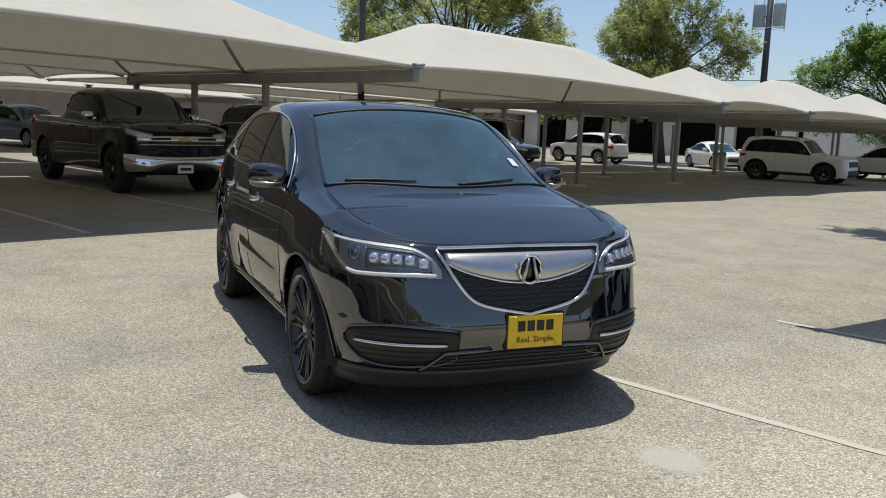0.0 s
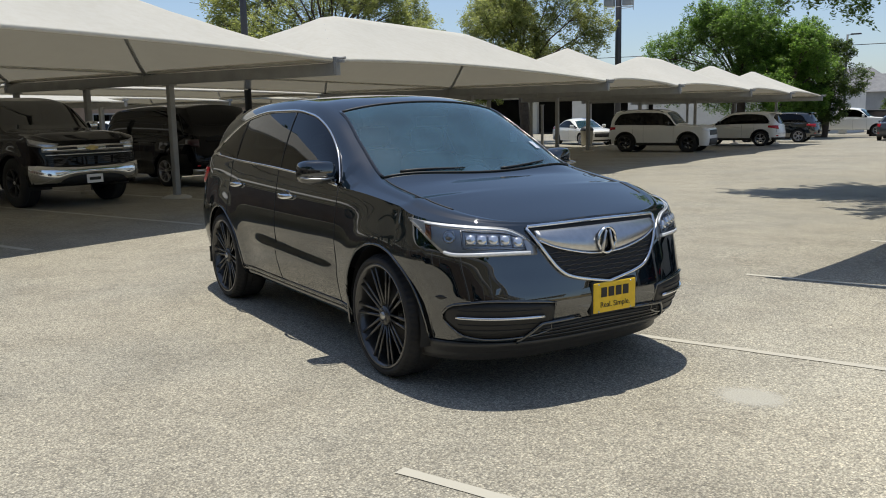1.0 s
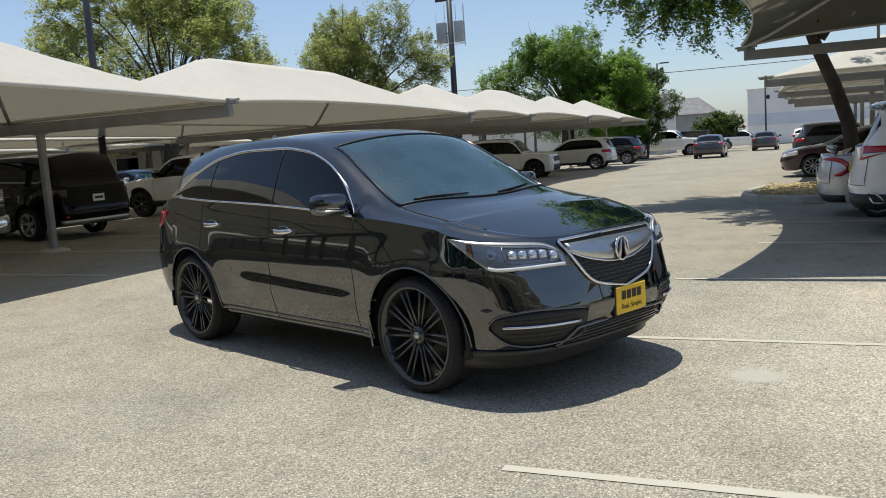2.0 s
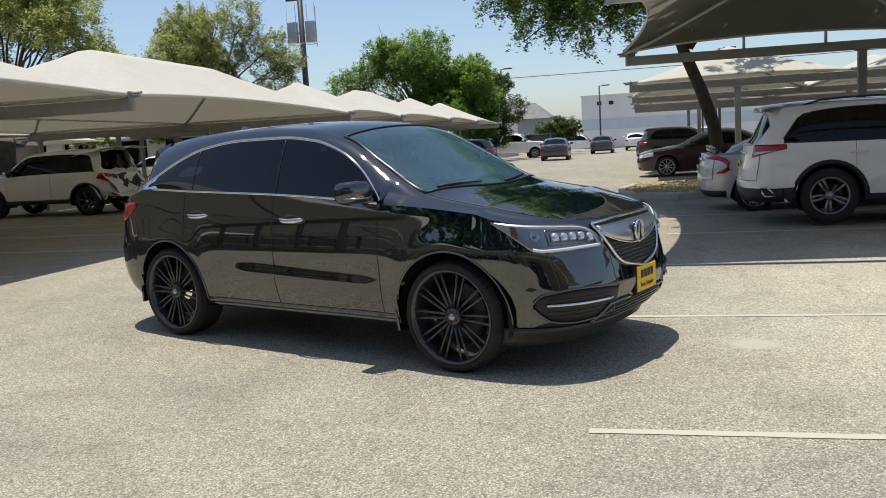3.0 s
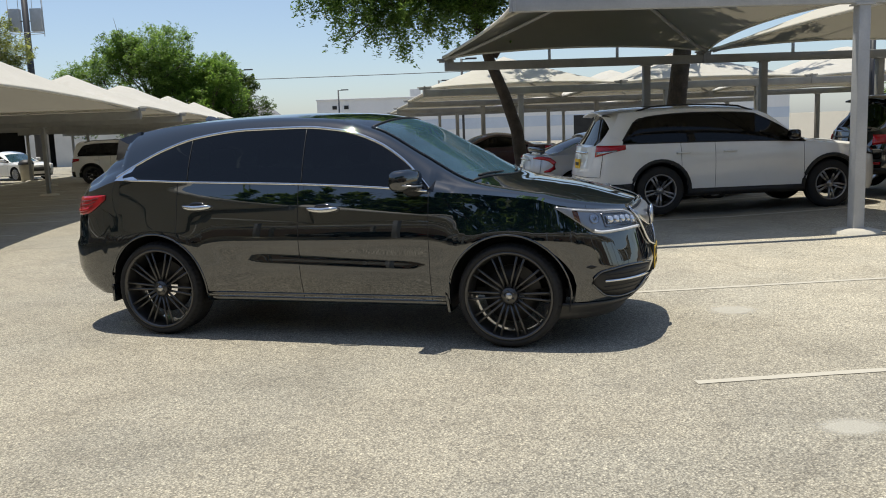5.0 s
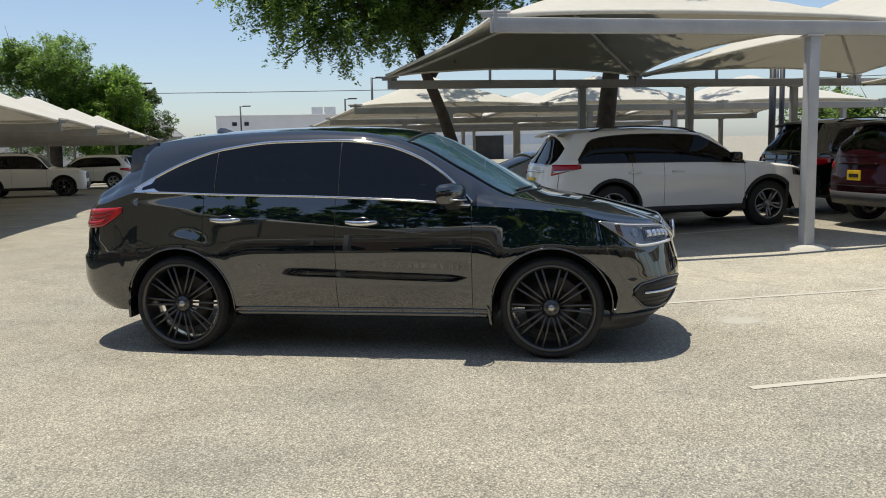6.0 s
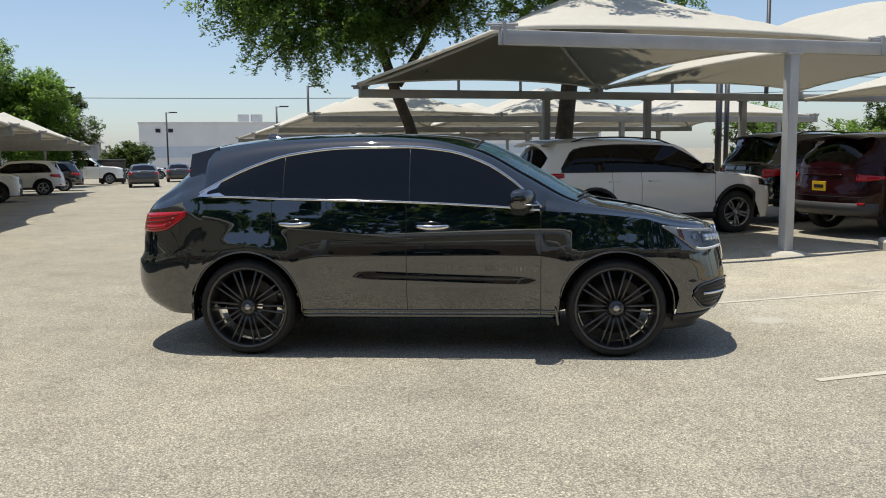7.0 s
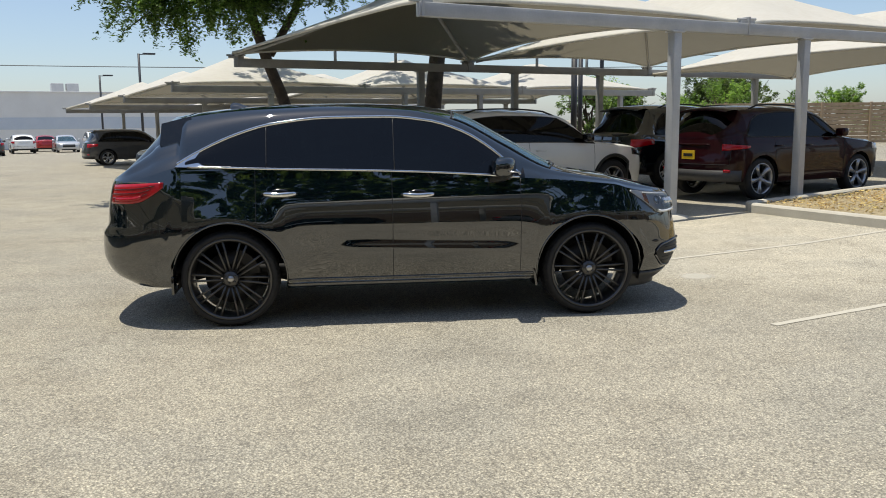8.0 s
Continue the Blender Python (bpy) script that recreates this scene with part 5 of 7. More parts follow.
HERO["tail"] = [(0.25, -2.10), (0.31, -2.26), (0.40, -2.42), (0.55, -2.48), (0.71, -2.47), (0.76, -2.43), (0.88, -2.42), (1.08, -2.38), (1.2, -2.30)]
HERO["centre"] = [(-2.40, 1.10), (-2.30, 1.16), (-2.02, 1.47), (-1.95, 1.565), (-1.76, 1.625), (-1.42, 1.672), (-0.95, 1.70), (-0.45, 1.706), (0.0, 1.692), (0.25, 1.667), (0.45, 1.62), (0.9, 1.385), (1.26, 1.185), (1.36, 1.15), (1.46, 1.135), (1.75, 1.085), (2.03, 1.015), (2.15, 0.982), (2.24, 0.957)]
HERO["shoulder"] = [(-2.4, 0.55, 1.10), (-2.2, 0.66, 1.24), (-1.98, 0.56, 1.50), (-1.76, 0.575, 1.585), (-1.2, 0.605, 1.650), (-0.5, 0.62, 1.672), (0.0, 0.625, 1.648), (0.37, 0.64, 1.56), (0.75, 0.70, 1.36), (1.12, 0.745, 1.165), (1.3, 0.76, 1.125), (1.6, 0.76, 1.075), (1.9, 0.70, 1.02), (2.2, 0.5, 0.96)]
HERO["dlo"] = [(-1.775, 1.245), (-1.655, 1.316), (-1.35, 1.457), (-1.08, 1.535), (-0.63, 1.583), (-0.19, 1.586), (0.15, 1.552), (0.41, 1.467), (0.62, 1.339), (0.865, 1.112)]
HERO["bulge"] = [(-0.4, 0.0), (0.0, 0.02), (0.40, 0.07), (1.10, 0.17), (1.3, 0.13), (1.8, 0.02), (2.2, 0.0)]
HERO["taper"] = [(-1.75, 0.965), (-1.0, 0.995), (0.0, 1.0), (0.9, 0.995), (1.6, 0.975)]
HERO["windscreen"] = (0.335, 1.12)
HERO["rear_glass"] = (-2.25, -1.99)
HERO["panes"] = [(-1.75, -1.13, "quarter_window"), (-1.10, -0.165, "rear_side_window"), (-0.12, 0.84, "front_side_window")]
HERO["cuts"] = [-1.75, -1.20, -0.165, 0.845, 1.60]
HERO["n"] = 70
HERO["nz"] = 26
HERO["rows"] = (7, 6, 14)
HERO["angs"] = (0, 3, 6, 10, 14, 18, 23, 28, 33, 38, 43, 48, 53, 58, 63, 67, 70, 72, 74, 76, 78, 80, 82, 84, 86, 87.5, 89)
HERO["flare"] = 0.020
HERO["lean"] = 0.66
HERO["ledge"] = (-0.75, 0.95, 0.665, 0.0155)
HERO_AT = pose(-5.097, 4.404, 0, 0, 0, -22.43)


def hero():
    root = thing("sport_utility_car", "glossy black sport utility car with chrome window trim and black wheels", "car", HERO_AT)
    S = Shell(HERO)
    made, sts = build_shell(S, root, M_BLACK, HERO["cuts"], ["rear_quarter_panel", "rear_door", "front_door", "front_fender"])
    arch_liners(S, root)
    underside(S, root)
    seam_tubes(S, root, [-1.20, -0.165, 0.845], r=0.003)
    style = dict(r=0.372, rim=0.306, w=0.265, spokes=10, pairs=True, gap_in=0.0125, gap_out=0.027, tw=0.0058, hub=0.060, tread=True, flare=1.2, root=1.2)
    ms = make_wheel(style, M_RIMBLK)
    for xa in HERO["axles"]:
        for left in (False, True):
            put_wheel(root, ms, xa, 0.955 if left else -0.955, 0.372, left, 0.0 if xa > 0 else 0.06)
    for sgn in (-1, 1):
        # bright trim round the side glass: over the top, and along the belt
        def sect(x, k, off=0.006):
            p = S.section(("s", x), sgn)[k]
            q = S.section(("s", x), sgn)[k + 1]
            d = (q - p).normalized()
            nrm = Vector((0, d.z, -d.y)) * (1 if sgn > 0 else -1)
            if nrm.y * sgn < 0:
                nrm = -nrm
            return p + nrm * off

        n1 = HERO["rows"][0]
        xs = [lerp(-1.775, 0.848, 0.5 - 0.5 * math.cos(math.pi * i / 44)) for i in range(45)]
        part("window_trim", tube([sect(x, n1) for x in xs], 0.0115, 8, flat=(0.55, 1.0)), M_CHROME, root, "bright chrome window trim")
        part("belt_trim", tube([sect(x, 0) for x in [lerp(-1.70, 0.836, i / 30) for i in range(31)]], 0.0085, 8, flat=(0.6, 1.0)), M_CHROME, root, "bright chrome belt trim")
        for xg in (-1.115, -0.1425):
            part("pane_gap", tube([sect(xg, k_, 0.002) for k_ in range(n1 + 1)], 0.0035, 5), M_LIP, root)
        # flared rear end of the trim
        bm = bmesh.new()
        a = sect(-1.79, 0, 0.006)
        vs = [bm.verts.new(p) for p in (a, sect(-1.73, n1, 0.009), sect(-1.60, n1, 0.009), lerp(sect(-1.655, n1, 0.009), sect(-1.655, 0, 0.009), 0.5), sect(-1.555, 0, 0.009), sect(-1.70, 0, 0.009))]
        bm.faces.new(vs if sgn > 0 else vs[::-1])
        e = bmesh.ops.extrude_face_region(bm, geom=bm.faces[:])
        bmesh.ops.translate(bm, vec=(0, -sgn * 0.012, 0), verts=[g for g in e["geom"] if isinstance(g, bmesh.types.BMVert)])
        bmesh.ops.recalc_face_normals(bm, faces=bm.faces[:])
        part("trim_end", bm, M_CHROME, root, smooth=False)
        # handles: a bright pull over a dark cup
        for x0, x1, z in ((-1.15, -0.885, 1.012), (-0.095, 0.168, 0.990)):
            xm = (x0 + x1) / 2
            pts = [S.off(("s", lerp(x0, x1, t)), z + 0.006 - 0.014 * math.sin(math.pi * t), sgn, o) for t, o in ((0, 0.004), (0.08, 0.022), (0.3, 0.034), (0.5, 0.037), (0.7, 0.034), (0.92, 0.022), (1, 0.004))]
            part("door_handle", tube(pts, [0.006, 0.015, 0.019, 0.018, 0.019, 0.015, 0.006], 10, flat=(0.6, 1.0)), M_CHROME, root, "bright chrome door handle")

            def cup(u, v, back):
                a = (u * 2 - 1)
                w = math.sqrt(max(0.0, 1 - a * a))
                return S.off(("s", xm + a * 0.07), z + 0.012 + (v * 2 - 1) * 0.030 * w, sgn, 0.003 - back)

            part("handle_cup", surf_patch(cup, 14, 4, 0.004), M_GLOSSBLK, root)
        # sill strip
        part("sill_trim", tube([S.off(("s", lerp(-0.97, 0.97, i / 16)), 0.352, sgn, 0.004) for i in range(17)], 0.009, 8, flat=(0.5, 1.0)), M_BLACK, root)
        part("sill_skirt", tube([S.off(("s", lerp(-0.98, 0.98, i / 16)), 0.31, sgn, -0.01) for i in range(17)], 0.03, 6, flat=(0.7, 1.0)), M_BLACK, root)
        # mud flaps
        for xm, zt in ((0.976, 0.42), (-1.842, 0.40)):
            bm = box((xm - 0.008, min(sgn * 0.74, sgn * 0.945), 0.245 if xm > 0 else 0.26), (xm + 0.012, max(sgn * 0.74, sgn * 0.945), zt), 0.004)
            for v in bm.verts:
                if xm > 0:
                    v.co.x -= 0.030 * (v.co.z - 0.235) / 0.2
            part("mud_flap", bm, M_BLACK, root)
        # arch lips
        for xa in HERO["axles"]:
            pts = []
            for i in range(31):
                an = math.pi * (i / 30 * 1.10 - 0.05)
                x, z = xa + 0.432 * math.cos(an), 0.374 + 0.432 * math.sin(an)
                if x < -1.75 or x > 1.6:
                    pts.append(S.off(S.turn(x, z), z, sgn, 0.0))
                else:
                    pts.append(S.off(("s", x), z, sgn, 0.0))
            part("arch_lip", tube(pts, 0.008, 6), M_BLACK, root)
        # door mirror
        bm = bmesh.new()
        rows = []
        for t, w in [(0.0, 0.35), (0.06, 0.7), (0.2, 0.93), (0.5, 1.0), (0.8, 0.95), (0.94, 0.78), (1.0, 0.4)]:
            ring = []
            y = lerp(0.895, 1.120, t)
            for k in range(18):
                an = 2 * math.pi * k / 18
                cx, cz = math.cos(an), math.sin(an)
                sx = abs(cx) ** 0.7 * (1 if cx > 0 else -1)
                sz = abs(cz) ** 0.6 * (1 if cz > 0 else -1)
                ring.append(bm.verts.new((0.715 - 0.05 * t + (0.085 - 0.02 * t) * sx * w + (0.035 - 0.02 * t if cx > 0 else 0) * w, sgn * y, 1.195 + 0.078 * sz * w)))
            rows.append(ring)
        grid(bm, rows, wrap=True)
        bm.faces.new(rows[0])
        bm.faces.new(rows[-1])
        bmesh.ops.recalc_face_normals(bm, faces=bm.faces[:])
        mir = part("door_mirror", bm, M_BLACK, root)
        part("mirror_foot", tube([(0.80, sgn * 0.86, 1.125), (0.77, sgn * 0.91, 1.13), (0.73, sgn * 0.95, 1.15)], [0.035, 0.026, 0.03], 8), M_BLACK, root)
        part("mirror_strip", tube([(0.80, sgn * 0.93, 1.160), (0.822, sgn * 1.0, 1.155), (0.80, sgn * 1.10, 1.160), (0.72, sgn * 1.122, 1.165)], 0.006, 6), M_SATIN, mir)
        bm = box((0.615, sgn * 0.92 if sgn > 0 else -1.095, 1.145), (0.627, 1.095 if sgn > 0 else -0.92, 1.245), 0.004)
        part("mirror_glass", bm, M_GLOSSBLK, mir)
        # head lamp: dark tub, row of jewel lenses, chrome eyelid, clear cover
        lo = pchip([(20, 0.797), (30, 0.800), (45, 0.797), (56, 0.795), (61, 0.803), (67, 0.85), (75, 0.925), (82, 0.987)])
        hi = pchip([(20, 0.835), (26, 0.905), (32, 0.935), (48, 0.950), (62, 0.962), (74, 0.978), (82, 0.992)])

        def tub(u, v, back):
            a = lerp(20.5, 81.5, u)
            return S.front(a, lerp(lo(a), hi(a), v), sgn, 0.004 - back)

        lamp = part("headlamp", surf_patch(tub, 30, 8, 0.01), M_LAMPTUB, root)

        def cover(u, v, back):
            a = lerp(20.5, 81.5, u)
            return S.front(a, lerp(lo(a), hi(a), v), sgn, 0.022 - back)

        part("lamp_cover", surf_patch(cover, 30, 8, 0.02), M_LENS, lamp)
        # chrome lower edge, coloured white to stand in for mirrored sky
        edge = [S.front(a, lo(a) + 0.012, sgn, 0.013) for a in np.linspace(23, 62, 18)]
        part("lamp_white_bar", tube(edge, 0.0125, 8), M_WHITELENS, lamp)
        # bright frame round the row of lenses
        ring = [S.front(a, lerp(lo(a), hi(a), 0.27), sgn, 0.010) for a in np.linspace(24.5, 53, 14)] + [S.front(a, lerp(lo(a), hi(a), 0.84), sgn, 0.010) for a in np.linspace(53, 25.5, 14)]
        part("lens_frame", tube(ring, 0.0055, 6, closed=True), M_REFLECTOR, lamp)
        c = S.front(59.5, lerp(lo(59.5), hi(59.5), 0.62), sgn, 0.004)
        d = (S.front(59.5, 0.90, sgn, 0.05) - S.front(59.5, 0.90, sgn, 0.0)).normalized()
        bm = bmesh.new()
        add_lathe(bm, [(0.036, 0.0), (0.036, 0.008), (0.028, 0.003), (0.012, 0.010), (0.0, 0.012)], 18, "z")
        bmesh.ops.transform(bm, matrix=Matrix.Translation(c) @ d.to_track_quat("Z", "Y").to_matrix().to_4x4(), verts=bm.verts[:])
        part("turn_lamp", bm, M_REFLECTOR, lamp)
        edge = [S.front(a, hi(a) - 0.010, sgn, 0.013) for a in np.linspace(24, 72, 20)]
        part("lamp_brow", tube(edge, 0.0065, 6), M_WHITELENS, lamp)
        for k in range(5):
            a = 27.5 + 5.3 * k
            z = lerp(lo(a), hi(a), 0.56)
            c = S.front(a, z, sgn, 0.004)
            d = (S.front(a, z, sgn, 0.05) - c).normalized()
            bm = bmesh.new()
            add_box(bm, (-0.030, -0.030, 0.0), (0.030, 0.030, 0.014), 0.006)
            add_lathe(bm, [(0.028, 0.012), (0.023, 0.021), (0.012, 0.025), (0.0, 0.026)], 14, "z")
            bmesh.ops.transform(bm, matrix=Matrix.Translation(c) @ d.to_track_quat("Z", "Y").to_matrix().to_4x4(), verts=bm.verts[:])
            part("jewel_lens", bm, M_JEWEL, lamp)
        def amb(u, v, back):
            a = lerp(69, 72, u)
            return S.front(a, lerp(lo(a) + 0.01, hi(a) - 0.012, v), sgn, 0.010 - back)

        part("side_reflector", surf_patch(amb, 6, 2, 0.006), M_AMBER, lamp)
        # fog lamp recess with its bright bar
        flo = pchip([(14, 0.40), (22, 0.365), (40, 0.352), (54, 0.372), (61, 0.42), (66, 0.47)])
        fhi = pchip([(14, 0.535), (22, 0.548), (40, 0.560), (54, 0.545), (61, 0.53), (66, 0.48)])

        def fog(u, v, back):
            a = lerp(15.0, 65.0, u)
            return S.front(a, lerp(flo(a), fhi(a), v), sgn, 0.003 - back)

        fg = part("fog_lamp_recess", surf_patch(fog, 24, 6, 0.004), M_TRIM, root)
        ring = [S.front(a, flo(a) - 0.006, sgn, 0.006) for a in np.linspace(15, 65, 20)] + [S.front(a, fhi(a) + 0.006, sgn, 0.006) for a in np.linspace(65, 15, 20)]
        part("fog_lamp_frame", tube(ring, 0.008, 6, closed=True), M_BLACK, fg)
        part("fog_lamp_bar", tube([S.front(a, 0.474, sgn, 0.012) for a in np.linspace(19, 58, 14)], 0.010, 6), M_CHROME, fg, "bright bar across the fog lamp")
        for zz in (0.40, 0.43, 0.51):
            part("fog_lamp_slat", tube([S.front(a, zz, sgn, 0.004) for a in np.linspace(20, 57, 12)], 0.0035, 5), M_TRIM, fg)

        def marker(u, v, back):
            a = lerp(63, 69, u)
            w = 0.012 * math.sin(math.pi * min(max(u, 0.05), 0.95))
            return S.front(a, 0.575 + (v * 2 - 1) * w, sgn, 0.003 - back)

        part("side_marker", surf_patch(marker, 8, 2, 0.003), M_TRIM, root)
        # tail lamp wrapping the corner
        tlo = pchip([(35, 0.945), (55, 0.950), (68, 0.965), (76, 1.01), (84, 1.085)])

        def tail(u, v, back):
            a = lerp(38, 83, u)
            return S.rear(a, lerp(tlo(a), lerp(1.085, 1.112, u), v), sgn, 0.012 - back)

        tl = part("tail_lamp", surf_patch(tail, 18, 6, 0.015), M_REDLENS, root, "red tail lamp lens")

        def tail2(u, v, back):
            a = lerp(44, 70, u)
            return S.rear(a, lerp(tlo(a) + 0.02, tlo(a) + 0.045, v), sgn, 0.016 - back)

        part("lamp_insert", surf_patch(tail2, 10, 2, 0.006), M_REDLENS, tl)
        for q in (0.3, 0.52, 0.74):
            a1_ = lerp(80, 70, abs(q - 0.9))
            part("lamp_rib", tube([S.rear(a, lerp(tlo(a), lerp(1.085, 1.112, (a - 38) / 45), q), sgn, 0.0125) for a in np.linspace(40, a1_, 10)], 0.004, 5), M_REDDEEP, tl)
        # wiper
        kw = HERO["rows"][0] + HERO["rows"][1]
        pts = [S.section(("s", lerp(1.10, 1.075, q / 8)), sgn)[kw + (2 + q if sgn < 0 else 13 - q)] + Vector((0, 0, 0.009)) for q in range(9)]
        part("wiper", tube(pts, [0.010 - 0.0006 * q for q in range(9)], 6), M_TRIM, root)
    # shut lines of the bonnet
    kh = HERO["rows"][0] + HERO["rows"][1]
    for sgn in (-1, 1):
        pts = [S.section(("s", x), sgn)[kh] for x in np.linspace(1.16, 1.6, 12)] + [S.section(("f", a), sgn)[kh] for a in (88, 85, 82, 79, 76, 73, 70)]
        part("bonnet_gap", tube(pts, 0.005, 5), M_TRIM, root)
    # black border of the windscreen
    sts_ = [lerp(0.335, 1.12, i / 20) for i in range(21)]
    k0 = HERO["rows"][0] + HERO["rows"][1]
    for sgn in (-1, 1):
        part("windscreen_seal", tube([S.section(("s", x), sgn)[k0] + Vector((0, 0, 0.003)) for x in sts_], 0.010, 6), M_GLOSSBLK, root)
    for x in (0.335, 1.12):
        ring = S.section(("s", x), -1)[k0:] + S.section(("s", x), 1)[k0:][::-1][1:]
        part("windscreen_seal", tube([p + Vector((0, 0, 0.002)) for p in ring], 0.008, 6), M_TRIM, root)
    bm = bmesh.new()
    sa, sb = S.section(("s", 0.85), 1), S.section(("s", 0.925), 1)
    lift = Vector((0.004, 0, 0.008))
    bm.faces.new([bm.verts.new(p + lift) for p in (sa[k0 + 2], sa[k0 + 3], sb[k0 + 3], sb[k0 + 2])])
    e = bmesh.ops.extrude_face_region(bm, geom=bm.faces[:])
    bmesh.ops.translate(bm, vec=(0, 0, -0.002), verts=[g for g in e["geom"] if isinstance(g, bmesh.types.BMVert)])
    bmesh.ops.recalc_face_normals(bm, faces=bm.faces[:])
    part("windscreen_sticker", bm, M_WHITELENS, root, "small white sticker on the windscreen", smooth=False)
    # lower front lip
    def lip_fn(u, v, back):
        a = lerp(-88, 88, u)
        s = -1 if a < 0 else 1
        z = lerp(0.20, 0.318, v)
        st = S.front(abs(a), max(z, 0.24), s, 0.010 - back)
        return Vector((st.x - (0.02 if z < 0.24 else 0), st.y, z))

    part("front_lip", surf_patch(lip_fn, 50, 4, 0.02), M_LIP, root, "dull black lower lip")

    def nose_at(y, z, off):
        w = S.side(z) * S.taper(1.6)
        c = max(0.0, 1 - (abs(y) / w) ** 3) ** (1 / 2.67)
        return Vector((1.6 + (S.noseX(z) - 1.6) * c + off, y, z))

    def intake(u, v, back):
        y = lerp(-1, 1, u) * lerp(0.535, 0.435, v)
        return nose_at(y, lerp(0.322, 0.424 - 0.02 * abs(lerp(-1, 1, u)) ** 2, v), 0.006 - back)

    low = part("lower_intake", surf_patch(intake, 40, 4, 0.005), M_TRIM, root)
    for q in (0.25, 0.5, 0.75):
        part("intake_slat", tube([intake(u, q, -0.004) for u in np.linspace(0.03, 0.97, 30)], 0.005, 5), M_GLOSSBLK, low)
    for sgn in (-1, 1):
        rim_ = [nose_at(sgn * lerp(0.548, 0.446, t), lerp(0.318, 0.425, t), 0.012) for t in np.linspace(0, 1, 7)]
        part("intake_edge", tube(rim_ + [nose_at(sgn * lerp(0.446, 0.20, t), lerp(0.425, 0.436, t), 0.008) for t in (0.1, 0.4, 0.7, 1.0)], 0.011, 8), M_BLACK, low)
    # grille: mesh, bright surround, satin blade, emblem
    gb = pchip([(0, 0.614), (0.10, 0.632), (0.20, 0.652), (0.285, 0.678), (0.335, 0.715), (0.385, 0.780), (0.478, 0.94)])

    def fx(y, z, off):
        w = S.side(z) * S.taper(1.6)
        c = max(0.0, 1 - (abs(y) / w) ** 3) ** (1 / 2.67)
        return 1.6 + (S.noseX(z) - 1.6) * c + off

    def mesh_(u, v, back):
        y = lerp(-0.474, 0.474, u)
        z = lerp(gb(abs(y)), 0.940, v)
        return Vector((fx(y, z, 0.003) - back, y, z))

    gr = part("grille", surf_patch(mesh_, 40, 10, 0.004), M_TRIM, root)
    bm = bmesh.new()
    for k in range(7):
        z = 0.655 + 0.024 * k
        ys = [y for y in np.linspace(-0.44, 0.44, 45) if gb(abs(y)) < z - 0.006]
        if len(ys) > 3:
            add_tube(bm, [(fx(y, z, 0.006) + 0.004 * math.sin(y * 90 + k * math.pi), y, z + 0.005 * math.sin(y * 90 + k * math.pi)) for y in ys], 0.0045, 5)
    part("grille_mesh", bm, M_GLOSSBLK, gr)
    out = [(y, gb(abs(y))) for y in np.linspace(-0.474, 0.474, 41)] + [(y, 0.942 + 0.006 * (1 - (y / 0.474) ** 2)) for y in np.linspace(0.46, -0.46, 23)]
    part("grille_surround", tube([(fx(y, z, 0.010), y, z) for y, z in out], 0.0100, 8, closed=True), M_CHROME, gr, "bright chrome grille surround")
    bl = pchip([(0, 0.772), (0.1, 0.778), (0.25, 0.806), (0.36, 0.838), (0.43, 0.872)])

    def blade(u, v, back):
        y = lerp(-0.432, 0.432, u)
        z = lerp(bl(abs(y)), 0.920, v)
        puff = 0.018 * math.sin(math.pi * v)
        return Vector((fx(y, z, 0.012) + puff - back, y, z))

    part("grille_blade", surf_patch(blade, 36, 8, 0.02), M_SATIN, gr, "satin silver grille blade")
    part("blade_edge", tube([(fx(y, bl(abs(y)), 0.018), y, bl(abs(y))) for y in np.linspace(-0.43, 0.43, 31)], 0.006, 6), M_CHROME, gr)
    bm = bmesh.new()
    xe = fx(0, 0.84, 0.045)
    add_tube(bm, [(xe, 0.062 * math.cos(t), 0.842 + 0.071 * math.sin(t)) for t in np.linspace(0, 2 * math.pi, 33)[:-1]], 0.0085, 8, closed=True)
    part("emblem_ring", bm, M_CHROME, gr)
    bm = bmesh.new()
    add_lathe(bm, [(0.058, -0.02), (0.058, 0.0), (0.0, 0.002)], 28, "x")
    bmesh.ops.transform(bm, matrix=pose(xe - 0.006, 0, 0.842) @ Matrix.Diagonal((1, 1, 1.16, 1)), verts=bm.verts[:])
    part("emblem_disc", bm, M_GLOSSBLK, gr)
    bm = bmesh.new()
    for s in (-1, 1):
        add_tube(bm, [(xe + 0.002, s * 0.042, 0.784), (xe + 0.006, s * 0.012, 0.900)], [0.014, 0.008], 6)
    part("emblem_mark", bm, M_SATIN, gr)
    # yellow dealer plate in its black holder
    hold = part("plate_holder", box((2.315, -0.136, 0.432), (2.352, 0.200, 0.622), 0.008), M_TRIM, root)
    hold.matrix_basis = pose(0, 0.0, 0)
    pl = part("plate", box((2.346, -0.126, 0.442), (2.358, 0.190, 0.612), 0.0055), M_YELLOW, hold, "yellow dealer plate", smooth=False)
    for k in range(4):
        y0 = 0.032 - 0.105 + k * 0.0545
        part("plate_print", box((2.3585, y0, 0.530), (2.3605, y0 + 0.042, 0.584)), M_INK, pl, smooth=False)
    cu = bpy.data.curves.new("slogan", "FONT")
    cu.body = "Real. Simple."
    cu.size = 0.044
    cu.align_x = "CENTER"
    cu.extrude = 0.0008
    tx = new("slogan", cu)
    tx.parent = pl
    tx.matrix_basis = Matrix.Translation((2.3592, 0.032, 0.472)) @ Matrix(((0, 0, 1, 0), (1, 0, 0, 0), (0, 1, 0, 0), (0, 0, 0, 1)))
    cu.materials.append(M_INK)
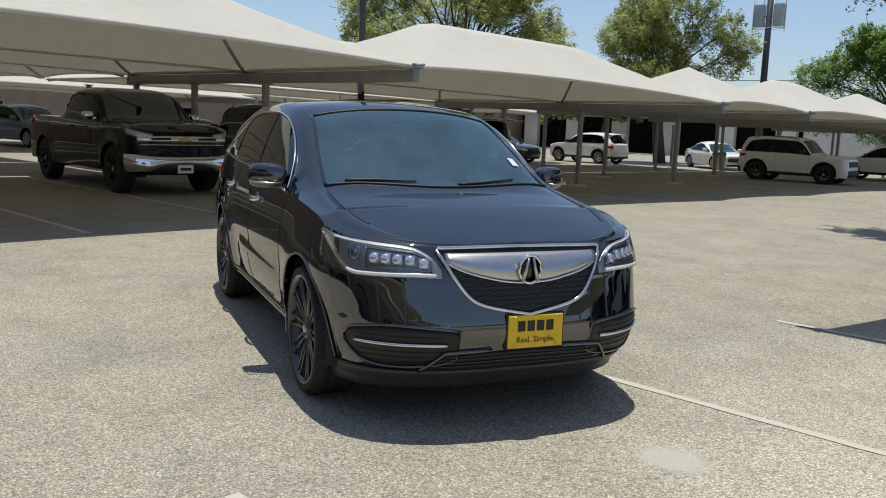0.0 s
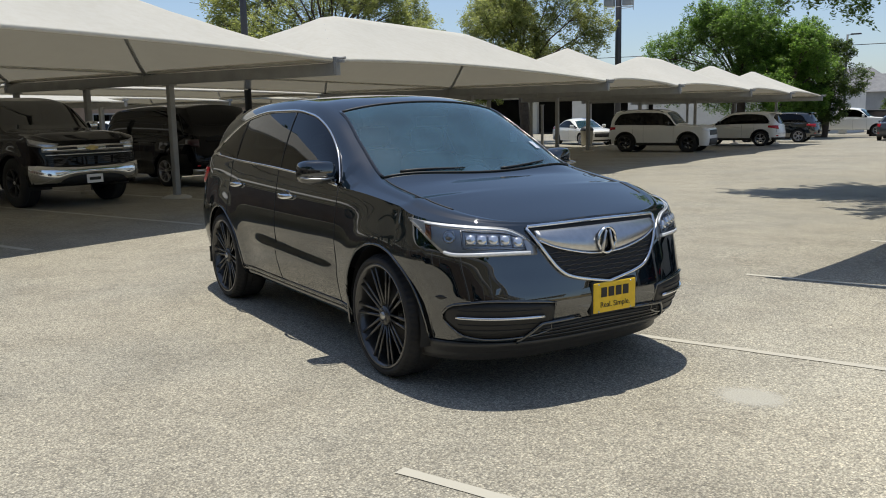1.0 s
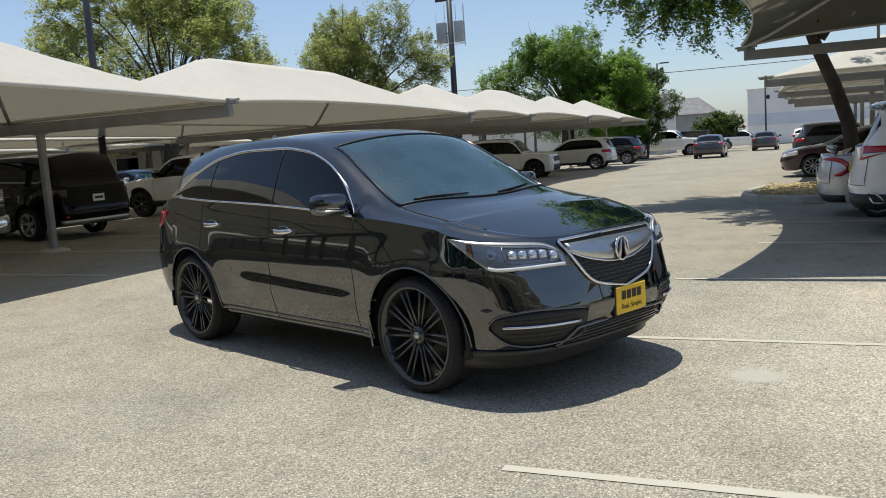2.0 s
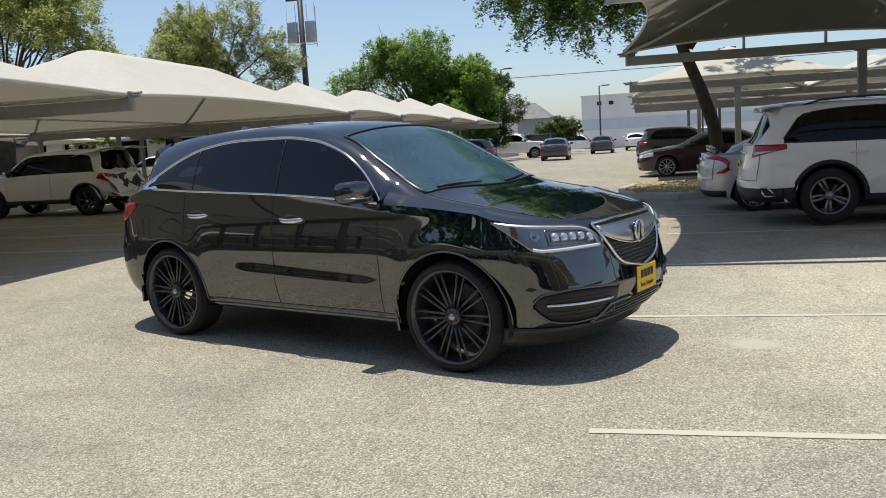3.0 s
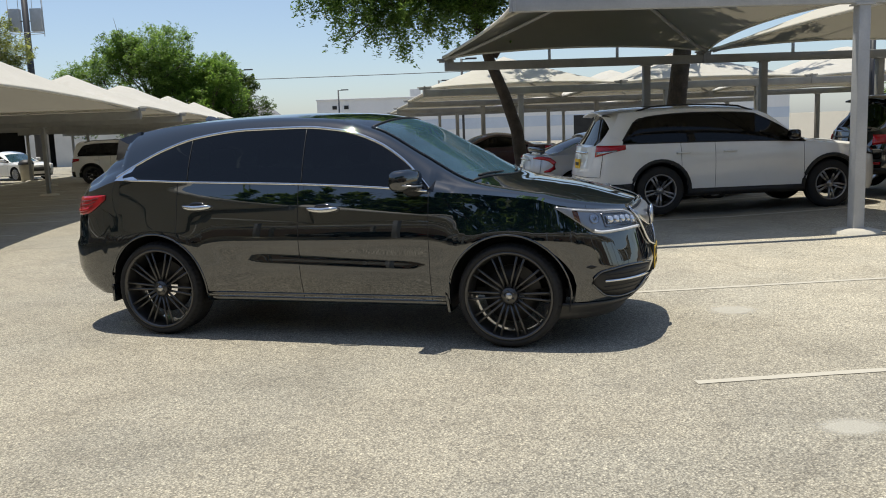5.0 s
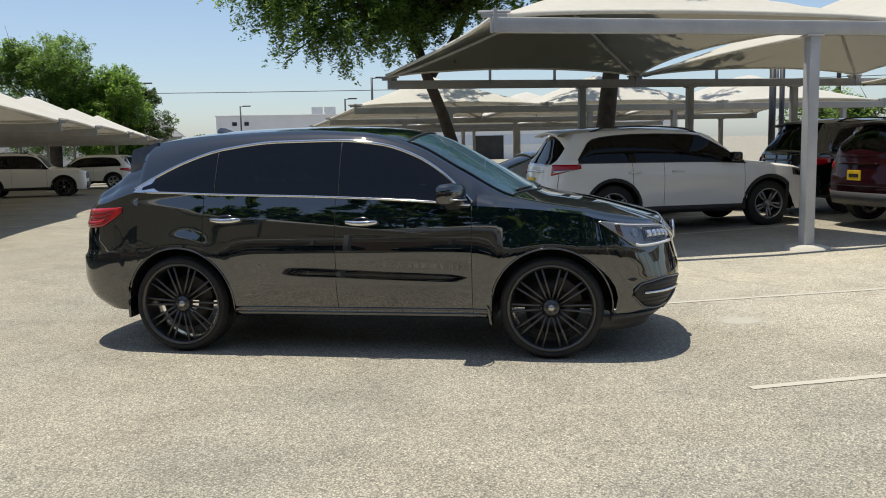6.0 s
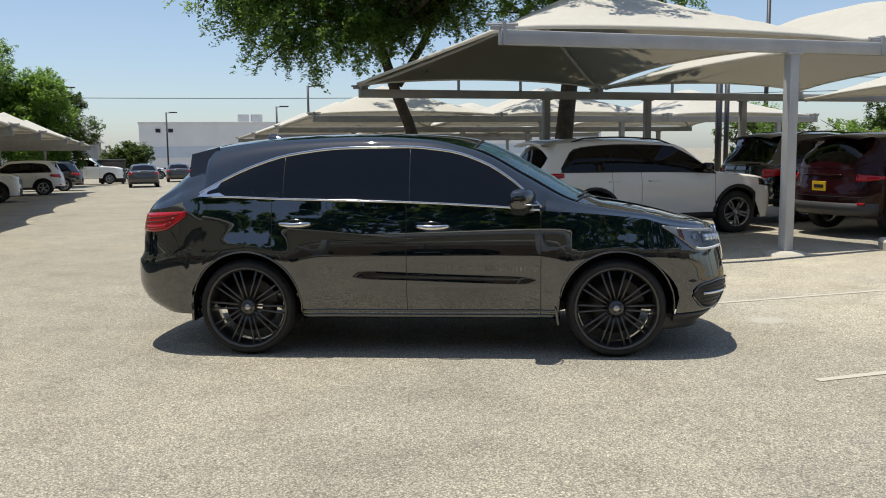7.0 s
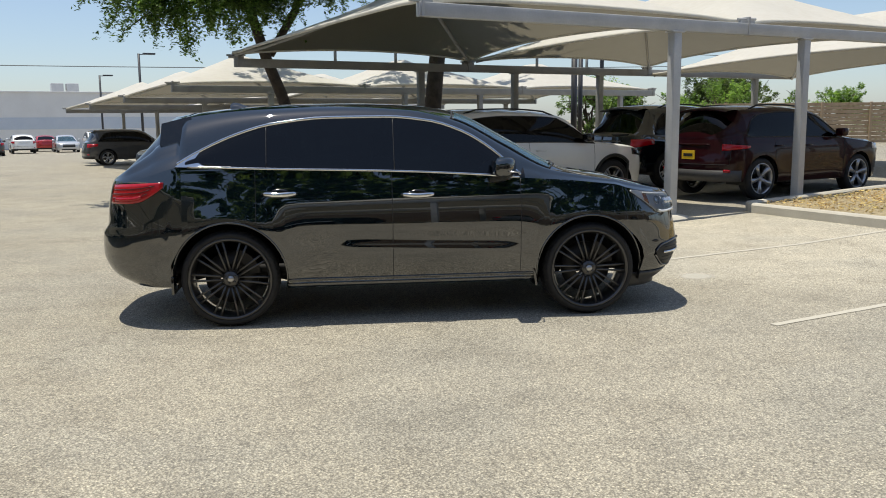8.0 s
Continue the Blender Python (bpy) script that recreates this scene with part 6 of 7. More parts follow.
    for y, z in ((-0.09, 0.602), (0.15, 0.602), (-0.09, 0.45), (0.15, 0.45)):
        bm = bmesh.new()
        add_lathe(bm, [(0.006, 0.0), (0.005, 0.003), (0.0, 0.0035)], 8, "x")
        bmesh.ops.transform(bm, matrix=pose(2.358, y, z), verts=bm.verts[:])
        part("plate_screw", bm, M_SATIN, pl)
    # roof spoiler with its fins, roof fin aerial
    bm = bmesh.new()
    rows = []
    for y in np.linspace(-0.60, 0.60, 21):
        k = 1 - 0.10 * (y / 0.6) ** 2
        zt = S.centre(-1.80) - 0.055 * (y / 0.6) ** 2
        rows.append([bm.verts.new(c) for c in ((-1.74, y, zt + 0.018), (-1.86, y, zt - 0.005), (-1.945 * k - 0.0, y * 0.99, zt - 0.045), (-1.955 * k, y * 0.99, zt - 0.07), (-1.90, y, zt - 0.085), (-1.80, y, zt - 0.09))])
    grid(bm, rows, wrap=False)
    bmesh.ops.recalc_face_normals(bm, faces=bm.faces[:])
    part("roof_spoiler", bm, M_BLACK, root)
    for sgn in (-1, 1):
        bm = bmesh.new()
        vs = [bm.verts.new(c) for c in ((-1.70, sgn * 0.60, 1.605), (-1.92, sgn * 0.60, 1.550), (-1.925, sgn * 0.61, 1.505), (-1.935, sgn * 0.64, 1.38), (-1.84, sgn * 0.665, 1.36), (-1.70, sgn * 0.665, 1.47))]
        bm.faces.new(vs)
        e = bmesh.ops.extrude_face_region(bm, geom=bm.faces[:])
        bmesh.ops.translate(bm, vec=(0, -sgn * 0.03, 0), verts=[g for g in e["geom"] if isinstance(g, bmesh.types.BMVert)])
        bmesh.ops.recalc_face_normals(bm, faces=bm.faces[:])
        part("spoiler_fin", bm, M_GLOSSBLK, root, smooth=False)
    bm = bmesh.new()
    rows = []
    for t, h in ((0, 0.0), (0.25, 0.02), (0.6, 0.05), (0.85, 0.06), (1.0, 0.045)):
        x = lerp(-1.28, -1.46, t)
        rows.append([bm.verts.new((x, y * (0.03 if k else 0.03), S.centre(x) - 0.01 + (h if y == 0 else h * 0.4 if abs(y) < 0.9 else 0))) for k, y in enumerate((-1, -0.5, 0, 0.5, 1))])
    grid(bm, rows)
    bmesh.ops.recalc_face_normals(bm, faces=bm.faces[:])
    part("roof_aerial", bm, M_BLACK, root)
    # cabin seen through the windscreen
    part("dashboard", box((0.62, -0.76, 0.86), (1.14, 0.76, 1.085), 0.06), M_DASH, root)
    for y0, y1 in ((-0.02, 0.24), (0.26, 0.56)):
        bm = bmesh.new()
        rows = []
        for i in range(13):
            t = i / 12
            y = lerp(y0, y1, t)
            hgt = 0.125 * math.sin(math.pi * t) ** 0.6
            rows.append([bm.verts.new((lerp(0.74, 1.06, v), y, 1.07 + hgt * math.sin(math.pi * (0.12 + 0.8 * v)))) for v in np.linspace(0, 1, 7)])
        grid(bm, rows)
        bmesh.ops.recalc_face_normals(bm, faces=bm.faces[:])
        part("dash_cowl", bm, M_SEAT, root, "pale grey hump on the dashboard")
    part("cabin_floor", box((-1.9, -0.8, 0.40), (0.9, 0.8, 0.46)), M_CABIN, root)
    for xs in (-0.05, -0.95):
        for sy in (-0.38, 0.38):
            bm = bmesh.new()
            add_box(bm, (xs - 0.05, sy - 0.25, 0.46), (xs + 0.5, sy + 0.25, 0.72), 0.07)
            add_box(bm, (xs - 0.2, sy - 0.24, 0.62), (xs - 0.02, sy + 0.24, 1.24), 0.07)
            add_box(bm, (xs - 0.2, sy - 0.14, 1.26), (xs - 0.08, sy + 0.14, 1.44), 0.05)
            part("seat", bm, M_SEAT, root, "grey leather seat with headrest")
    bm = bmesh.new()
    add_tube(bm, [(0.50 - 0.18 * 0.35 * math.sin(t), 0.38 + 0.18 * math.cos(t), 1.02 + 0.18 * math.sin(t)) for t in np.linspace(0, 2 * math.pi, 29)[:-1]], 0.016, 8, closed=True)
    add_tube(bm, [(0.52, 0.22, 1.02), (0.54, 0.38, 1.0), (0.52, 0.54, 1.02)], 0.02, 6)
    part("steering_wheel", bm, M_CABIN, root)
    part("rear_view_mirror", box((0.50, -0.13, 1.46), (0.53, 0.13, 1.53), 0.012), M_TRIM, root)
    part("window_sticker", box((0.772, 0.50, 1.335), (0.776, 0.56, 1.40)), M_WHITE, root, smooth=False)
    return root, S


hero()

# ---- other vehicles ----
W_ALLOY5 = wheel_set("alloy5", r=0.37, rim=0.245, w=0.23, spokes=5, pairs=True, spread_in=0.20, spread_out=0.17, tw=0.012, hub=0.06, mat=M_ALLOY)
W_ALLOY10 = wheel_set("alloy10", r=0.33, rim=0.235, w=0.21, spokes=10, tw=0.013, hub=0.06, mat=M_ALLOY)
W_MACH = wheel_set("machined", r=0.385, rim=0.25, w=0.24, spokes=5, pairs=True, spread_in=0.25, spread_out=0.13, tw=0.013, hub=0.06, mat=M_GUNMETAL)
W_STAR = wheel_set("star", r=0.37, rim=0.265, w=0.23, spokes=5, tw=0.026, hub=0.05, flare=1.5, root=0.9, mat=M_ALLOY)
W_TRUCK = wheel_set("truck", r=0.45, rim=0.25, w=0.30, spokes=6, tw=0.022, hub=0.08, mat=M_TRIM)
W_DARK = wheel_set("dark", r=0.40, rim=0.245, w=0.27, spokes=6, tw=0.022, hub=0.08, mat=M_RIMBLK)


def at(x, y, yaw, z=None):
    return pose(x, y, gz(x, y) if z is None else z, 0, 0, yaw)


def suv(**k):
    d = dict(L=4.6, W=0.92, H=1.68, wb=2.7, fo=0.90, belt=1.08, hood=1.06, nose=0.82, cowl=0.98, wtop=0.30, rtop=-1.80, rbase=-2.16, deck=1.06, r=0.36)
    d.update(k)
    return quick_profile(**d)


def sedan(**k):
    d = dict(L=4.7, W=0.91, H=1.44, wb=2.75, fo=0.92, belt=0.96, hood=0.92, nose=0.68, cowl=0.95, wtop=0.15, rtop=-0.95, rbase=-1.65, deck=1.02, r=0.33, sill=0.24, roofy=0.58)
    d.update(k)
    return quick_profile(**d)


def pickup(**k):
    d = dict(L=5.85, W=1.02, H=1.95, wb=3.75, fo=0.98, belt=1.32, hood=1.30, nose=1.06, cowl=1.35, wtop=0.75, rtop=-0.62, rbase=-0.80, deck=1.34, r=0.41, sill=0.46, bed=0.85, roofy=0.66)
    d.update(k)
    return quick_profile(**d)


# canopy block beside the hero car
plain_car("white_sport_utility_car", "white sport utility car with black arch trim under a canopy", "car", at(1.02, 11.30, -1.5, 0.02), suv(L=4.88, W=0.96, H=1.72, wb=2.79, fo=0.95, belt=1.12, hood=1.10, nose=0.86, cowl=1.05, wtop=0.35, rtop=-2.08, rbase=-2.36, deck=1.10, r=0.385), M_WHITE, W_MACH, cladding=True, rails=True, plate=("rear", M_YELLOW), lamp_up=0.08, valance=0.19, spoiler=True, insert=True, lamp_mat=M_GLOSSBLK)
plain_car("silver_hatchback", "silver hatchback with red wrap-round tail lamps under a canopy", "car", at(0.30, 14.0, 0), sedan(L=4.5, W=0.90, H=1.42, wb=2.70, rtop=-0.9, rbase=-1.85, deck=1.0), M_SILVER, W_ALLOY10, plate=("rear", M_WHITE), tail_style="hook", spoiler=True)
plain_car("maroon_sport_utility_car", "dark maroon sport utility car with yellow dealer plate", "car", at(5.25, 9.05, 0, 0.12), suv(L=4.48, W=0.925, H=1.66, wb=2.67, belt=1.08), M_MAROON, W_STAR, rails=True, plate=("rear", M_YELLOW), lower=M_GREYPLASTIC, spoiler=True, tail_style="slim")
plain_car("black_sport_utility_car", "black sport utility car parked nose in", "car", at(5.9, 12.0, 0, 0.12), suv(L=4.6, H=1.72), M_BLACK, W_ALLOY5, rails=True, spoiler=True)
plain_car("dark_wine_sedan", "dark wine sedan parked nose out under a canopy", "car", at(-0.75, 27.0, 180), sedan(L=4.85, W=0.93, H=1.46), M_WINE, W_ALLOY10)
plain_car("pale_gold_sedan", "pale gold sedan parked nose out under a canopy", "car", at(-0.3, 30.6, 180), sedan(), M_GOLD, W_ALLOY10)
plain_car("grey_sport_utility_car", "dark grey sport utility car with black wheels", "car", at(-0.8, 41.0, 0), suv(), M_GREY, W_ALLOY5, spoiler=True)

# row across the lane
TRUCK = pickup(W=1.03, H=2.0, belt=1.36, hood=1.36, nose=1.12, deck=1.38, sill=0.42, r=0.45, nose_round=0.45, tail_round=0.35, square=3.8)
TRUCK["screen_mat"] = M_SCREEN
plain_car("black_pickup_truck", "black pickup truck with chrome grille bars, parked nose out", "pickup truck", at(-17.95, 8.45, -3), TRUCK, M_BLACKOLD, W_TRUCK, grille="chrome", plate=("front", M_WHITE), front_bar=True, lamp_mat=M_REFLECTOR)
# dark wine on the tail lamps stands in for the canopy's shade
plain_car("old_black_sport_utility_car", "old black square-backed sport utility car with chrome rear bumper", "car", at(-19.35, 12.95, 176), suv(L=5.4, W=0.98, H=1.90, wb=3.2, fo=0.95, belt=1.18, hood=1.16, nose=0.9, cowl=1.15, wtop=0.6, rtop=-2.46, rbase=-2.54, deck=1.16, r=0.37, roofy=0.76, tail_round=0.34, nose_round=0.5, square=4.5), M_BLACKOLD, W_ALLOY5, plate=("rear", M_WHITE), lower=M_SATIN, tail_mat=M_WINE, valance=0.12)


def crumple(v):
    """The rear end pushed in and torn."""
    if v.x > -1.6:
        return v
    k = min(1.0, (-1.6 - v.x) / 0.75)
    q = v * 4.0
    return v + Vector((0.26 * k + 0.16 * k * noise.noise(q), 0.12 * k * noise.noise(q + Vector((9, 2, 1))), 0.12 * k * noise.noise(q + Vector((3, 7, 5)))))


def torn_sheet(x0, x1, y0, y1, z, lift, amp, seed):
    """A buckled sheet of bodywork, folded along its middle."""
    bm = bmesh.new()
    rows = []
    for i in range(13):
        row = []
        for j in range(13):
            u, v = i / 12, j / 12
            k = Vector((u * 3.1 + seed, v * 2.7, seed))
            fold = abs(u - 0.55) * 1.2
            row.append(bm.verts.new(Vector((lerp(x0, x1, u), lerp(y0, y1, v), z + lift * u - 0.16 * fold)) + amp * Vector((noise.noise(k), noise.noise(k + Vector((5, 1, 2))), 1.4 * noise.noise(k + Vector((2, 8, 4)))))))
        rows.append(row)
    grid(bm, rows)
    bmesh.ops.recalc_face_normals(bm, faces=bm.faces[:])
    bmesh.ops.solidify(bm, geom=bm.faces[:], thickness=0.012)
    return bm


wreck, wreck_shell = plain_car("wrecked_white_car", "white crossover car with a crushed rear end", "car", at(-19.1, 19.3, 180), suv(L=5.05, W=0.96, H=1.82, wb=3.0, fo=0.92, belt=1.18, hood=1.18, nose=0.93, cowl=1.08, wtop=0.5, deck=1.14, rtop=-1.95, rbase=-2.35, r=0.40, sill=0.38), M_WHITE, W_DARK, damage=crumple, cladding=True)
part("bent_tailgate", torn_sheet(-1.15, -2.55, -0.80, 0.86, 1.70, 0.20, 0.05, 3), M_WHITE, wreck, "crumpled white tailgate sheet thrown up over the roof")
part("torn_quarter", torn_sheet(-2.10, -2.55, 0.50, 0.98, 1.20, -0.50, 0.05, 7), M_WHITE, wreck, "torn white rear quarter")
part("hanging_bumper", torn_sheet(-2.00, -2.65, 0.10, 0.99, 0.74, -0.16, 0.04, 11), M_CREAM, wreck, "white bumper cover hanging loose")
part("exposed_frame", torn_sheet(-2.20, -2.38, -0.64, 0.74, 1.22, -0.60, 0.05, 15), M_RUST, wreck, "dark bare metal behind the torn panels")
for yy in (-0.45, 0.1, 0.55):
    part("bent_bar", tube([(-2.05, yy, 0.76), (-2.3, yy + 0.08, 0.90), (-2.5, yy - 0.05, 0.74), (-2.6, yy + 0.1, 0.96)], 0.022, 6), M_DISC, wreck)
plain_car("white_crossover_car", "white crossover car parked nose in", "car", at(-28.1, 39.6, 178), suv(L=4.55, H=1.66), M_WHITE, W_ALLOY5, cladding=True, spoiler=True)
plain_car("white_off_road_car", "white boxy off-road car with black roof and arches", "car", at(-14.75, 35.2, 4), suv(L=4.4, W=0.94, H=1.78, wb=2.67, fo=0.86, belt=1.14, hood=1.14, nose=0.92, cowl=0.85, wtop=0.42, rtop=-1.95, rbase=-2.14, deck=1.12, r=0.38, roofy=0.70, tail_round=0.38, nose_round=0.42, square=4.0), M_WHITE, W_DARK, cladding=True, rails=True, lower=M_TRIM, valance=0.22)
plain_car("silver_crossover_car", "silver white crossover car parked nose in", "car", at(-13.95, 43.3, 182), suv(L=4.43, H=1.67, wb=2.6), M_CREAM, W_ALLOY5, cladding=True, spoiler=True)
plain_car("black_crossover_car", "black crossover car parked nose in", "car", at(-13.7, 49.6, 182), suv(L=4.6), M_BLACK, W_ALLOY5, spoiler=True)
plain_car("white_sedan", "white sedan standing in the sun behind the canopies", "car", at(-22.6, 43.6, -36), sedan(L=4.65, H=1.46), M_WHITE, W_ALLOY10)
# end of the lane
plain_car("white_pickup_truck", "white crew cab pickup truck at the end of the lane", "pickup truck", at(-12.6, 64.6, 0), pickup(L=5.9), M_WHITE, W_ALLOY5)
plain_car("dark_sedan", "dark sedan seen from behind in the lane", "car", at(-8.3, 54.8, 92), sedan(), M_GREY, W_ALLOY10)
plain_car("white_estate_car", "white crossover car across the end of the lane", "car", at(-8.6, 82.5, 3), suv(), M_WHITE, W_ALLOY5)
for nm, lab, x, y, yaw, pr, mt in (("black_sedan", "black sedan parked by the far building", -5.9, 69, 90, sedan(), M_GREY), ("white_hatchback", "white hatchback parked by the far building", -3.3, 76, 90, suv(H=1.55), M_WHITE), ("red_sedan", "red sedan parked by the far building", -0.9, 84, 90, sedan(), M_RED), ("silver_sedan", "silver sedan parked by the far building", 0.1, 77, -90, sedan(), M_SILVER), ("white_van_like_car", "white crossover parked by the far building", 2.7, 78, -90, suv(), M_WHITE)):
    plain_car(nm, lab, "car", at(x, y, yaw), pr, mt, W_ALLOY10, group="cars by the far building")
for nm, lab, x, y, yaw, pr, mt in (("silver_row_car", "silver sedan among the rows under the canopies", -28.4, 24.4, 0, sedan(), M_SILVER), ("blue_row_car", "dark blue sedan among the rows under the canopies", -28.6, 27.2, 0, sedan(), M_BLUE), ("white_row_car", "white crossover among the rows under the canopies", -28.2, 30.0, 180, suv(), M_WHITE), ("grey_row_car", "grey sedan among the rows under the canopies", -29.0, 33.2, 0, sedan(), M_GREY), ("pale_gold_row_car", "pale gold sedan in the sun beyond the canopies", -48.0, 27.0, 0, sedan(), M_GOLD), ("white_far_row_car", "white crossover in the sun beyond the canopies", -48.0, 31.5, 0, suv(), M_WHITE), ("blue_far_row_car", "blue crossover in the sun beyond the canopies", -48.5, 36.0, 0, suv(), M_BLUE), ("silver_parked_car", "silver crossover in the shade of a far canopy", -34.5, 16.5, 0, suv(), M_SILVER), ("blue_parked_car", "blue sedan under a far canopy", -39.5, 22.5, 0, sedan(), M_BLUE), ("white_parked_car", "white sedan under a far canopy", -34.2, 24.8, 180, sedan(), M_WHITE), ("grey_parked_car", "dark grey crossover under a far canopy", -39.0, 29.8, 0, suv(), M_GREY), ("pale_parked_car", "pale blue sedan under a far canopy", -34.4, 33.4, 180, sedan(), M_BLUE), ("blue_far_car", "blue-grey crossover in the sun behind the canopies", -37.0, 13.4, 12, suv(), M_BLUE)):
    plain_car(nm, lab, "car", at(x, y, yaw), pr, mt, W_ALLOY10, group="cars under the far canopies")

# unseen dark cars, added to deepen the dark band mirrored in the flank
for nm, lab, x, y, yaw, pr, mt in (("dark_parked_car", "dark grey sport utility car under a canopy", -17.0, -8.6, 90, suv(), M_GREY), ("black_parked_car", "black sport utility car under a canopy", -11.6, -8.8, 90, suv(H=1.75), M_BLACKOLD), ("dark_parked_sedan", "dark grey sedan under a canopy", -6.0, -8.6, -90, sedan(), M_GREY), ("wine_parked_car", "dark wine sport utility car under a canopy", -0.4, -8.7, 90, suv(), M_WINE)):
    plain_car(nm, lab, "car", at(x, y, yaw), pr, mt, W_ALLOY10, group="cars opposite the black car")
# ---- trees ----
def tree(name, label, x, y, trunk, limbs, blobs, leaves, leaf, leaf_mat, seed, droop=0.0):
    """A tapered trunk, forking limbs, and a crown of many small leaf blades gathered in clumps."""
    rnd = random.Random(seed)
    root = thing(name, label, "tree", pose(x, y, gz(x, y)))
    bm = bmesh.new()
    add_tube(bm, [t[:3] for t in trunk], [t[3] for t in trunk], 10)
    part("trunk", bm, M_BARK, root)
    bm = bmesh.new()
    for pts in limbs:
        add_tube(bm, [p[:3] for p in pts], [p[3] for p in pts], 7)
    fork = Vector(trunk[-1][:3])
    for (c, r) in blobs:
        c = Vector(c)
        mid = fork.lerp(c, 0.5) + Vector((rnd.uniform(-0.4, 0.4), rnd.uniform(-0.4, 0.4), 0.3))
        add_tube(bm, [fork, mid, c], [0.085, 0.045, 0.015], 6)
        for k in range(4):
            e = c + Vector([rnd.gauss(0, 0.55) * r for _ in range(3)])
            add_tube(bm, [mid.lerp(c, 0.6), e], [0.035, 0.008], 5)
    part("branch", bm, M_BARK, root)
    verts, faces = [], []
    tot = sum(r * r for c, r in blobs)
    for c, r in blobs:
        c = Vector(c)
        n = int(leaves * r * r / tot)
        per = 70 if droop else 34
        clumps = max(6, n // per)
        for q in range(clumps):
            d = Vector([rnd.gauss(0, 1) for _ in range(3)])
            d.normalize()
            rad = r * (0.40 + 0.55 * rnd.random() ** 0.6) if not droop else r * (0.2 + 0.85 * rnd.random())
            cc = c + Vector((d.x * rad, d.y * rad, d.z * rad * 0.8))
            if droop:
                hang = Vector((d.x * 0.5 + rnd.gauss(0, 0.25), d.y * 0.5 + rnd.gauss(0, 0.25), -rnd.uniform(0.4, 1.0))) * (droop * rnd.uniform(0.5, 1.6))
            else:
                # a leafy shoot that grows outwards and up
                hang = (d + Vector((rnd.gauss(0, 0.35), rnd.gauss(0, 0.35), rnd.uniform(0.0, 0.9)))) * rnd.uniform(0.12, 0.34) * min(r, 1.6)
            thick = 0.075 if droop else rnd.uniform(0.07, 0.15) * min(r, 1.6)
            for k in range(n // clumps):
                t = rnd.random()
                bend = t * t if droop else t
                p = cc + Vector((hang.x * t, hang.y * t, hang.z * bend)) + Vector([rnd.gauss(0, thick * (1.35 - 0.95 * t)) for _ in range(3)])
                nn = Vector((rnd.gauss(0, 0.55), rnd.gauss(0, 0.55), 1.0)).normalized()
                ax = nn.cross(Vector((rnd.gauss(0, 1), rnd.gauss(0, 1), rnd.gauss(0, 0.3)))).normalized()
                bx = nn.cross(ax)
                s = leaf * rnd.uniform(0.6, 1.3)
                i = len(verts)
                verts.extend((p - ax * s, p + bx * s * 0.42, p + ax * s, p - bx * s * 0.42))
                faces.append((i, i + 1, i + 2, i + 3))
    me = bpy.data.meshes.new("crown")
    me.from_pydata(verts, [], faces)
    me.materials.append(leaf_mat)
    o = new("crown", me)
    o.parent = root
    return root


def blobs_for(rnd, n, rx, ry, z0, z1, r0, r1):
    out = []
    for _ in range(n):
        a, k = rnd.uniform(0, 2 * math.pi), math.sqrt(rnd.random())
        t = rnd.random()
        z = lerp(z0, z1, t)
        s = 1 - 0.38 * max(0.0, t - 0.5) / 0.5
        out.append(((rx * k * s * math.cos(a), ry * k * s * math.sin(a), z), rnd.uniform(r0, r1)))
    return out


rt = random.Random(5)
bl = [((-5.0, -0.8, 5.1), 0.7), ((-4.3, -1.0, 4.55), 0.8), ((-3.5, -1.1, 4.2), 0.9), ((-2.7, -0.9, 4.15), 0.95), ((-1.9, -1.1, 4.35), 0.9), ((-1.2, -1.3, 4.55), 0.8), ((-4.2, -0.5, 5.6), 1.1), ((-3.0, -0.7, 5.4), 1.4), ((-1.8, -0.7, 5.5), 1.5), ((-0.5, -0.9, 5.7), 1.4), ((0.7, -1.6, 5.8), 1.2), ((-3.4, 0.9, 5.6), 1.3), ((-2.0, 1.2, 6.0), 1.5), ((0.8, -3.4, 5.8), 1.0), ((2.2, -2.8, 5.9), 1.1), ((-0.6, -3.0, 5.9), 1.0), ((-0.4, -1.0, 4.8), 0.8), ((0.3, -0.9, 5.0), 0.8), ((-1.0, -0.3, 4.6), 0.9), ((-2.0, -2.2, 6.2), 1.1), ((-1.2, -3.4, 6.2), 1.2), ((0.0, -2.2, 6.2), 1.2), ((0.2, -4.0, 6.3), 1.1), ((1.3, -3.2, 6.3), 1.2), ((1.3, -1.8, 6.2), 1.1), ((2.5, -3.7, 6.3), 0.9), ((-2.4, -3.6, 6.3), 0.8), ((-1.0, 3.6, 6.6), 1.0), ((1.2, 3.9, 6.6), 0.9), ((-0.2, 0.8, 7.2), 1.7), ((-1.6, 0.0, 7.6), 1.7), ((-3.2, 0.0, 7.0), 1.5), ((-1.2, -4.8, 5.9), 0.7), ((-0.3, -5.6, 6.0), 0.9), ((-1.3, -6.2, 6.0), 0.6), ((-0.5, -7.2, 6.1), 0.8), ((-1.3, -7.6, 6.0), 0.5), ((0.7, -5.0, 6.2), 0.9), ((0.6, -6.6, 6.2), 0.8), ((1.7, -4.8, 6.3), 0.7), ((0.4, -8.2, 6.2), 0.6)]
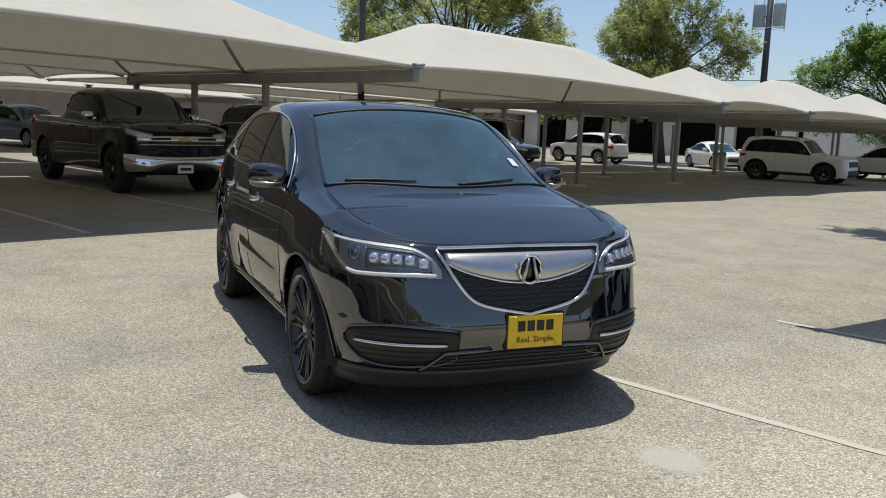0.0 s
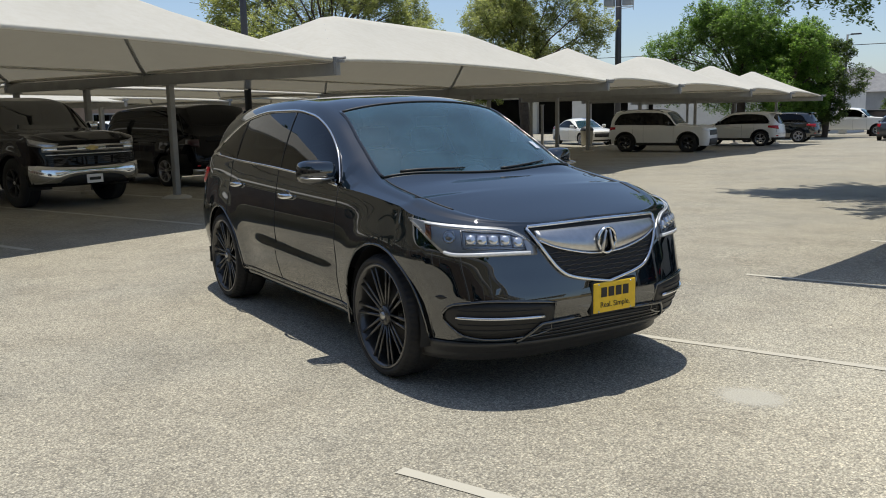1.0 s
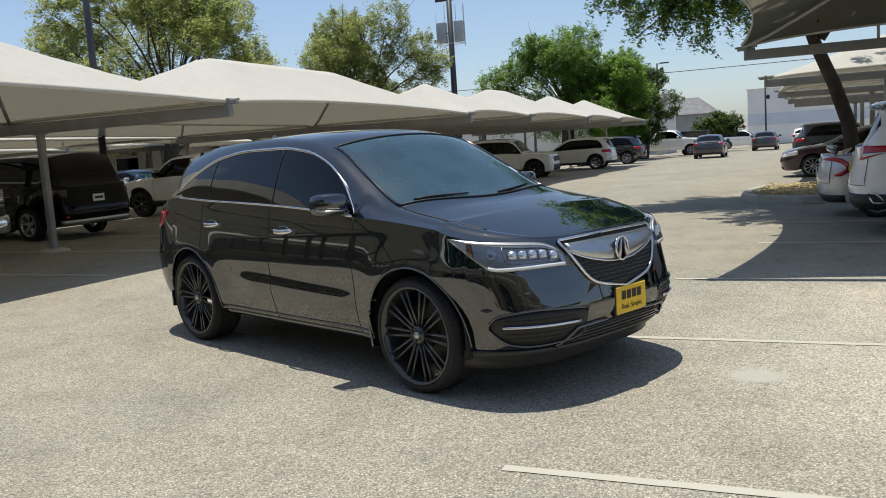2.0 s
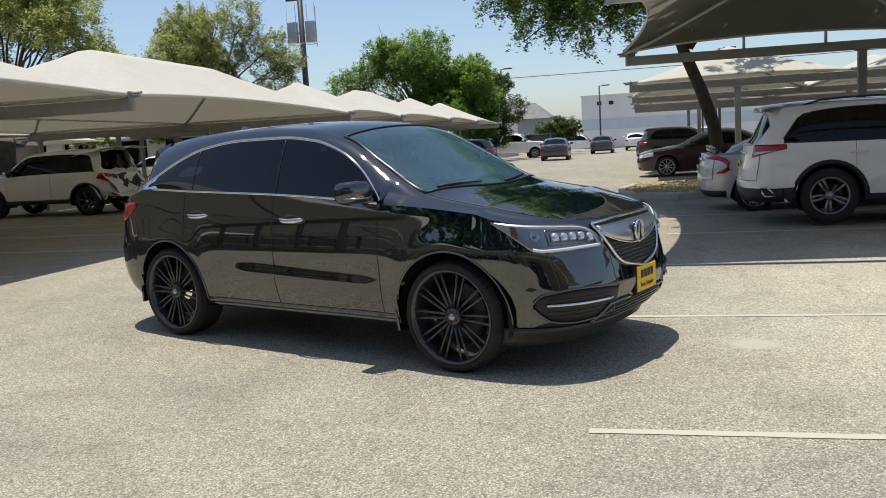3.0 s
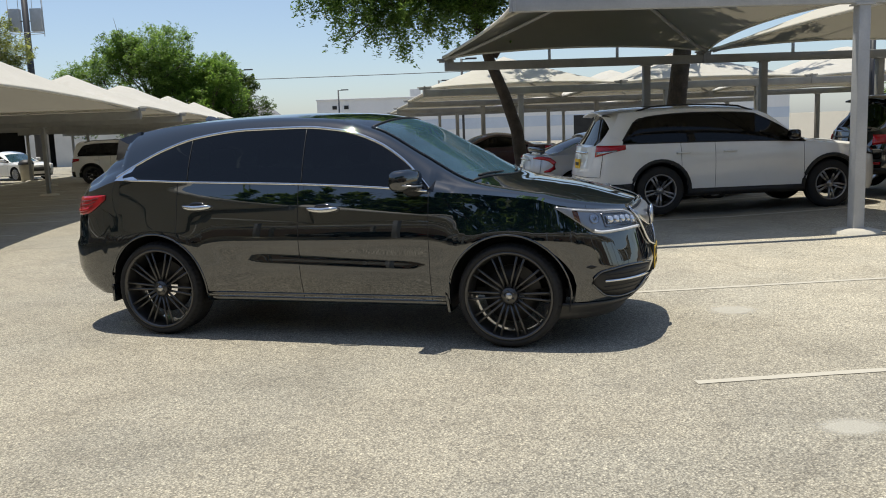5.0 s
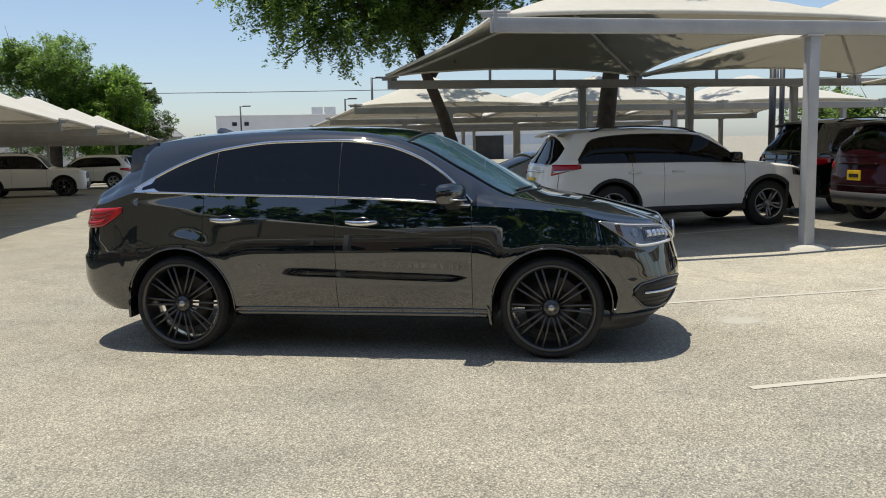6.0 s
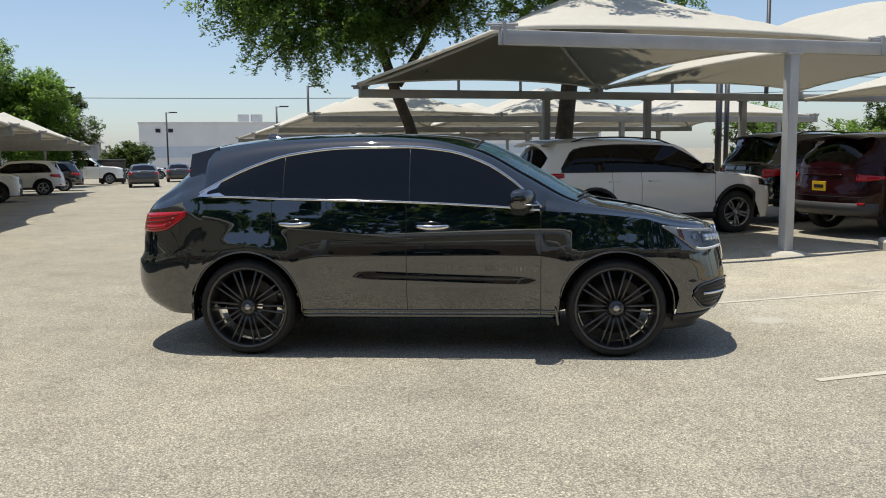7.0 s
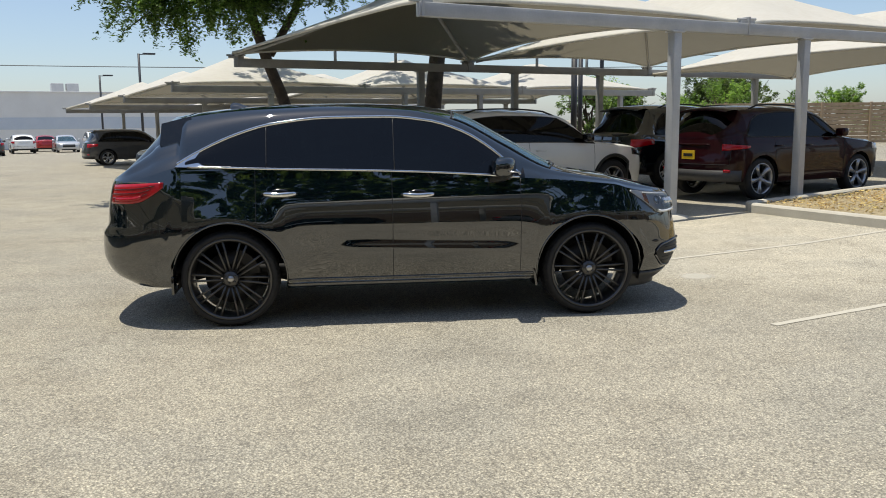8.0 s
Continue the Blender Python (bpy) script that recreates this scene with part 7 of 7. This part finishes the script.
tree("island_tree", "leaning shade tree with drooping green foliage over the canopies", -1.1, 17.5, [(-0.12, 0.1, -0.2, 0.20), (-0.15, 0.0, 0.7, 0.16), (-0.26, 0.0, 1.5, 0.145), (-0.52, 0.0, 2.3, 0.135), (-0.85, 0.0, 3.1, 0.125), (-1.2, 0.0, 4.2, 0.11)], [[(-0.75, 0, 3.2, 0.10), (-0.1, 0.1, 4.2, 0.09), (0.6, 0.2, 5.6, 0.05)], [(-1.2, 0, 4.2, 0.09), (-2.4, -0.3, 4.9, 0.06), (-3.6, -0.6, 5.3, 0.03)]], bl, 250000, 0.050, M_LEAF, 11, 0.55)
tree("island_oak", "thick-trunked shade tree beside the canopy", 2.7, 18.0, [(-0.1, 0, -0.2, 0.30), (-0.05, 0, 1.2, 0.24), (0.1, 0, 2.6, 0.22), (0.3, 0, 4.2, 0.2)], [], blobs_for(rt, 14, 3.4, 2.6, 5.0, 8.0, 1.0, 1.7) + [((-3.4, 5.6, 8.2), 1.0), ((-1.6, 6.4, 8.3), 1.1), ((0.4, 5.6, 8.2), 1.0), ((2.2, 6.6, 8.3), 1.1), ((4.0, 5.8, 8.2), 1.0), ((5.6, 6.8, 8.3), 1.0)], 72000, 0.058, M_LEAF, 12, 0.45)
tree("far_oak", "broad olive-green oak behind the canopies", -31.1, 31.8, [(0, 0, -0.3, 0.45), (0.2, 0, 2.0, 0.36), (0.5, 0.1, 4.0, 0.3)], [], blobs_for(rt, 38, 5.3, 5.0, 5.0, 10.6, 0.7, 1.5), 110000, 0.08, M_LEAFDRY, 13)
tree("far_oak", "olive-green oak with gaps in its crown behind the canopies", -27.7, 46.5, [(0, 0, -0.3, 0.4), (-0.3, 0, 2.0, 0.32), (-0.5, 0.1, 4.0, 0.26)], [], blobs_for(rt, 34, 4.9, 4.4, 4.6, 9.6, 0.7, 1.4), 95000, 0.08, M_LEAFDRY, 14)
tree("far_elm", "leafy green tree behind the end of the canopies", -18.4, 58.0, [(0, 0, -0.3, 0.5), (0.1, 0, 1.6, 0.45), (0.2, 0.1, 3.4, 0.38)], [], blobs_for(rt, 40, 5.2, 4.4, 2.6, 8.4, 0.8, 1.7), 95000, 0.09, M_LEAF, 15)
tree("far_elm", "bright lime-green tree behind the end of the canopies", -15.0, 56.8, [(0, 0, -0.3, 0.35), (0.1, 0, 1.4, 0.3), (0.2, 0.1, 2.8, 0.25)], [], blobs_for(rt, 26, 2.9, 2.6, 1.8, 6.9, 0.7, 1.3), 58000, 0.09, M_LEAFLIME, 17)
tree("far_elm", "dark green tree behind the end of the canopies", -13.6, 60.5, [(0, 0, -0.3, 0.4), (0.2, 0, 1.6, 0.35), (0.3, 0.1, 2.8, 0.3)], [], blobs_for(rt, 16, 2.2, 2.2, 1.6, 5.8, 0.7, 1.2), 36000, 0.09, M_LEAFDARK, 16)
tree("far_elm", "small round dark tree before distant houses", -9.6, 72.0, [(0, 0, -0.3, 0.25), (0.1, 0, 1.0, 0.2)], [], blobs_for(rt, 8, 1.4, 1.4, 1.2, 2.6, 0.7, 1.0), 12000, 0.11, M_LEAFDARK, 18)

# unseen oaks behind the walls, added to darken the sky mirrored in the paint
rb = random.Random(77)
for k in range(10):
    tx, ty = -47.0 + 6.1 * k, -22.0 - 1.5 * (k % 2)
    tree("oak", "unseen dark green oak added to darken mirrored sky", tx, ty, [(0, 0, -0.3, 0.4), (0.2, 0, 2.2, 0.32), (0.3, 0.1, 4.2, 0.26)], [], blobs_for(rb, 26, 4.6, 3.4, 3.2, 12.6 + (k * 5 % 3) * 0.8, 1.6, 2.5), 7500, 0.42, M_LEAFDARK, 140 + k)
for k in range(5):
    tree("oak", "unseen dark green oak added to darken mirrored sky", -51.0 - 1.5 * (k % 2), -16.0 + 6.3 * k, [(0, 0, -0.3, 0.4), (0.2, 0, 2.2, 0.32), (0.3, 0.1, 4.2, 0.26)], [], blobs_for(rb, 26, 3.4, 4.6, 3.2, 12.6 + (k * 5 % 3) * 0.8, 1.6, 2.5), 7500, 0.42, M_LEAFDARK, 160 + k)

for tx, ty, sd in ((-70, 22, 31), (-66, 34, 32), (-72, 44, 33), (-60, 62, 34), (-48, 70, 35)):
    tree("far_oak", "olive-green oak beyond the far canopies", tx, ty, [(0, 0, -0.3, 0.4), (0.2, 0, 2.0, 0.32), (0.3, 0.1, 3.6, 0.26)], [], blobs_for(rt, 14, 5.5, 4.4, 3.6, 7.5, 1.6, 2.6), 9000, 0.26, M_LEAFDRY, sd)


def brown_building():
    root = thing("brown_building", "long low brown brick building beyond the lot", "building", pose(-62, 30, gz(-62, 30)))
    part("wall", box((-8, -45, -0.4), (0, 45, 3.3), 0.02), M_BROWNWALL, root, smooth=False)
    part("eaves", box((-8.3, -45.3, 3.3), (0.3, 45.3, 3.6), 0.02), M_ROOF, root, smooth=False)
    for k in range(12):
        w = part("window", box((0.0, -40 + 7 * k, 0.9), (0.04, -37 + 7 * k, 2.2), 0.01), M_SIDING, root, smooth=False)
        part("pane", box((0.042, -39.9 + 7 * k, 1.0), (0.048, -37.1 + 7 * k, 2.1)), M_TINT, w, smooth=False)


brown_building()

# ---- far buildings ----
def warehouse():
    root = thing("warehouse", "long pale warehouse with a faded blue band", "building", pose(14, 96, gz(14, 96)))
    part("wall", box((-23.2, 0, -0.3), (32, 14, 5.4), 0.02), M_WALLBEIGE, root, smooth=False)
    part("colour_band", box((-23.22, -0.03, 1.7), (32, -0.004, 2.9)), M_BLUEBAND, root, smooth=False)
    part("parapet", box((-23.3, -0.12, 5.4), (32.1, 14.1, 5.55), 0.02), M_WALLBEIGE, root, smooth=False)
    for x in (-12.5, -11.0):
        part("roof_unit", box((x, 3, 5.55), (x + 1.2, 4.4, 6.5), 0.05), M_STEEL, root, smooth=False)
    for x in (-21.5, -20.2):
        part("vent", box((x, -0.05, 4.4), (x + 0.5, 0.0, 4.8), 0.01), M_DARK, root, smooth=False)
    part("roller_door", box((6, -0.05, 0.0), (9.5, -0.002, 2.8), 0.01), M_DARK, root, smooth=False)


warehouse()


def long_white_building():
    root = thing("service_building", "long low white building with open dark bays", "building", pose(-14.5, 74, gz(-14, 74)))
    part("wall", box((-16, 0, -0.4), (0, 8, 3.4), 0.02), M_WALLWHITE, root, smooth=False)
    part("roof", box((-70, -0.3, 3.4), (0.2, 8.2, 3.65), 0.02), M_WALLWHITE, root, smooth=False)
    # back and floor coloured near black to stand in for the bays' shade
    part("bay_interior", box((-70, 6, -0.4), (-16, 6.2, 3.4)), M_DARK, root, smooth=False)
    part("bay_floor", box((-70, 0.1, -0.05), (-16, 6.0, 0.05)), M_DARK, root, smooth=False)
    for k in range(10):
        x = -17.5 - 5.6 * k
        part("pier", box((x - 0.9, 0, -0.4), (x + 0.9, 0.5, 3.4), 0.02), M_WALLWHITE, root, smooth=False)


long_white_building()


def house(x, y, w, h):
    root = thing("house", "grey house with a hipped shingle roof in the distance", "house", pose(x, y, gz(x, y)))
    part("wall", box((-w / 2, 0, -0.3), (w / 2, 7, h), 0.02), M_SIDING, root, smooth=False)
    bm = bmesh.new()
    b = [bm.verts.new(c) for c in ((-w / 2 - 0.5, -0.5, h), (w / 2 + 0.5, -0.5, h), (w / 2 + 0.5, 7.5, h), (-w / 2 - 0.5, 7.5, h))]
    t = [bm.verts.new(c) for c in ((-w / 4, 3.5, h + 2.0), (w / 4, 3.5, h + 2.0))]
    for f in ((b[0], b[1], t[1], t[0]), (b[1], b[2], t[1]), (b[2], b[3], t[0], t[1]), (b[3], b[0], t[0]), (b[3], b[2], b[1], b[0])):
        bm.faces.new(f)
    part("roof", bm, M_ROOF, root, smooth=False)
    for k in (-1, 1):
        wn_ = part("window", box((k * w / 4 - 0.6, -0.03, 1.0), (k * w / 4 + 0.6, 0.0, 2.2)), M_WALLWHITE, root, smooth=False)
        part("pane", box((k * w / 4 - 0.52, -0.035, 1.08), (k * w / 4 + 0.52, -0.031, 2.12)), M_TINT, wn_, smooth=False)


house(-17.4, 104, 7, 3.9)
house(-21.5, 112, 8, 5.0)


# ---- poles and wires ----
def lamp_post(x, y, h, arm=0.7, r=0.07):
    root = thing("lamp_post", "dark metal car park lamp post with a flat head", "lamp post", pose(x, y, gz(x, y)), "lamp posts")
    part("pole", tube([(0, 0, -0.1), (0, 0, h)], [r * 1.2, r], 10), M_POLE, root)
    part("arm", tube([(0, 0, h - 0.05), (arm, 0, h - 0.02)], 0.03, 6), M_POLE, root)
    part("lamp_head", box((arm * 0.35, -0.15, h - 0.05), (arm + 0.25, 0.15, h + 0.05), 0.02), M_POLE, root)
    part("base", box((-0.25, -0.25, -0.1), (0.25, 0.25, 0.6), 0.03), M_CONCRETE, root)


lamp_post(-14.2, 71, 7.4)
lamp_post(-6.5, 80, 6.0)
lamp_post(1.8, 68, 5.8)
lamp_post(1.7, 52, 6.1)
lamp_post(18.9, 30.5, 8.2, 0.9, 0.09)
lamp_post(-20.8, 17.3, 9.5, 0.9, 0.09)


def utility_pole():
    root = thing("antenna_pole", "tall dark steel pole with grey antenna boxes", "pole", pose(-24.0, 51.5, gz(-24, 51.5)))
    part("pole", tube([(0, 0, -0.2), (0, 0, 11.6)], [0.22, 0.17], 12), M_POLE, root)
    part("crossarm", box((-0.95, -0.07, 11.05), (0.95, 0.07, 11.22), 0.01), M_POLE, root, smooth=False)
    for k in (-0.85, -0.5, 0.5, 0.85):
        part("insulator", tube([(k, 0, 11.22), (k, 0, 11.36), (k, 0, 11.46)], [0.035, 0.06, 0.02], 8), M_STEEL, root)
    for k in (-0.42, 0.36, 0.9):
        part("whip_aerial", tube([(k, 0.1, 9.6), (k, 0.1, 10.9)], 0.018, 5), M_STEEL, root)
    for s in (-1, 1):
        part("antenna_box", box((s * 0.62 - 0.32, -0.2, 8.4), (s * 0.62 + 0.32, 0.2, 9.7), 0.03), M_STEEL, root)
        part("bracket", tube([(0, 0, 9.0), (s * 0.4, 0, 9.0)], 0.03, 6), M_POLE, root)
        part("rod", tube([(s * 0.98, 0, 8.1), (s * 0.98, 0, 10.6)], 0.02, 6), M_STEEL, root)
    part("hoop", tube([(0.95 * math.cos(t), 0.5 * math.sin(t), 8.3) for t in np.linspace(0, 2 * math.pi, 21)[:-1]], 0.02, 5, closed=True), M_STEEL, root)


utility_pole()
bm = bmesh.new()
add_tube(bm, [(lerp(-60, 60, t), lerp(78, 60, t), 5.75 + 0.9 * (2 * t - 1) ** 2) for t in np.linspace(0, 1, 41)], 0.03, 5)
tagged(part("power_line", bm, M_POLE), "thin dark overhead power line", "cable", kind="structure")

for k in range(3):
    bm = bmesh.new()
    add_tube(bm, [(lerp(30, 52, t), lerp(46, 16, t), lerp(6.2, 4.0, t) + 0.42 * k - 0.8 * t * (1 - t)) for t in np.linspace(0, 1, 21)], 0.022, 5)
    tagged(part("power_line", bm, M_POLE), "thin dark overhead power line", "cable", kind="structure")
box_ = thing("waste_container", "dark brown steel waste container at the lane's end", "container", pose(-10.6, 65.4, gz(-10.6, 65.4)))
part("tub", box((-0.9, -0.8, 0.12), (0.9, 0.8, 1.65), 0.03), M_RUST, box_)
part("lid", box((-0.95, -0.85, 1.65), (0.95, 0.85, 1.78), 0.03), M_TRIM, box_)
for sx in (-0.7, 0.7):
    part("foot", box((sx - 0.08, -0.7, 0.0), (sx + 0.08, 0.7, 0.12), 0.01), M_TRIM, box_)

# ---- fence ----
def fence():
    root = thing("timber_fence", "tall weathered timber fence with level boards", "fence", pose(34, 24, gz(34, 24), 0, 0, -33))
    for k in range(13):
        part("post", box((-12 + 2.4 * k - 0.06, -0.06, -0.1), (-12 + 2.4 * k + 0.06, 0.06, 2.1), 0.01), M_FENCE, root, smooth=False)
    for j in range(11):
        part("board", box((-12, 0.065, 0.05 + 0.185 * j), (17, 0.09, 0.215 + 0.185 * j), 0.004), M_FENCE, root, smooth=False)


fence()


# shrubs and trees along the fence
for sx, sy, rx, h, n, mt, sd in ((14.6, 24.6, 1.6, 2.4, 9000, M_LEAF, 51), (17.0, 23.2, 1.5, 2.0, 8000, M_LEAFLIME, 52), (15.8, 27.5, 1.8, 2.6, 9000, M_LEAF, 53), (24.0, 34.0, 2.6, 2.6, 9000, M_LEAFDARK, 54), (29.5, 32.5, 2.2, 3.1, 8000, M_LEAFLIME, 55), (34.5, 29.5, 2.6, 3.2, 11000, M_LEAFLIME, 56), (38.5, 27.5, 2.4, 3.3, 11000, M_LEAF, 57), (43.0, 24.0, 2.4, 3.1, 11000, M_LEAFLIME, 58)):
    tree("shrub", "bushy green shrub beside the timber fence", sx, sy, [(0, 0, -0.1, 0.06), (0.05, 0, 0.5, 0.05)], [], blobs_for(rt, 10, rx, rx * 0.7, 0.5, h, 0.5, 0.9), n, 0.07, mt, sd)
tree("fence_tree", "dark green tree beyond the timber fence", 33.0, 36.0, [(0, 0, -0.3, 0.3), (0.1, 0, 1.6, 0.25)], [], blobs_for(rt, 16, 3.4, 3.0, 2.0, 3.6, 0.7, 1.3), 16000, 0.11, M_LEAFDARK, 59)
for cx_, cy_, cr in ((7.6, 18.2, 0.09), (8.15, 18.6, 0.07)):
    col = thing("column", "dark painted steel column in the planted island", "column", pose(cx_, cy_, gz(cx_, cy_)))
    part("shaft", tube([(0, 0, 0), (0, 0, 3.6)], cr, 12), M_POLE, col)
    part("base_collar", tube([(0, 0, 0.05), (0, 0, 0.30)], cr * 1.6, 12), M_POLE, col)


def litter_bin(x, y):
    root = thing("litter_bin", "grey ribbed litter bin with a dark lid", "bin", pose(x, y, gz(x, y)))
    bm = bmesh.new()
    add_lathe(bm, [(0.0, 0.0), (0.27, 0.0), (0.33, 0.75), (0.34, 0.80), (0.30, 0.82)], 20, "z")
    part("tub", bm, M_CONCRETE, root)
    bm = bmesh.new()
    add_lathe(bm, [(0.35, 0.81), (0.35, 0.86), (0.28, 0.98), (0.12, 1.04), (0.0, 1.05)], 20, "z")
    part("lid", bm, M_POLE, root)


litter_bin(-20.9, 40.6)
